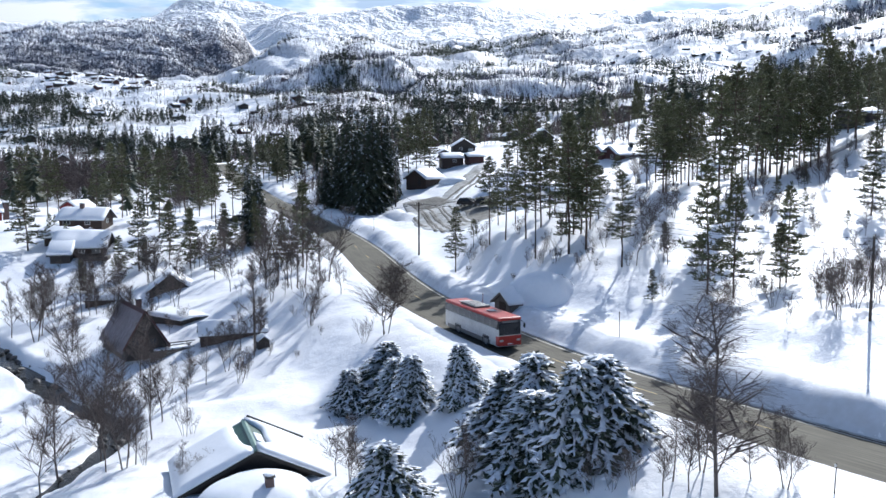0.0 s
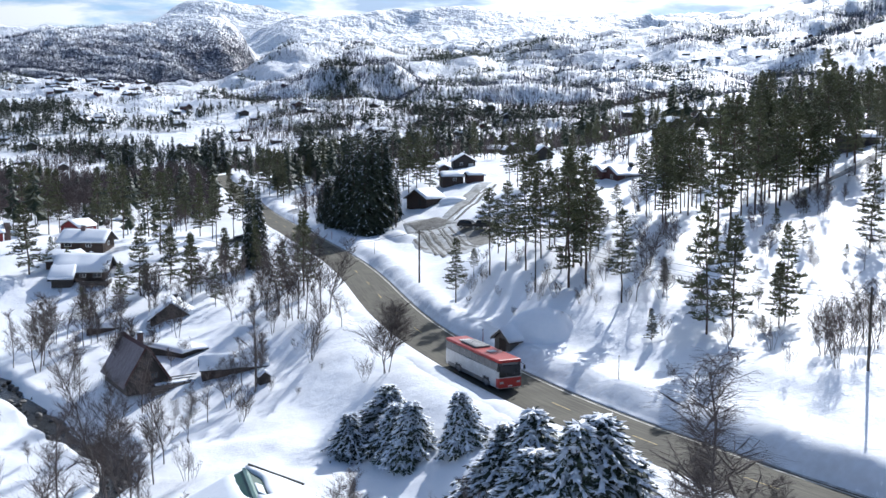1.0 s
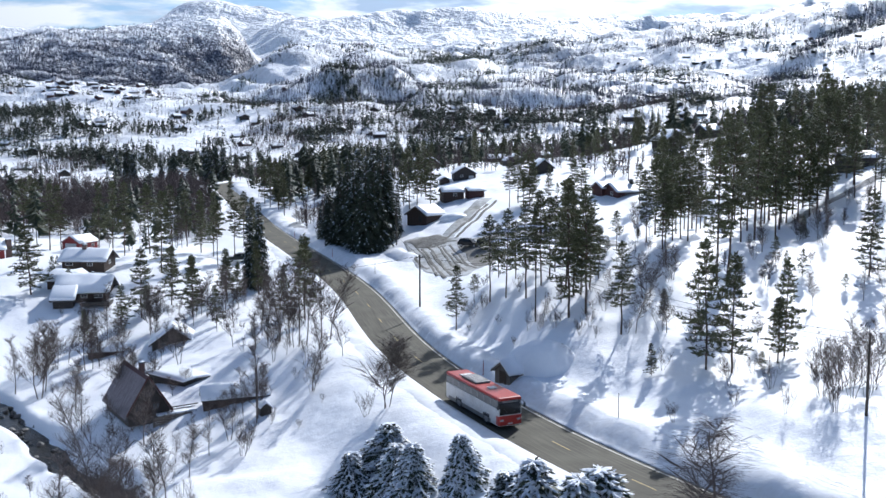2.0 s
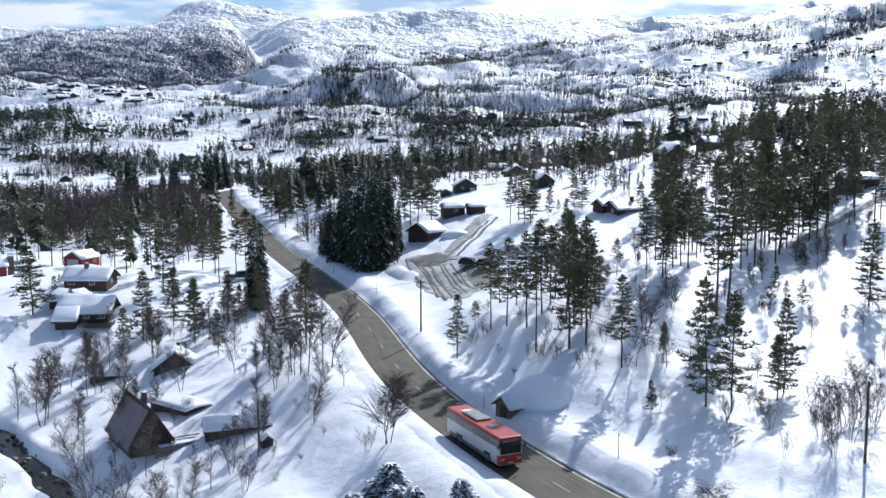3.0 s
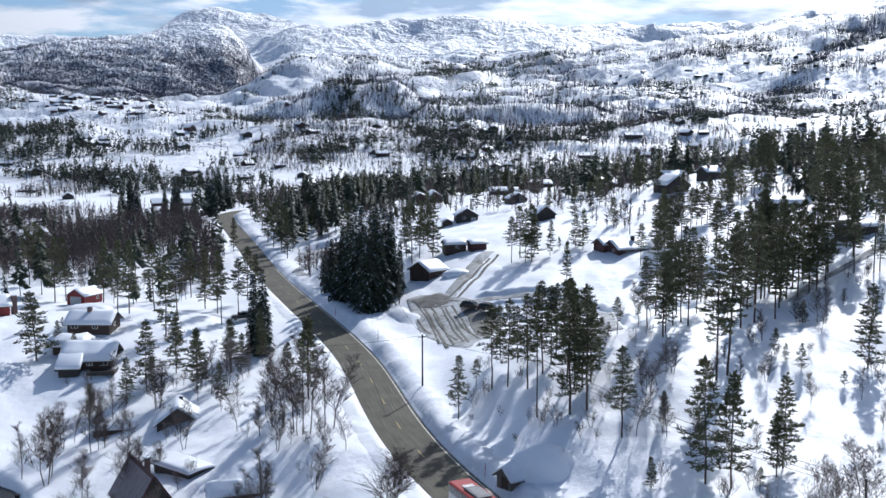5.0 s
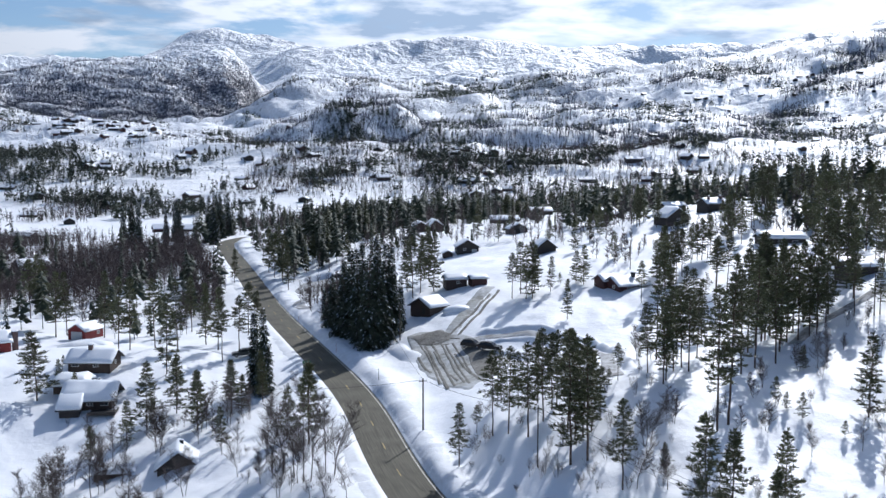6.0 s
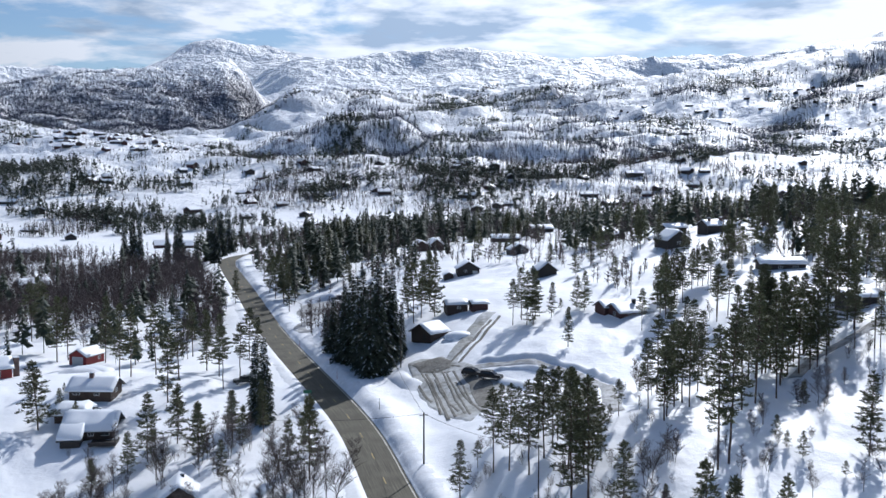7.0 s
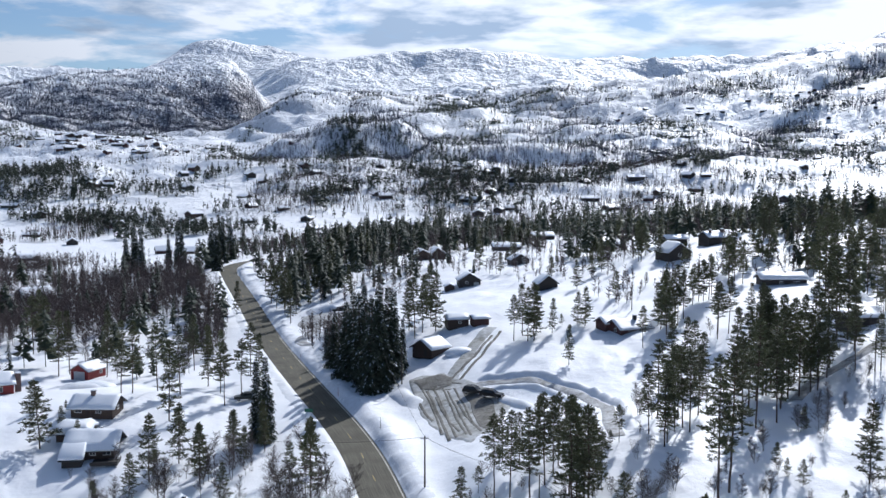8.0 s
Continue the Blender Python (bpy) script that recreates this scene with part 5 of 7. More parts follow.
# the cabin with a green sheet roof in the foreground, most of it under snow
def slope_snow(w, l, wall, rise, over, hand, gap, thick, seed):
    """Snow on one slope of a gabled roof; gap(v) tells how far from the ridge it begins at v, from -1 in front to 1 behind."""
    slope, nx, ny = rise / (w / 2), 11, 25
    half, long = w / 2 + over, l / 2 + over
    bm, top, low = bmesh.new(), {}, {}
    for i in range(nx):
        for j in range(ny):
            v = -1 + 2 * j / (ny - 1)
            x0 = gap(v) + 0.12 * float(rough(np.array([v * 4.0 + seed]), np.array([0.3]), 1.0, 2, seed)[0]) * (gap(v) > 0.1)
            x = max(0.0, x0) + (half - max(0.0, x0)) * i / (nx - 1)
            y = v * long
            edge = min(1.0, (half - x) / 0.6, (1 - abs(v)) * long / 0.6, (x - x0) / 0.35 + (0.35 if x0 < 0.1 else 0.0))
            t = thick * (0.3 + 0.7 * math.sqrt(max(0.0, 1 - (1 - max(0.0, edge)) ** 2))) + 0.06 * float(rough(np.array([x + seed]), np.array([y]), 2.0, 2, seed)[0])
            z = wall + rise - x * slope + 0.165
            low[i, j], top[i, j] = bm.verts.new((hand * x, y, z)), bm.verts.new((hand * x, y, z + max(0.04, t)))
    for i in range(nx - 1):
        for j in range(ny - 1):
            bm.faces.new((top[i, j], top[i + 1, j], top[i + 1, j + 1], top[i, j + 1]))
            bm.faces.new((low[i, j], low[i, j + 1], low[i + 1, j + 1], low[i + 1, j]))
    for k, (i0, i1) in enumerate(((0, 0), (nx - 1, nx - 1))):
        for j in range(ny - 1):
            bm.faces.new((low[i0, j], low[i0, j + 1], top[i0, j + 1], top[i0, j]))
    for j0 in (0, ny - 1):
        for i in range(nx - 1):
            bm.faces.new((low[i, j0], low[i + 1, j0], top[i + 1, j0], top[i, j0]))
    bmesh.ops.recalc_face_normals(bm, faces=bm.faces)
    return bm


front = cabin(-15.2, 72.6, 19, 11.0, 7.0, 0.9, 2.7, BLACKWOOD, "dark timber cabin under deep snow with its green ridge showing", snow=0, seed=2,
              roof=ROOFGREEN, over=0.6, sink=0.75, group="cabins by the road", barge=BLACKWOOD)
part("roof_snow", slope_snow(11.0, 7.0, 0.9, 2.7, 0.62, -1, lambda v: 0.15 + 0.75 * float(glide(v, -0.9, -0.1)), 0.5, 2), ROOFSNOW, front, "thick snow that has slid from the ridge", smooth=True)
part("roof_snow", slope_snow(11.0, 7.0, 0.9, 2.7, 0.62, 1, lambda v: 0.05 + 1.15 * float(glide(v, -0.75, -0.3)) * (1 - float(glide(v, 0.55, 0.95))), 0.5, 3), ROOFSNOW, front, "thick snow that has slid from the ridge", smooth=True)
part("snow_patch", block(0.62, -0.5, 3.55, 0.75, 2.2, 0.22, 0.10, Matrix.Rotation(0.46, 4, "Y")), ROOFSNOW, front, "last patch of snow beside the ridge", smooth=True)
part("ridge_cap", merged(block(-0.10, 0, 3.80, 0.26, 8.3, 0.04, 0.0, Matrix.Rotation(-0.46, 4, "Y")), block(0.10, 0, 3.80, 0.26, 8.3, 0.04, 0.0, Matrix.Rotation(0.46, 4, "Y"))), RIDGEGREEN, front, "pale green sheet-metal ridge")
part("bargeboard", block(2.6, 4.14, 2.92, 5.2, 0.10, 0.24, 0.0, Matrix.Rotation(0.46, 4, "Y")), ROOFDARK, front)
flue = root("chimney_pipe", -12.3, 65.0, gz(-12.3, 65.0), 19, "small chimney with a snow cap standing in a drift", "chimney", "cabins by the road")
chimney(flue, 0, 0, -0.5, 2.1, 0.6, BRICK)
# cabins by the creek
cabin(-41.9, 145.0, 14, 6.8, 7.5, 1.5, 2.5, BLACKWOOD, "small black-stained cabin with a snow-covered gable roof", snow=0.55, seed=4, sink=1.6, barge=BLACKWOOD, trim=GREYWOOD,
      windows=[("front", -1.6, 1.25, 0.9, 0.7), ("front", 1.5, 1.25, 1.1, 0.7), ("front", 0.0, 2.6, 0.6, 0.6)], stacks=[(0.5, 1.0, 0.7, 0.55, ROOFDARK)], group="cabins by the creek", size=0.92)
af = cabin(-38.4, 116.0, 34, 5.0, 9.6, 0.5, 4.0, BLACKWOOD, "steep A-frame cabin with a bare brown sheet roof and brick chimney", "a_frame_cabin", snow=0, roof=ROOFBROWN,
           over=0.45, sink=gz(-38.4, 116.0) + 25.15, barge=MAROON, trim=BROWNWOOD, windows=[("front", 0.0, 2.5, 0.8, 0.6), ("front", 0.9, 0.9, 0.8, 0.8), ("front", -1.2, 0.9, 0.8, 0.8)],
           doors=[("front", -0.2, 0.0, 0.8, 1.7, BROWNWOOD)], group="cabins by the creek")
chimney(af, 0.9, 0.6, 2.4, 5.1, 0.6, BRICK)
part("ridge_cap", merged(block(-0.13, 0, 4.55, 0.48, 10.6, 0.05, 0.0, Matrix.Rotation(-1.014, 4, "Y")), block(0.13, 0, 4.55, 0.48, 10.6, 0.05, 0.0, Matrix.Rotation(1.014, 4, "Y"))), MAROON, af, "dark red ridge sheeting")
part("deck", block(2.9, -5.3, -0.30, 5.4, 1.2, 0.10, 0.02), GREYWOOD, af, "weathered timber deck under snow")
part("deck_snow", block(3.1, -5.25, -0.14, 4.6, 0.9, 0.24, 0.10), ROOFSNOW, af, "snow lying on the deck", smooth=True)
for k in range(5):
    part("plank", block(2.9, -5.95, -0.42 - 0.25 * k, 5.6, 0.07, 0.21, 0.01), GREYWOOD, af)
for k in range(5):
    part("deck_post", block(0.3 + 1.3 * k, -5.88, -0.75, 0.10, 0.10, 1.4), BLACKWOOD, af)
part("side_rail", merged(block(4.4, -4.5, 0.35, 3.6, 0.10, 0.12), block(4.4, -4.5, 0.05, 3.6, 0.08, 0.10)), BLACKWOOD, af, "dark timber rail beside the cabin")
cabin(-35.6, 124.1, 52, 3.6, 7.6, 0.8, 0.15, BLACKWOOD, "low dark outbuilding with a flat drift of snow on its roof", "outbuilding", snow=0.5, seed=6, over=0.4, sink=0.45, group="cabins by the creek")
cabin(-27.8, 115.2, -72, 2.4, 4.2, 1.3, 1.1, BROWNWOOD, "tiny gabled outhouse in brown timber half buried in snow", "outhouse", snow=0.4, seed=7, sink=0.3, over=0.3, group="cabins by the creek")
cabin(-24.2, 116.2, -72, 2.6, 4.0, 0.9, 0.5, BROWNWOOD, "low woodshed almost buried in snow", "woodshed", snow=0.6, seed=8, sink=0.7, over=0.3, group="cabins by the creek")
cabin(-21.2, 109.6, 25, 1.3, 1.4, 0.7, 0.5, BLACKWOOD, "small dark well housing poking out of the snow", "well_housing", snow=0.3, seed=9, over=0.1, group="cabins by the creek")
cabin(-52.5, 146.5, -80, 3.0, 6.0, 1.0, 0.5, BROWNWOOD, "low dark shed behind birches under a drift", "shed", snow=0.6, seed=5, sink=0.45, over=0.3, group="cabins by the creek")
# houses beyond the creek
cabin(-71.6, 190.2, -91, 7.2, 9.8, 2.1, 2.0, LOGWOOD, "long brown log cabin with a white-framed window and deep roof snow", snow=0.5, seed=10, over=0.8,
      windows=[("right", 1.6, 1.3, 1.1, 1.0), ("right", -3.2, 1.3, 1.5, 0.8), ("back", 0, 1.4, 1.0, 0.9)], doors=[("right", -0.8, 0.1, 0.9, 1.9, BROWNWOOD)],
      stacks=[(0.6, -0.6, 1.2, 0.9, BRICK)], group="houses beyond the creek", size=0.86)
low = cabin(-66.4, 174.6, -82, 8.0, 8.8, 1.7, 2.1, LOGWOOD, "low log cabin under a bulging blanket of snow with a terrace", snow=0.8, wave=0.25, seed=11, over=0.85, sink=0.3,
            windows=[("right", 0.4, 1.0, 1.0, 1.1), ("right", 3.0, 1.0, 1.5, 1.1)], doors=[("right", 1.7, 0.0, 0.9, 1.9, BROWNWOOD)], stacks=[(-0.4, 1.2, 0.8, 0.5, ROOFDARK)],
            group="houses beyond the creek", size=0.96)
part("wing", block(5.2, -2.9, -0.35, 2.6, 3.6, 1.6, 0.03), BLACKWOOD, low, "projecting dark timber wing")
part("wing_roof", block(5.5, -2.95, 1.02, 3.4, 4.6, 0.12, 0.0, Matrix.Rotation(0.484, 4, "Y")), ROOFDARK, low)
drift = block(5.1, -2.95, 1.66, 4.4, 4.8, 0.95, 0.44, Matrix.Rotation(0.484, 4, "Y"))
part("wing_snow", drift, ROOFSNOW, low, "tongue of roof snow reaching down over the wing", smooth=True)
part("terrace", merged(block(6.0, 3.2, -0.45, 3.6, 5.0, 0.3, 0.05), block(7.8, 3.2, -0.05, 0.14, 5.1, 0.42), block(6.0, 5.7, -0.05, 3.7, 0.14, 0.42)), BLACKWOOD, low, "dark terrace edge")
cabin(-72.3, 180.8, -84, 5.6, 6.0, 1.2, 0.7, LOGWOOD, "small back building rounded over by a snow dome", "outbuilding", snow=1.3, wave=0.25, seed=12, over=0.5, group="houses beyond the creek")
cabin(-88.0, 228.5, -18, 5.0, 6.6, 2.3, 1.5, REDWOOD, "bright red garage with a pale door and snowy grey roof", "garage", snow=0.10, seed=13, over=0.4, roof=METAL,
      doors=[("front", 0, 0.0, 2.9, 2.1, PALEWALL)], windows=[("right", 1.5, 1.4, 0.8, 0.7)], group="houses beyond the creek")
cabin(-104.2, 211.0, -58, 7.0, 10.0, 2.6, 1.9, REDWOOD, "red timber house with white windows and a stone chimney stack", "house", snow=0.4, seed=14, over=0.5,
      windows=[("right", 1.8, 1.5, 1.6, 1.2), ("right", -2.2, 1.5, 1.2, 1.2), ("front", 0.8, 1.6, 1.2, 1.2)], group="houses beyond the creek")
stack = root("chimney_stack", -98.2, 213.0, gz(-98.2, 213.0), -58, "broad masonry chimney stack beside a red house wall", "chimney", "houses beyond the creek")
part("stack", block(0, 0, 1.6, 1.2, 1.2, 5.6, 0.05), BRICK, stack)
part("stack_snow", block(0, 0, 4.46, 1.25, 1.25, 0.2, 0.08), ROOFSNOW, stack)
cabin(-161.0, 366.0, -50, 8.5, 12.0, 2.0, 2.6, BROWNWOOD, "dark cabin with two snowy roofs among bare trees", snow=0.8, seed=15, group="houses beyond the creek")
cabin(-152.5, 361.0, 20, 5.5, 6.0, 1.8, 1.6, BROWNWOOD, "dark side building with a snowy roof", "outbuilding", snow=0.7, seed=16, group="houses beyond the creek")
# cabins above the road
cabin(-4.2, 219.5, -42, 7.6, 7.4, 2.2, 2.2, BROWNWOOD, "dark brown cabin with a snow-covered roof above the car park", snow=0.5, seed=20, barge=BLACKWOOD, over=0.7,
      doors=[("front", 1.4, 0.0, 0.9, 1.9, BLACKWOOD)])
cabin(2.0, 234.5, -78, 5.0, 6.5, 2.2, 1.0, BROWNWOOD, "long dark brown cabin wall under flat roof snow", snow=0.6, seed=21, windows=[("right", 0.5, 1.3, 1.0, 0.8)])
cabin(7.6, 233.0, -74, 4.2, 4.8, 1.9, 0.7, MAROON, "dark red shed with a sloping snowy roof", "shed", snow=0.4, seed=22)
cabin(6.3, 302.5, 6, 8.6, 8.0, 2.2, 2.6, BLACKWOOD, "black gabled cabin with a pale door and chimney", snow=0.5, seed=23, barge=BLACKWOOD, stacks=[(0.6, 1.5, 0.8, 0.7, BRICK)],
      doors=[("front", 2.6, 0.1, 1.8, 1.2, PALEWALL)], windows=[("front", -1.2, 1.2, 1.0, 0.9)])
cabin(0.2, 300.0, 6, 3.6, 4.6, 1.4, 0.9, BROWNWOOD, "low lean-to beside a black cabin", "lean_to", snow=0.45, seed=24)
cabin(24.8, 337.5, 10, 8.0, 8.0, 2.6, 2.4, BLACKWOOD, "black cabin with white-framed windows and snowy gable", snow=0.5, seed=25, barge=BLACKWOOD,
      windows=[("front", 1.2, 1.3, 0.9, 1.4), ("front", 2.6, 1.3, 0.9, 1.4), ("front", 1.6, 3.2, 1.8, 1.2), ("front", -2.0, 1.3, 0.9, 1.2)])
cabin(27.6, 270.0, 14, 7.6, 7.0, 2.6, 2.9, BLACKWOOD, "steep black timber cabin with thick snow on its roof", snow=0.65, seed=26, barge=BLACKWOOD, over=0.6, size=0.72)
cabin(-11.5, 386.0, 18, 9.0, 8.0, 2.2, 2.6, BROWNWOOD, "brown cabin with a double snowy gable", snow=0.7, seed=27, barge=BLACKWOOD)
cabin(-5.5, 391.0, 18, 8.0, 8.0, 2.8, 3.0, BROWNWOOD, "brown rear wing with a snowy gable", snow=0.6, seed=28, barge=TRIM)
cabin(24.5, 404.0, -85, 6.5, 15.0, 2.4, 1.5, BLACKWOOD, "long dark cabin with a low snowy roof among pines", snow=0.6, seed=29)
cabin(67.5, 285.5, 20, 9.6, 9.0, 2.2, 3.2, BLACKWOOD, "large dark cabin with a rounded blanket of roof snow", snow=0.8, seed=30, barge=BLACKWOOD, windows=[("front", 0, 1.2, 1.2, 1.0)])
cabin(58.6, 352.5, -60, 8.0, 11.0, 2.2, 2.4, BLACKWOOD, "dark cabin with a long snowy roof between pines", snow=0.6, seed=31)
cabin(41.0, 215.0, -66, 7.0, 9.6, 2.2, 1.9, MAROON, "red-brown cabin with a thinly snowed pale roof and chimney", snow=0.16, sink=1.2, seed=32, roof=METAL, over=1.0,
      windows=[("right", -1.6, 1.3, 1.1, 1.0), ("right", 1.4, 1.3, 1.1, 1.0), ("front", 0.6, 1.3, 1.0, 1.0)], stacks=[(0.6, 1.6, 0.9, 0.9, ROOFDARK)])
cabin(36.6, 217.6, -66, 5.2, 4.4, 1.9, 1.4, MAROON, "red-brown porch wing with a pale snowy roof", "porch_wing", snow=0.16, seed=33, roof=METAL, over=0.6)
cabin(85.5, 306.5, -72, 7.5, 9.5, 3.0, 2.0, BLACKWOOD, "dark cabin with a flat pale snowy roof on the hilltop", snow=0.25, seed=34, stacks=[(1.2, -2.6, 0.8, 0.9, BRICK), (1.0, 3.0, 0.9, 1.2, BRICK)])
cabin(74.0, 312.0, -78, 6.0, 9.0, 2.4, 1.2, BLACKWOOD, "dark long wing of a hilltop cabin", "cabin_wing", snow=0.4, seed=35)
cabin(82.5, 235.0, -92, 6.6, 13.5, 2.4, 1.1, BLACKWOOD, "long dark cabin with a white window and deep flat roof snow", snow=0.95, wave=0.15, sink=0.7, seed=36,
      windows=[("right", 3.6, 1.3, 1.6, 0.9), ("right", -1.0, 1.3, 1.0, 0.8)], stacks=[(0.3, 1.0, 0.9, 0.6, METAL)], over=0.7)
cabin(77.0, 178.0, -80, 5.2, 8.0, 2.4, 1.0, BLACKWOOD, "dark shed under pines with a snowed-over roof", "shed", snow=0.5, seed=37, over=0.6)
cabin(-30.0, 452.0, -84, 9.0, 24.0, 3.0, 2.2, PALEWALL, "long pale building half hidden by the forest", "hall", snow=0.4, seed=38)
cabin(46.0, 470.0, -80, 8.0, 14.0, 2.6, 1.8, BLACKWOOD, "dark cabin roof showing through the forest", snow=0.6, seed=39)
# the shed dug into the snow at the bend
hut = cabin(9.0, 106.6, -58, 2.9, 5.6, 1.5, 1.0, GREYWOOD, "small weathered board shed swallowed by a snowdrift at the road bend", "roadside_shed", snow=0.65, wave=0.12, seed=40, over=0.35, sink=1.15, group="cabins by the road",
            barge=GREYWOOD, doors=[("front", 0.1, 0.0, 1.0, 1.6, LOGWOOD)])


def mound(x, y, sx, sy, tall, yaw, label, seed):
    """A smooth wind-shaped drift."""
    bm = bmesh.new()
    bmesh.ops.create_icosphere(bm, subdivisions=4, radius=1.0)
    for v in bm.verts:
        q = rough(np.array([v.co.x * 1.5 + seed]), np.array([v.co.y * 1.5]), 1.0, 3, seed)[0]
        v.co *= 1 + 0.07 * float(q)
    bmesh.ops.scale(bm, vec=(sx, sy, tall), verts=bm.verts)
    me = bpy.data.meshes.new("snowdrift")
    bm.to_mesh(me)
    bm.free()
    me.materials.append(ROOFSNOW)
    me.polygons.foreach_set("use_smooth", [True] * len(me.polygons))
    ob = new("snowdrift", me)
    ob.matrix_basis = pose(x, y, gz(x, y) - 0.25 * tall, 0, 0, yaw)
    tagged(ob, label, "snowdrift", kind="stuff")


mound(11.4, 107.2, 4.8, 3.0, 4.7, 12, "smooth drift piled over the roadside shed", 3)
mound(-82.0, 214.5, 5.5, 3.4, 1.6, 10, "cleared snow heap in front of a red garage", 5)
mound(-13.2, 66.2, 4.6, 4.4, 2.4, 19, "drift filling the front of a buried cabin up to its eaves", 9)
mound(2.5, 216.0, 3.6, 2.2, 1.4, 15, "cleared heap beside a brown cabin", 11)

# ---- the bus on the road ----
def wheel(parent, x, y, z, r, w, name="wheel"):
    bm = bmesh.new()
    bmesh.ops.create_cone(bm, cap_ends=True, segments=24, radius1=r, radius2=r, depth=w)
    bmesh.ops.bevel(bm, geom=[e for e in bm.edges if len(e.link_faces) == 2 and abs(e.calc_face_angle(0)) > 1.0], offset=r * 0.12, segments=2, affect="EDGES")
    bmesh.ops.transform(bm, matrix=Matrix.Translation((x, y, z)) @ Matrix.Rotation(math.pi / 2, 4, "Y"), verts=bm.verts)
    ob = part(name, bm, RUBBER, parent, "black tyre")
    rim = bmesh.new()
    bmesh.ops.create_cone(rim, cap_ends=True, segments=20, radius1=r * 0.6, radius2=r * 0.5, depth=w + 0.03)
    bmesh.ops.transform(rim, matrix=Matrix.Translation((x, y, z)) @ Matrix.Rotation(math.pi / 2, 4, "Y"), verts=rim.verts)
    part("rim", rim, METAL, ob, "dull steel rim")


def coach(x, y, z, yaw):
    """A 12 m intercity bus; it faces local -y."""
    ob = root("bus", x, y, z, yaw, "white and red country bus with dark windows driving on the road", "bus")
    L, W = 12.2, 2.55
    part("body", block(0, 0, 1.22, W, L, 1.75, 0.10), BUSWHITE, ob, "white lower body, grimy from the road")
    part("window_band", block(0, 0.05, 2.48, W - 0.02, L - 0.12, 0.82, 0.06), BUSGLASS, ob, "grey window band with dust and painted reflections")
    part("roof", block(0, 0, 3.03, W + 0.01, L + 0.01, 0.34, 0.14), BUSRED, ob, "bright red roof")
    part("cornice", block(0, 0, 2.86, W + 0.03, L - 0.3, 0.10, 0.03), BUSGREY, ob, "grey roof edge")
    part("nose", block(0, -L / 2 + 0.28, 0.92, W + 0.03, 0.62, 1.05, 0.12), BUSRED, ob, "red front bumper panel")
    part("windscreen", block(0, -L / 2 + 0.02, 2.05, W - 0.22, 0.10, 1.15, 0.04, Matrix.Rotation(-0.06, 4, "X")), GLASS, ob, "large dark windscreen")
    part("destination_panel", block(0, -L / 2 + 0.04, 2.78, 1.7, 0.10, 0.22, 0.02), BUSGREY, ob, "dark destination display with no readable text")
    part("skirt", merged(block(-W / 2 - 0.005, 0.5, 0.55, 0.03, L - 2.4, 0.42), block(W / 2 + 0.005, 0.5, 0.55, 0.03, L - 2.4, 0.42)), BUSGREY, ob, "splashed grey skirt")
    for side in (-1, 1):
        for k in range(7):
            yy = -L / 2 + 1.75 + k * 1.45
            part("window_pillar", block(side * (W / 2 - 0.005), yy, 2.48, 0.02, 0.07, 0.80), BUSGREY, ob)
        part("luggage_door", block(side * (W / 2 + 0.004), 0.2, 1.05, 0.02, 1.9, 0.62, 0.005), BUSWHITE, ob)
        part("luggage_door", block(side * (W / 2 + 0.004), 2.3, 1.05, 0.02, 1.9, 0.62, 0.005), BUSWHITE, ob)
        arm = part("mirror", block(side * (W / 2 + 0.20), -L / 2 - 0.22, 2.35, 0.20, 0.14, 0.46, 0.05), ROOFDARK, ob, "black wing mirror")
        part("mirror_arm", rod((side * (W / 2 - 0.05), -L / 2 + 0.05, 2.85), (side * (W / 2 + 0.2), -L / 2 - 0.22, 2.6), 0.03, 0.03), ROOFDARK, arm)
        part("headlight", block(side * 0.93, -L / 2 - 0.04, 0.95, 0.42, 0.08, 0.20, 0.05), LAMPGLASS, ob, "clear headlight")
        part("wiper", rod((side * 0.15, -L / 2 - 0.06, 1.5), (side * 0.75, -L / 2 - 0.05, 2.15), 0.015, 0.012), ROOFDARK, ob)
        part("tail_light", block(side * 1.05, L / 2 + 0.01, 1.15, 0.22, 0.04, 0.5, 0.015), BUSRED, ob, "red tail light")
        for yy in (-L / 2 + 2.6, L / 2 - 3.3):
            part("wheel_arch", block(side * (W / 2 - 0.01), yy, 0.62, 0.05, 1.25, 0.95, 0.10), ROOFDARK, ob)
            wheel(ob, side * (W / 2 - 0.14), yy, 0.50, 0.50, 0.30)
    part("door", merged(block(W / 2 - 0.004, -L / 2 + 1.05, 1.65, 0.04, 0.95, 2.2, 0.01)), GLASS, ob, "glazed front door")
    part("air_conditioner", block(0, 1.4, 3.30, 1.75, 3.4, 0.26, 0.09), BUSGREY, ob, "grey roof air-conditioning unit")
    for k in range(6):
        part("grille_slat", block(0, 0.3 + k * 0.42, 3.44, 1.3, 0.22, 0.03, 0.01), METAL, ob)
    part("roof_hatch", block(0, -2.2, 3.24, 0.85, 0.8, 0.09, 0.03), TRIM, ob, "pale roof hatch")
    part("roof_hatch", block(0, 3.7, 3.24, 1.3, 0.8, 0.09, 0.03), TRIM, ob, "pale roof hatch")
    part("number_plate", block(0, -L / 2 - 0.045, 0.60, 0.5, 0.03, 0.11), TRIM, ob, "blank pale plate")
    part("chassis", block(0, 0, 0.42, W - 0.5, L - 0.8, 0.3), ROOFDARK, ob)
    return ob


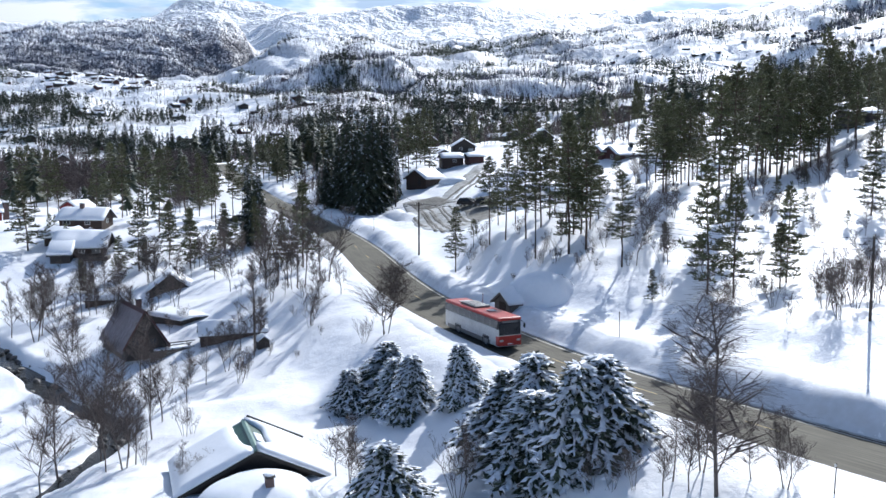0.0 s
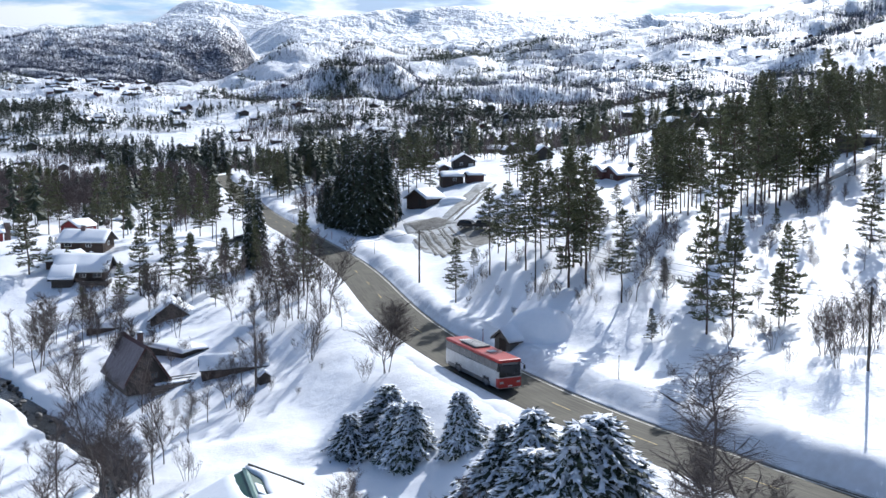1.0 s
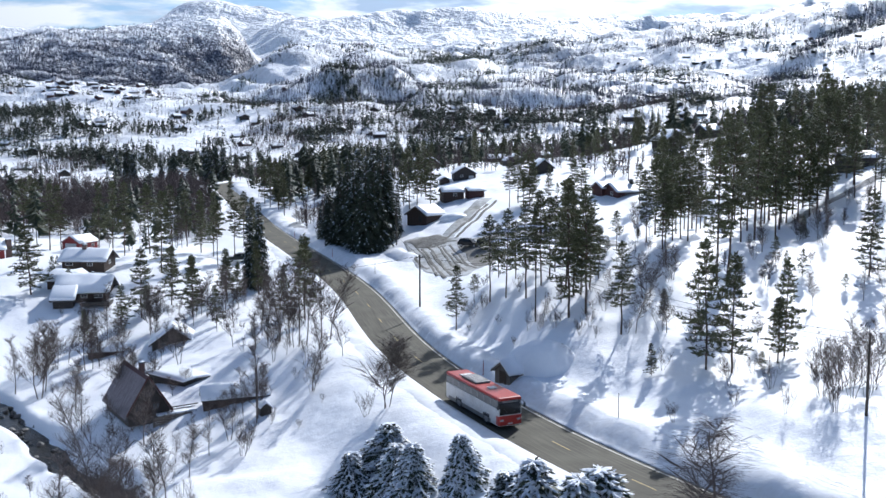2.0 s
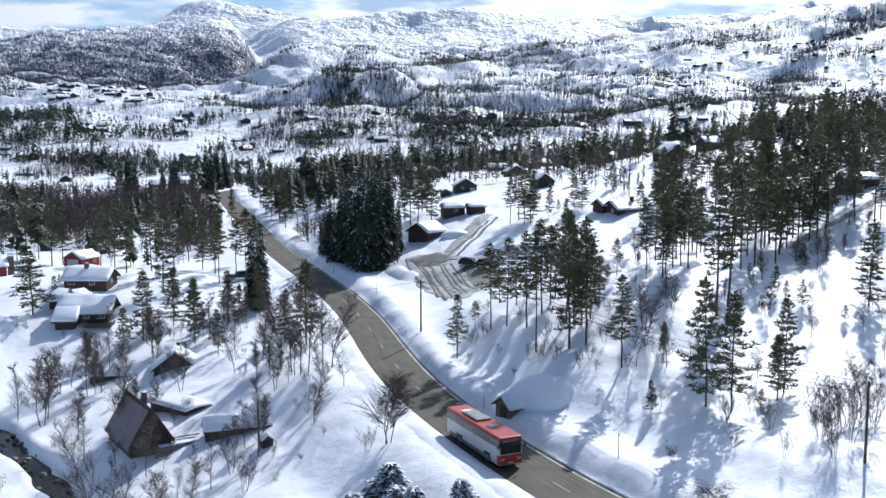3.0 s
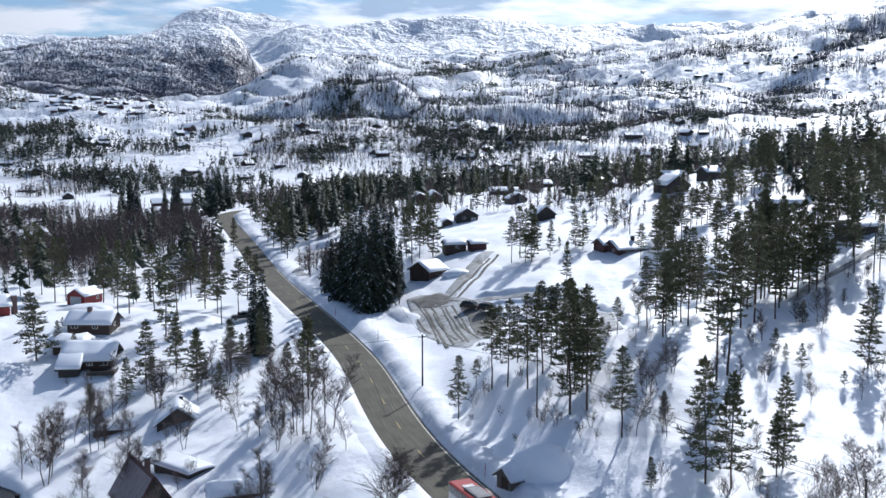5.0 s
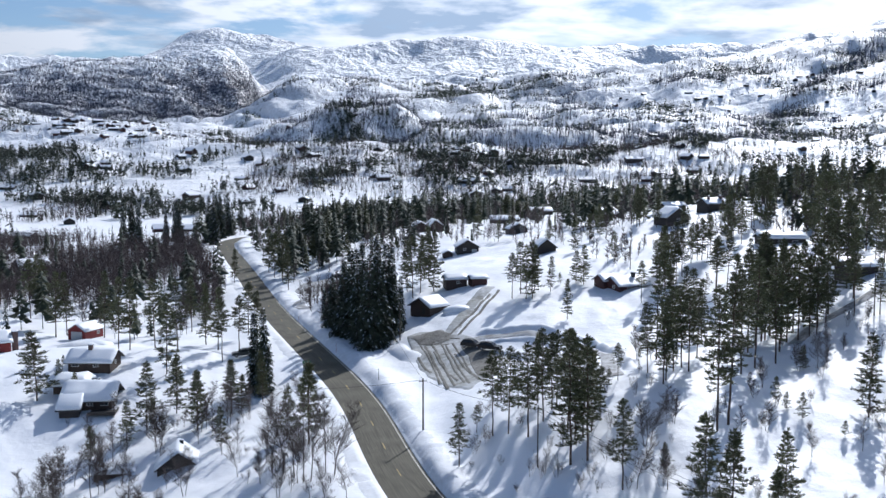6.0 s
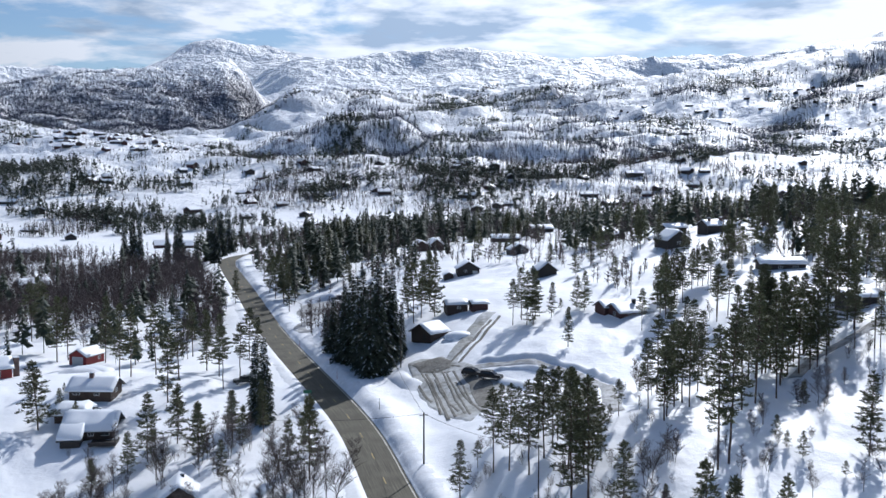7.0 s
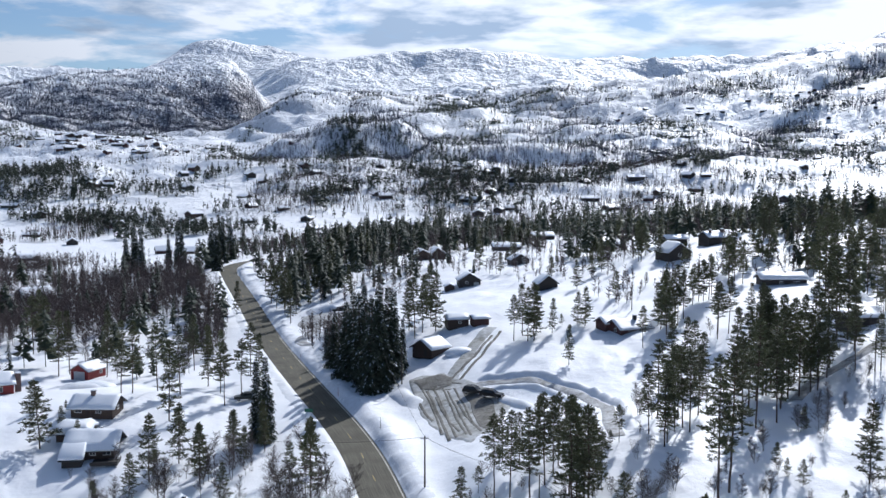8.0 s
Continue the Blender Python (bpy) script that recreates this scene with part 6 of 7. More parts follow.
def on_road(y, off):
    k = int(np.argmin(np.abs(LINE[:, 1] - y)))
    way = LINE[k + 2, :2] - LINE[k - 2, :2]
    x, yy = LINE[k, :2] + SIDE[k] * off
    return x, yy, LINE[k, 2] + 0.01, math.degrees(math.atan2(-way[0], way[1]))


coach(*on_road(96.5, 1.7))


def car(x, y, yaw, mat, label, tall=1.72, z=None):
    """A parked estate or off-road car; it faces local -y."""
    ob = root("car", x, y, gz(x, y) + 0.12 if z is None else z, yaw, label, "car", "parked cars")
    L, W = 4.6, 1.86
    prof = [(-2.3, 0.42), (-2.3, 0.85), (-2.15, 1.0), (-1.05, 1.08), (-0.35, tall - 0.08), (0.2, tall), (1.75, tall - 0.05), (2.15, 1.1), (2.3, 0.95), (2.3, 0.42)]
    bm = bmesh.new()
    rows = []
    for s in (-1, 1):
        rows.append([bm.verts.new((s * (W / 2 if z2 < 1.12 else W / 2 - 0.17), yy, z2)) for yy, z2 in prof])
    n = len(prof)
    bm.faces.new(rows[0])
    bm.faces.new(rows[1][::-1])
    for i in range(n):
        j = (i + 1) % n
        bm.faces.new((rows[0][j], rows[0][i], rows[1][i], rows[1][j]))
    bmesh.ops.recalc_face_normals(bm, faces=bm.faces)
    bmesh.ops.bevel(bm, geom=list(bm.edges), offset=0.05, segments=2, affect="EDGES")
    part("body", bm, mat, ob)
    for s in (-1, 1):
        side = block(s * (W / 2 - 0.075), 0.75, 1.36, 0.03, 2.1, 0.38, 0.01, Matrix.Rotation(-s * 0.24, 4, "Y"))
        part("side_window", side, GLASS, ob)
        part("mirror", block(s * (W / 2 + 0.10), -0.85, 1.12, 0.18, 0.10, 0.14, 0.03), mat, ob)
        part("headlight", block(s * 0.68, -2.30, 0.78, 0.34, 0.05, 0.16, 0.02), LAMPGLASS, ob)
        part("tail_light", block(s * 0.78, 2.29, 0.9, 0.2, 0.05, 0.28, 0.02), BUSRED, ob)
        for yy in (-1.45, 1.45):
            wheel(ob, s * (W / 2 - 0.10), yy, 0.36, 0.36, 0.23)
    part("windscreen", block(0, -0.72, 1.40, W - 0.42, 0.03, 0.72, 0.01, Matrix.Rotation(-0.85, 4, "X")), GLASS, ob)
    part("rear_window", block(0, 1.99, 1.42, W - 0.45, 0.03, 0.5, 0.01, Matrix.Rotation(0.55, 4, "X")), GLASS, ob)
    for end in (-2.31, 2.31):
        part("bumper", block(0, end, 0.52, W - 0.05, 0.12, 0.24, 0.04), ROOFDARK, ob)
    for s in (-1, 1):
        part("roof_rail", rod((s * 0.68, -0.1, tall + 0.05), (s * 0.68, 1.7, tall + 0.02), 0.025, 0.025, 6), ROOFDARK, ob)
    return ob


car(5.2, 190.5, 62, CARBLACK, "black off-road car parked in the slushy car park")
car(8.6, 186.0, 66, CARBLACK, "second black off-road car parked in the slushy car park")
car(-44.2, 203.0, -75, CARDARK, "dark car parked among pines in the snow")
car(-34.5, 297.0, -80, CARDARK, "dark car parked at the lay-by under a snow heap")


# ---- poles, cables and roadside posts ----
def utility_pole(x, y, tall, label="dark tarred wooden utility pole standing in the snow", arm=True, thick=0.15):
    ob = root("utility_pole", x, y, gz(x, y), pick.uniform(-20, 20), label, "utility pole", "utility poles")
    part("pole", rod((0, 0, -0.8), (0, 0, tall), thick, thick * 0.72, 10), POLEWOOD, ob)
    if arm:
        part("cross_arm", block(0, 0.12, tall - 0.45, 1.3, 0.1, 0.12, 0.02), POLEWOOD, ob)
        for s in (-0.55, 0, 0.55):
            part("insulator", rod((s, 0.12, tall - 0.40), (s, 0.12, tall - 0.18), 0.05, 0.03, 8), TRIM, ob, "pale insulator")
    else:
        part("pole_cap", block(0, 0, tall + 0.02, thick * 1.6, thick * 1.6, 0.05, 0.01), METAL, ob)
    return Vector((x, y, gz(x, y) + tall - 0.2))


POLE_R = utility_pole(34.6, 75.8, 6.9, arm=False, thick=0.13)
POLE_M = utility_pole(-3.7, 145.5, 8.2)
POLE_L = utility_pole(-21.9, 108.6, 6.3, arm=False)
POLE_N = utility_pole(-14.9, 206.0, 8.6)
POLE_O = utility_pole(-10.2, 204.2, 8.0, arm=False)
POLE_T = utility_pole(44.5, 229.5, 7.0, arm=False, thick=0.11)
POLE_S = utility_pole(11.6, 118.5, 8.0, arm=False, thick=0.10)
POLE_U = utility_pole(70.5, 155.5, 7.0, arm=False, thick=0.11)
POLE_V = utility_pole(-95.0, 196.0, 7.5, arm=False)


def cable(a, b, sag, shift=0.0):
    pts = []
    for k in range(13):
        t = k / 12
        p = a.lerp(b, t) + Vector((shift, 0, -4 * sag * t * (1 - t)))
        pts.append(p)
    V, F = [], []
    tube(V, F, pts, [0.022] * 13, 4)
    tagged(mesh_object("overhead_cable", V, F, WIRE), "thin black overhead cable sagging between poles", "cable", "overhead cables")


cable(POLE_R, POLE_S, 0.9)
cable(POLE_R - Vector((0, 0, 0.5)), POLE_S - Vector((0, 0, 0.5)), 1.0)
cable(POLE_R - Vector((0, 0, 0.9)), POLE_S - Vector((0, 0, 0.9)), 1.1)
cable(POLE_R, Vector((70.0, 56.0, POLE_R.z + 2)), 0.9)
cable(POLE_M, POLE_N, 0.9)
cable(POLE_M, POLE_S, 0.8)
cable(POLE_M, Vector((-36.4, 164.9, gz(-36.4, 164.9) + 5)), 0.8)
cable(POLE_N, Vector((-52, 300, gz(-52, 300) + 8)), 1.2)


def marker_post(x, y, tall, mat, label):
    ob = root("snow_pole", x, y, gz(x, y), 0, label, "road marker", "snow poles along the road")
    part("stick", rod((0, 0, -0.5), (pick.uniform(-0.08, 0.08), 0, tall), 0.045, 0.03, 8), mat, ob)
    part("reflector", block(0, 0, tall - 0.15, 0.11, 0.11, 0.16, 0.02), TRIM, ob, "pale reflector band")


for px, py, ph, pm in ((16.8, 88.9, 2.4, POLEWOOD), (32.3, 66.5, 2.2, MARKER), (4.6, 109.3, 1.9, MARKER), (-12.9, 176.8, 2.2, POLEWOOD), (22.0, 51.5, 1.8, POLEWOOD),
                       (-24.0, 203.5, 2.0, MARKER), (-38.0, 241.0, 2.0, MARKER)):
    marker_post(px, py, ph, pm, "slim snow pole marking the road's edge")
sign = root("road_sign", -27.2, 181.6, gz(-27.2, 181.6), -12, "small green road sign board on two posts beside the road", "road sign")
part("board", block(0, 0, 3.1, 1.7, 0.06, 0.7, 0.02), SIGNGREEN, sign)
part("post", rod((-0.6, 0.06, -0.5), (-0.6, 0.06, 3.4), 0.04, 0.04), METAL, sign)
part("post", rod((0.6, 0.06, -0.5), (0.6, 0.06, 3.4), 0.04, 0.04), METAL, sign)

# ---- woods and hamlets of the valley ----
def twiggy(V, F, x, y, z, tall, r, twigs, thick):
    """A stem and a fan of thin upright twigs, for leafless woods that stay far off."""
    def blade(p, q, w):
        b = len(V)
        s = (q - p).cross(Vector((r.gauss(0, 1), r.gauss(0, 1), r.gauss(0, 1)))).normalized() * w
        V.extend((p + s, p - s, q))
        F.append((b, b + 1, b + 2))
    foot, tip = Vector((x, y, z - 0.4)), Vector((x + r.gauss(0, 0.5), y + r.gauss(0, 0.5), z + tall))
    blade(foot, tip, thick * 1.1)
    for _ in range(twigs):
        t = r.uniform(0.2, 0.92)
        p = foot.lerp(tip, t)
        a = r.uniform(0, 6.283)
        n = tall * r.uniform(0.12, 0.36) * (1.2 - t * 0.75)
        blade(p, p + Vector((math.cos(a) * n * 0.85, math.sin(a) * n * 0.85, n * r.uniform(0.25, 0.95))), thick)


def ragged(V, F, x, y, z, tall, wide, r, tufts, bare):
    """A thin trunk under a loose crown of needle tufts, for evergreens that stay far off."""
    b = len(V)
    V.extend([(x - 0.14, y, z - 0.5), (x + 0.14, y, z - 0.5), (x, y + 0.1, z + tall)])
    F.append((b, b + 1, b + 2))
    lean_x, lean_y = r.gauss(0, 0.05), r.gauss(0, 0.05)
    for k in range(tufts):
        q = (k + r.random()) / tufts
        zz = tall * (bare + (1 - bare) * q)
        rad = wide * (1 - q) ** 0.7 * math.sqrt(r.random())
        a = r.uniform(0, 6.283)
        c = Vector((x + lean_x * zz + math.cos(a) * rad, y + lean_y * zz + math.sin(a) * rad, z + zz))
        n = (tall * 0.055 + wide * (1.25 - q) * 0.42) * (0.78 if tufts > 10 else 1.0)
        b = len(V)
        for i in range(3):
            V.append(c + Vector((r.gauss(0, 1) * n, r.gauss(0, 1) * n, r.gauss(-0.15, 0.7) * n)))
        F.append((b, b + 1, b + 2))


def wood(name, count, where, keep, maker, mat, label, seed, sizes):
    """Trees scattered over a stretch of the plan, kept where keep(x, y) allows, in one mesh."""
    r = random.Random(seed)
    spots = []
    tries = 0
    while len(spots) < count and tries < count * 40:
        tries += 1
        x, y = where(r)
        if keep(x, y, r):
            spots.append((x, y))
    xs, ys = np.array([s[0] for s in spots]), np.array([s[1] for s in spots])
    zs = height(xs, ys)
    V, F = [], []
    for x, y, z in zip(xs, ys, zs):
        maker(V, F, float(x), float(y), float(z), sizes[0] + (sizes[1] - sizes[0]) * r.random() ** 1.5, r)
    ob = mesh_object(name, V, F, mat)
    return tagged(ob, label, "trees", kind="stuff")


def spot_noise(x, y, size, seed):
    """The same noise as rough(), for one spot."""
    total, gain = 0.0, 1.0
    for k in range(3):
        u, v = x / size * 2 ** k + 17.3 * k, y / size * 2 ** k - 9.1 * k
        i, j = math.floor(u), math.floor(v)
        u, v = u - i, v - j
        u, v = u * u * (3 - 2 * u), v * v * (3 - 2 * v)
        c = []
        for a, b in ((i, j), (i + 1, j), (i, j + 1), (i + 1, j + 1)):
            h = (a * 374761393 + b * 668265263 + (seed + k) * 974711) & 0x7FFFFFFF
            h = ((h ^ (h >> 13)) * 1274126177) & 0x7FFFFFFF
            c.append(((h ^ (h >> 16)) & 0xFFFF) / 32767.5 - 1)
        total += gain * ((c[0] * (1 - u) + c[1] * u) * (1 - v) + (c[2] * (1 - u) + c[3] * u) * v)
        gain *= 0.5
    return total


def off_road(x, y, gap):
    return np.min((LINE[:, 0] - x) ** 2 + (LINE[:, 1] - y) ** 2) > gap * gap


def polar(r, near, far, left, right):
    """A spot between two distances and two bearings (degrees, right positive)."""
    d = math.sqrt(r.uniform(near * near, far * far))
    a = radians(r.uniform(left, right))
    return d * math.sin(a), d * math.cos(a)


CLEAR = [(6, 300, 16), (25, 336, 13), (28, 268, 14), (67, 284, 14), (38, 214, 12), (-10, 385, 14), (84, 305, 14), (24, 402, 12), (58, 350, 12), (-161, 365, 13), (82, 234, 15), (78, 220, 11), (74, 206, 9), (-38, 290, 14), (-87, 220, 12), (-30, 450, 12)]


def free(x, y):
    return all((x - a) ** 2 + (y - b) ** 2 > c * c for a, b, c in CLEAR)


def conifer(V, F, x, y, z, h, r):
    """A stem with many drooping sprays, for trees a few hundred metres off."""
    foot = Vector((x, y, z - 0.4))
    b = len(V)
    V.extend([foot + Vector((-0.13, 0, 0)), foot + Vector((0.13, 0, 0)), foot + Vector((0, 0.15, 0)), Vector((x, y, z + h))])
    F.extend([(b, b + 1, b + 3), (b + 1, b + 2, b + 3), (b + 2, b, b + 3)])
    pine = r.random() < 0.6
    low, wide = (r.uniform(0.12, 0.35), h * r.uniform(0.18, 0.30)) if pine else (0.04, h * r.uniform(0.13, 0.18))
    for k in range(44):
        q = (k + r.random()) / 44
        n = wide * (1 - q) ** (0.6 if pine else 0.9) * r.uniform(0.5, 1.25) + 0.22
        a = 2.4 * k + r.uniform(-0.5, 0.5)
        c, s2 = math.cos(a), math.sin(a)
        zz = z + h * (low + (1 - low) * q)
        w = 0.20 + n * 0.27
        tip = r.uniform(-0.4, 0.15) * n
        b = len(V)
        V.extend([(x, y, zz + w * 0.7), (x + c * n * 0.6 - s2 * w, y + s2 * n * 0.6 + c * w, zz + tip * 0.3 + 0.1), (x + c * n, y + s2 * n, zz + tip),
                  (x + c * n * 0.5 + s2 * w, y + s2 * n * 0.5 - c * w, zz + tip * 0.3 - w * 0.9)])
        F.extend([(b, b + 1, b + 2), (b, b + 2, b + 3)])


def valley_pine(V, F, x, y, z, h, r):
    ragged(V, F, x, y, z, h, h * r.uniform(0.11, 0.22), r, 28, r.uniform(0.08, 0.4))


def distant_pine(V, F, x, y, z, h, r):
    ragged(V, F, x, y, z, h, h * r.uniform(0.11, 0.22), r, 7, r.uniform(0.1, 0.35))


def birch(V, F, x, y, z, h, r):
    twiggy(V, F, x, y, z, h, r, 60, 0.066)


def valley_birch(V, F, x, y, z, h, r):
    twiggy(V, F, x, y, z, h, r, 15, 0.13)


def distant_birch(V, F, x, y, z, h, r):
    twiggy(V, F, x, y, z, h, r, 8, 0.26)


GRID_AWAY, GRID_TURN = np.linspace(850, 3300, 500), np.radians(np.linspace(-32, 32, 260))
GRID = land(GRID_AWAY[:, None] * np.sin(GRID_TURN), GRID_AWAY[:, None] * np.cos(GRID_TURN))


def altitude(x, y):
    """The height of the far land, read from a coarse grid."""
    i = (math.hypot(x, y) - 850) / (3300 - 850) * 499
    j = (math.atan2(x, y) - GRID_TURN[0]) / (GRID_TURN[-1] - GRID_TURN[0]) * 259
    return GRID[min(499, max(0, int(i + 0.5))), min(259, max(0, int(j + 0.5)))]


MEADOWS = [(-205, 545, 70), (-262, 560, 60), (-150, 600, 55), (-60, 690, 45), (330, 740, 70)]


def clump(size, seed, level, soft=0.3, top=None):
    """Keeps spots where broad noise is high, with ragged edges, up to a tree line."""
    return lambda x, y, r: all((x - a) ** 2 + (y - b) ** 2 > c * c for a, b, c in MEADOWS) and spot_noise(x, y, size, seed) > level + soft * (r.random() - 0.5) and (top is None or altitude(x, y) < top + 50 * r.random())


# the dark belt of pines behind the cabins
wood("pine_wood", 800, lambda r: polar(r, 305, 640, -10, 33), lambda x, y, r: free(x, y) and off_road(x, y, 9) and spot_noise(x, y, 26, 4) > max(0.12, 0.3 - (math.hypot(x, y) - 315) / 110) + 0.3 * (r.random() - 0.5), conifer, SPRUCE,
     "dense belt of dark pines behind the cabins", 3, (4, 17))
wood("pine_wood", 800, lambda r: polar(r, 305, 640, -10, 33), lambda x, y, r: free(x, y) and off_road(x, y, 9) and spot_noise(x, y, 26, 4) > max(0.12, 0.3 - (math.hypot(x, y) - 315) / 110) + 0.3 * (r.random() - 0.5), conifer, NEEDLES,
     "dense belt of olive-green pines behind the cabins", 33, (3, 15))
wood("pine_wood", 95, lambda r: polar(r, 205, 380, 12, 33), lambda x, y, r: free(x, y) and x > 84 + 0.03 * y and spot_noise(x, y, 24, 6) > -0.3, conifer, SPRUCE,
     "pines on the slope around the long cabin", 13, (4, 11))
wood("pine_wood", 55, lambda r: polar(r, 200, 380, 12, 33), lambda x, y, r: free(x, y) and x > 80 + 0.03 * y and spot_noise(x, y, 24, 6) > -0.5, conifer, NEEDLES,
     "olive-green pines on the slope around the long cabin", 53, (4, 11))
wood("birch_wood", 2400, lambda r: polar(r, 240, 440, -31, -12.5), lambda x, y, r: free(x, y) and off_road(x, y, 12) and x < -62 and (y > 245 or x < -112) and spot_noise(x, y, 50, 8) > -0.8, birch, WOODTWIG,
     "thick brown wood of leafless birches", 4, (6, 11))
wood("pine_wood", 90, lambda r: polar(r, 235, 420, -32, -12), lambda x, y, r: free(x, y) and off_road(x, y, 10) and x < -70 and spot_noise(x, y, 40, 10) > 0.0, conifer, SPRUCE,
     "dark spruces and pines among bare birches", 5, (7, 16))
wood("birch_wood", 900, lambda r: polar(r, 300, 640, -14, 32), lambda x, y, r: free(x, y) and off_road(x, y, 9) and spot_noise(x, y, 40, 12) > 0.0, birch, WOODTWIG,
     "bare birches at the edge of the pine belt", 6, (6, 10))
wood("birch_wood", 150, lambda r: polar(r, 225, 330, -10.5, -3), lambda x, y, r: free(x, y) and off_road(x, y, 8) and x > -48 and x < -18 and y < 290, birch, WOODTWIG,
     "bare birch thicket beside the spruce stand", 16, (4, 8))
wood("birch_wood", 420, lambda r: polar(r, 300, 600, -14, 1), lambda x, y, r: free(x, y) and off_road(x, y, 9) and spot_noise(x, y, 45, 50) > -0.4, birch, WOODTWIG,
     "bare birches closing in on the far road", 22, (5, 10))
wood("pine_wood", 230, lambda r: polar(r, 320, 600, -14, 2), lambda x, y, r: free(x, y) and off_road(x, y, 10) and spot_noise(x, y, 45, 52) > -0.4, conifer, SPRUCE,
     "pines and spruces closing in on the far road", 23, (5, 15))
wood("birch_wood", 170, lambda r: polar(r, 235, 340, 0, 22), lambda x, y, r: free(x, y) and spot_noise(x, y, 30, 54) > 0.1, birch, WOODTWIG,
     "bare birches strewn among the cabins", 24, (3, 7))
# valley floor
wood("valley_trees", 2300, lambda r: polar(r, 560, 960, -31, 31), clump(60, 120, 0.5, 0.2), valley_pine, SPRUCE,
     "clumps of dark pines over the valley floor", 7, (4, 13))
wood("valley_trees", 1100, lambda r: polar(r, 520, 1080, -31, 0), clump(40, 121, 0.55, 0.2), valley_pine, SPRUCE,
     "dark pine clumps between the valley cabins", 34, (4, 12))
wood("valley_trees", 900, lambda r: polar(r, 480, 1000, -31, 31), clump(200, 21, -0.6), valley_pine, SPRUCE,
     "single dark pines over the valley floor", 14, (3, 9))
wood("valley_trees", 5200, lambda r: polar(r, 480, 1000, -31, 31), clump(70, 22, 0.34, 0.3), valley_birch, WOODTWIG,
     "thickets of leafless birches over the valley floor", 8, (4, 9))
wood("valley_trees", 1500, lambda r: polar(r, 480, 720, -31, -8), clump(120, 40, 0.0, 0.4), valley_birch, WOODTWIG,
     "thickets of leafless birches along the valley floor", 19, (5, 9))
wood("hill_trees", 2000, lambda r: (r.uniform(-240, -20), r.uniform(1030, 1130)), clump(40, 24, -0.9), valley_birch, HAZETWIG,
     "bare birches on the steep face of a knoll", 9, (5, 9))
wood("hill_trees", 800, lambda r: (r.uniform(-70, 60), r.uniform(985, 1110)), clump(40, 24, -0.7), valley_birch, HAZETWIG,
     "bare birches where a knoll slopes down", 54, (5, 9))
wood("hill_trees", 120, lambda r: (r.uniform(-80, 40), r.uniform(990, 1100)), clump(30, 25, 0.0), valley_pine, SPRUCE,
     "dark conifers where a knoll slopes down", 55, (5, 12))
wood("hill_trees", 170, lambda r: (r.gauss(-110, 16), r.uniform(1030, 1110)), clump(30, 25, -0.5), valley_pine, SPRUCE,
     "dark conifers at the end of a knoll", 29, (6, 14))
wood("hill_trees", 1500, lambda r: (r.uniform(20, 360), r.gauss(1005, 20)), clump(60, 23, -0.5), valley_birch, HAZETWIG,
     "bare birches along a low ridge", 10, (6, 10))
wood("hill_trees", 60, lambda r: (r.uniform(90, 330), r.gauss(1010, 22)), clump(60, 23, -0.3), valley_pine, SPRUCE,
     "dark conifers along a low ridge", 30, (6, 12))
wood("valley_trees", 1900, lambda r: polar(r, 950, 1350, -31, -2), clump(80, 42, 0.0, 0.5), valley_birch, WOODTWIG,
     "birch scrub around the hamlet shelf", 20, (4, 8))
wood("valley_trees", 4200, lambda r: polar(r, 580, 980, -7, 27), clump(60, 70, -0.1, 0.5), valley_birch, WOODTWIG,
     "broad birch woods beyond the pine belt", 36, (5, 10))
wood("valley_trees", 350, lambda r: polar(r, 560, 900, -7, 27), clump(45, 72, 0.25, 0.3), valley_pine, SPRUCE,
     "dark pines between the birches beyond the belt", 37, (6, 14))
# far slopes
wood("fell_trees", 4600, lambda r: polar(r, 900, 1900, -29, 29), clump(75, 26, 0.6, 0.2, 150), distant_pine, SPRUCE,
     "clumps of dark trees over the far slopes", 11, (4, 12))
wood("fell_trees", 1500, lambda r: polar(r, 900, 2000, -4, 29), clump(260, 36, -0.4, 0.3, 150), distant_pine, SPRUCE,
     "single dark trees on the sunny slope", 17, (3, 9))
wood("fell_trees", 7000, lambda r: polar(r, 1000, 1900, -6, 29), clump(90, 38, 0.35, 0.4, 150), distant_birch, HAZETWIG,
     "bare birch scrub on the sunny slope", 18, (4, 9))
wood("fell_trees", 4000, lambda r: polar(r, 1300, 2000, -29, -4), clump(200, 28, 0.0, 0.5), distant_birch, HAZETWIG,
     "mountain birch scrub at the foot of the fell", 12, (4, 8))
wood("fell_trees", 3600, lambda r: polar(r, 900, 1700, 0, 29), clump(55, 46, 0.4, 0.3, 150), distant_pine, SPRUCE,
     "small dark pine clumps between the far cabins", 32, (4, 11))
wood("fell_trees", 1500, lambda r: ((lambda s: (345 + 380 * s + r.gauss(0, 8), 1150 + 380 * s + r.gauss(0, 14)))(r.random())), clump(60, 44, -0.6), distant_birch, HAZETWIG,
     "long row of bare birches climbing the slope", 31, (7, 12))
wood("mountain_birches", 38000, lambda r: polar(r, 1850, 2650, -29, -9.5), lambda x, y, r: spot_noise(x, y, 200, 60) > -0.85 + 0.9 * r.random() and altitude(x, y) < 165 + 130 * r.random(), distant_birch, HAZETWIG,
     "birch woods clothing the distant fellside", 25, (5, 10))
wood("mountain_birches", 3500, lambda r: polar(r, 1700, 3200, -10, 29), clump(200, 62, 0.2, 0.5, 190), distant_birch, HAZETWIG,
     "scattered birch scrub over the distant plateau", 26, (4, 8))
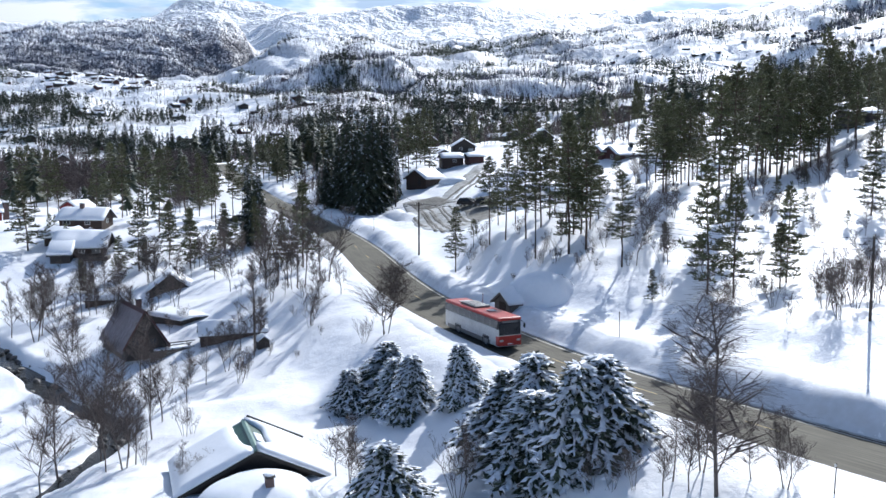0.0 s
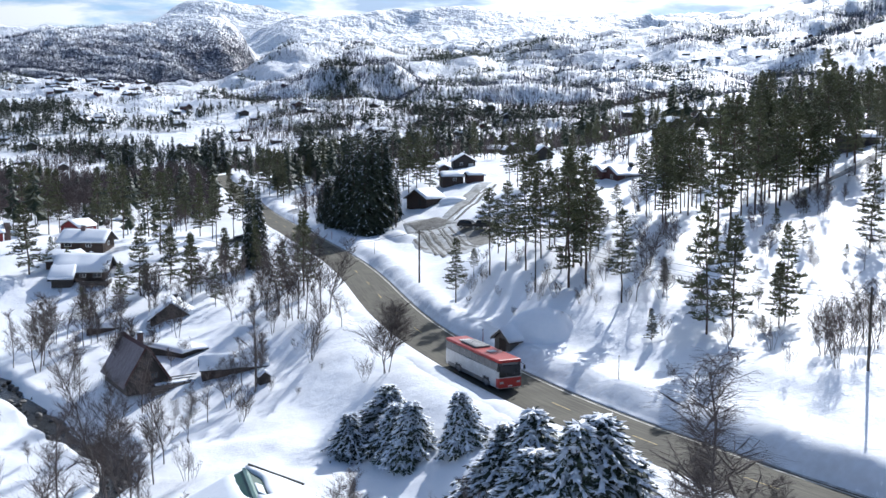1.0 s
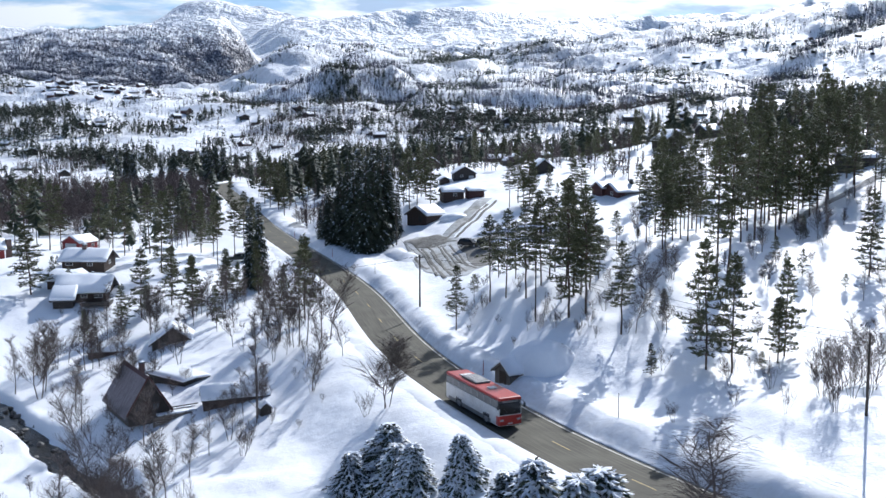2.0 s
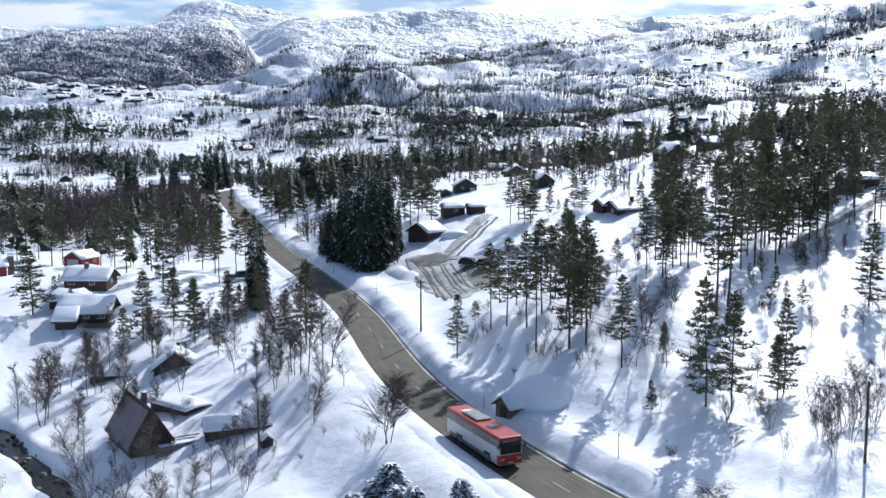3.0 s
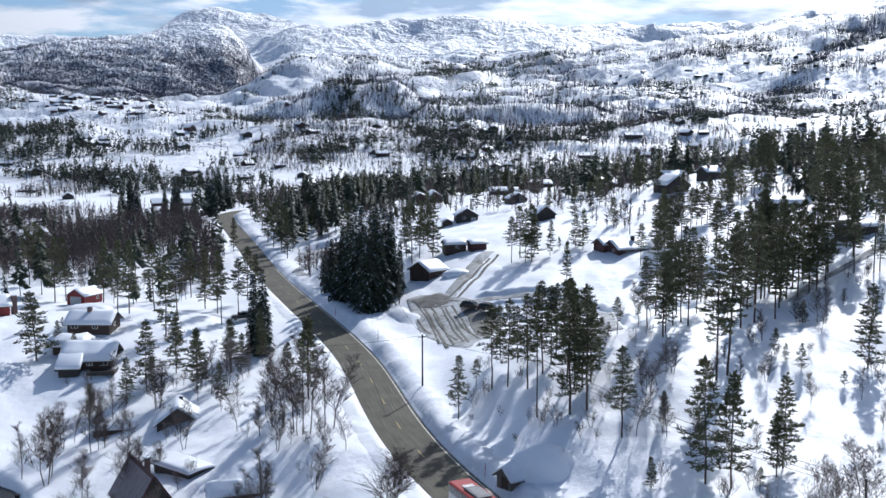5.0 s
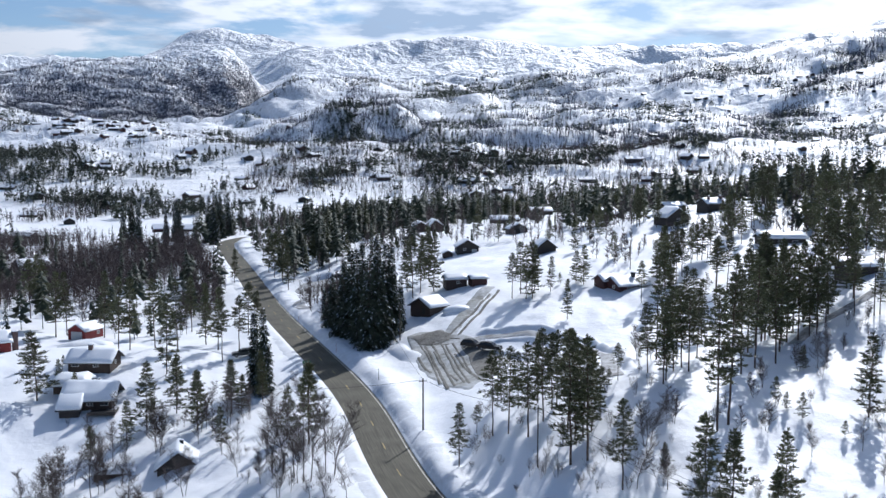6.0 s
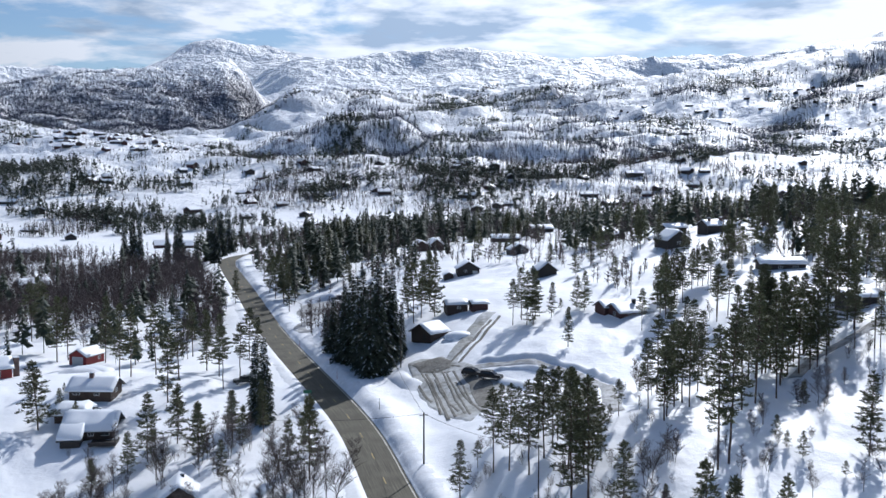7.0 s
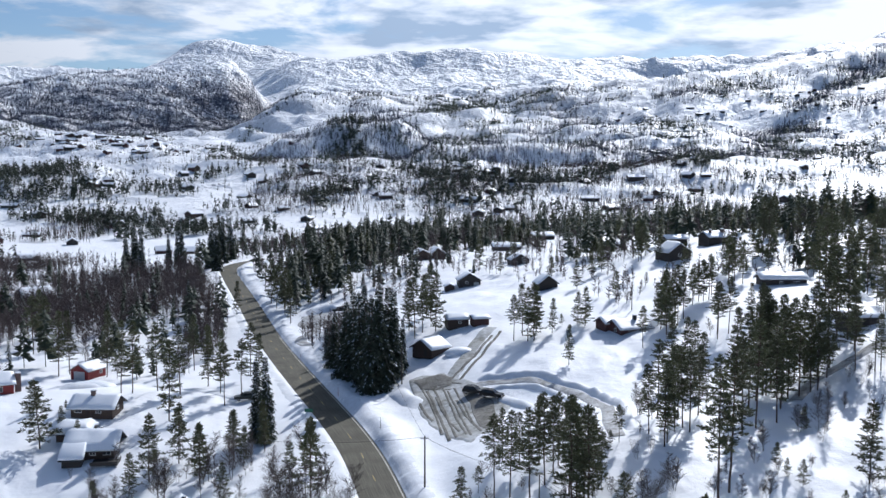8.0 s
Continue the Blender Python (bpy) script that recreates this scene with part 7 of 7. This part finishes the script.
wood("ridge_trees", 900, lambda r: (lambda s, w: ((1650 + 1250 * s) * math.sin(radians(-9 + 14 * s)) + w, (1650 + 1250 * s) * math.cos(radians(-9 + 14 * s)) + 3 * w))(r.random(), r.gauss(0, 14)), clump(150, 66, -0.7), distant_pine, SPRUCE,
     "dark line of trees along a far ridge", 35, (6, 14))
wood("mountain_pines", 2200, lambda r: polar(r, 1500, 2500, -10, 29), clump(160, 64, 0.5, 0.4, 170), distant_pine, SPRUCE,
     "dark pine clumps over the distant slopes", 27, (5, 11))


def far_cabin(mat, label, w, l, wall, rise):
    ob = new("distant_cabin")
    tagged(ob, label, "cabin", "cabins across the valley")
    part("wall", gable_walls(w, l, wall, rise), mat, ob)
    part("roof", roof_shell(w, l, wall, rise, 0.5, 0.12, 0.02), ROOFDARK, ob)
    part("roof_snow", roof_shell(w, l, wall, rise, 0.45, 0.45, 0.15), ROOFSNOW, ob)
    return ob


FAR = [far_cabin(BLACKWOOD, "small black cabin under snow across the valley", 6, 8, 2.4, 1.8), far_cabin(BROWNWOOD, "small brown cabin under snow across the valley", 7, 10, 2.4, 1.7),
       far_cabin(MAROON, "small dark red cabin under snow across the valley", 6, 8, 2.6, 1.9), far_cabin(BLACKWOOD, "long dark cabin under snow across the valley", 7, 13, 2.4, 1.6)]
put = set()
hamlet = random.Random(21)


def hamlets(count, where, scale=0.7):
    spots = [where(hamlet) for _ in range(count)]
    zs = height(np.array([s[0] for s in spots]), np.array([s[1] for s in spots]))
    for (x, y), z in zip(spots, zs):
        t = hamlet.choice(FAR)
        m = pose(x, y, float(z) - 0.8, 0, 0, hamlet.uniform(-90, 90)) @ Matrix.Scale(scale * hamlet.uniform(0.85, 1.2), 4)
        if id(t) in put:
            copy_thing(t, m @ Matrix.Diagonal((*(1 / k for k in t.scale), 1)))
        else:
            put.add(id(t))
            t.matrix_basis = m


hamlets(48, lambda r: polar(r, 560, 960, -27, 4), 1.0)
hamlets(90, lambda r: (r.gauss(-410, 105), r.gauss(1130, 45)), 0.85)
hamlets(120, lambda r: polar(r, 900, 1500, 9, 27))
hamlets(26, lambda r: polar(r, 720, 960, 1, 20), 1.0)
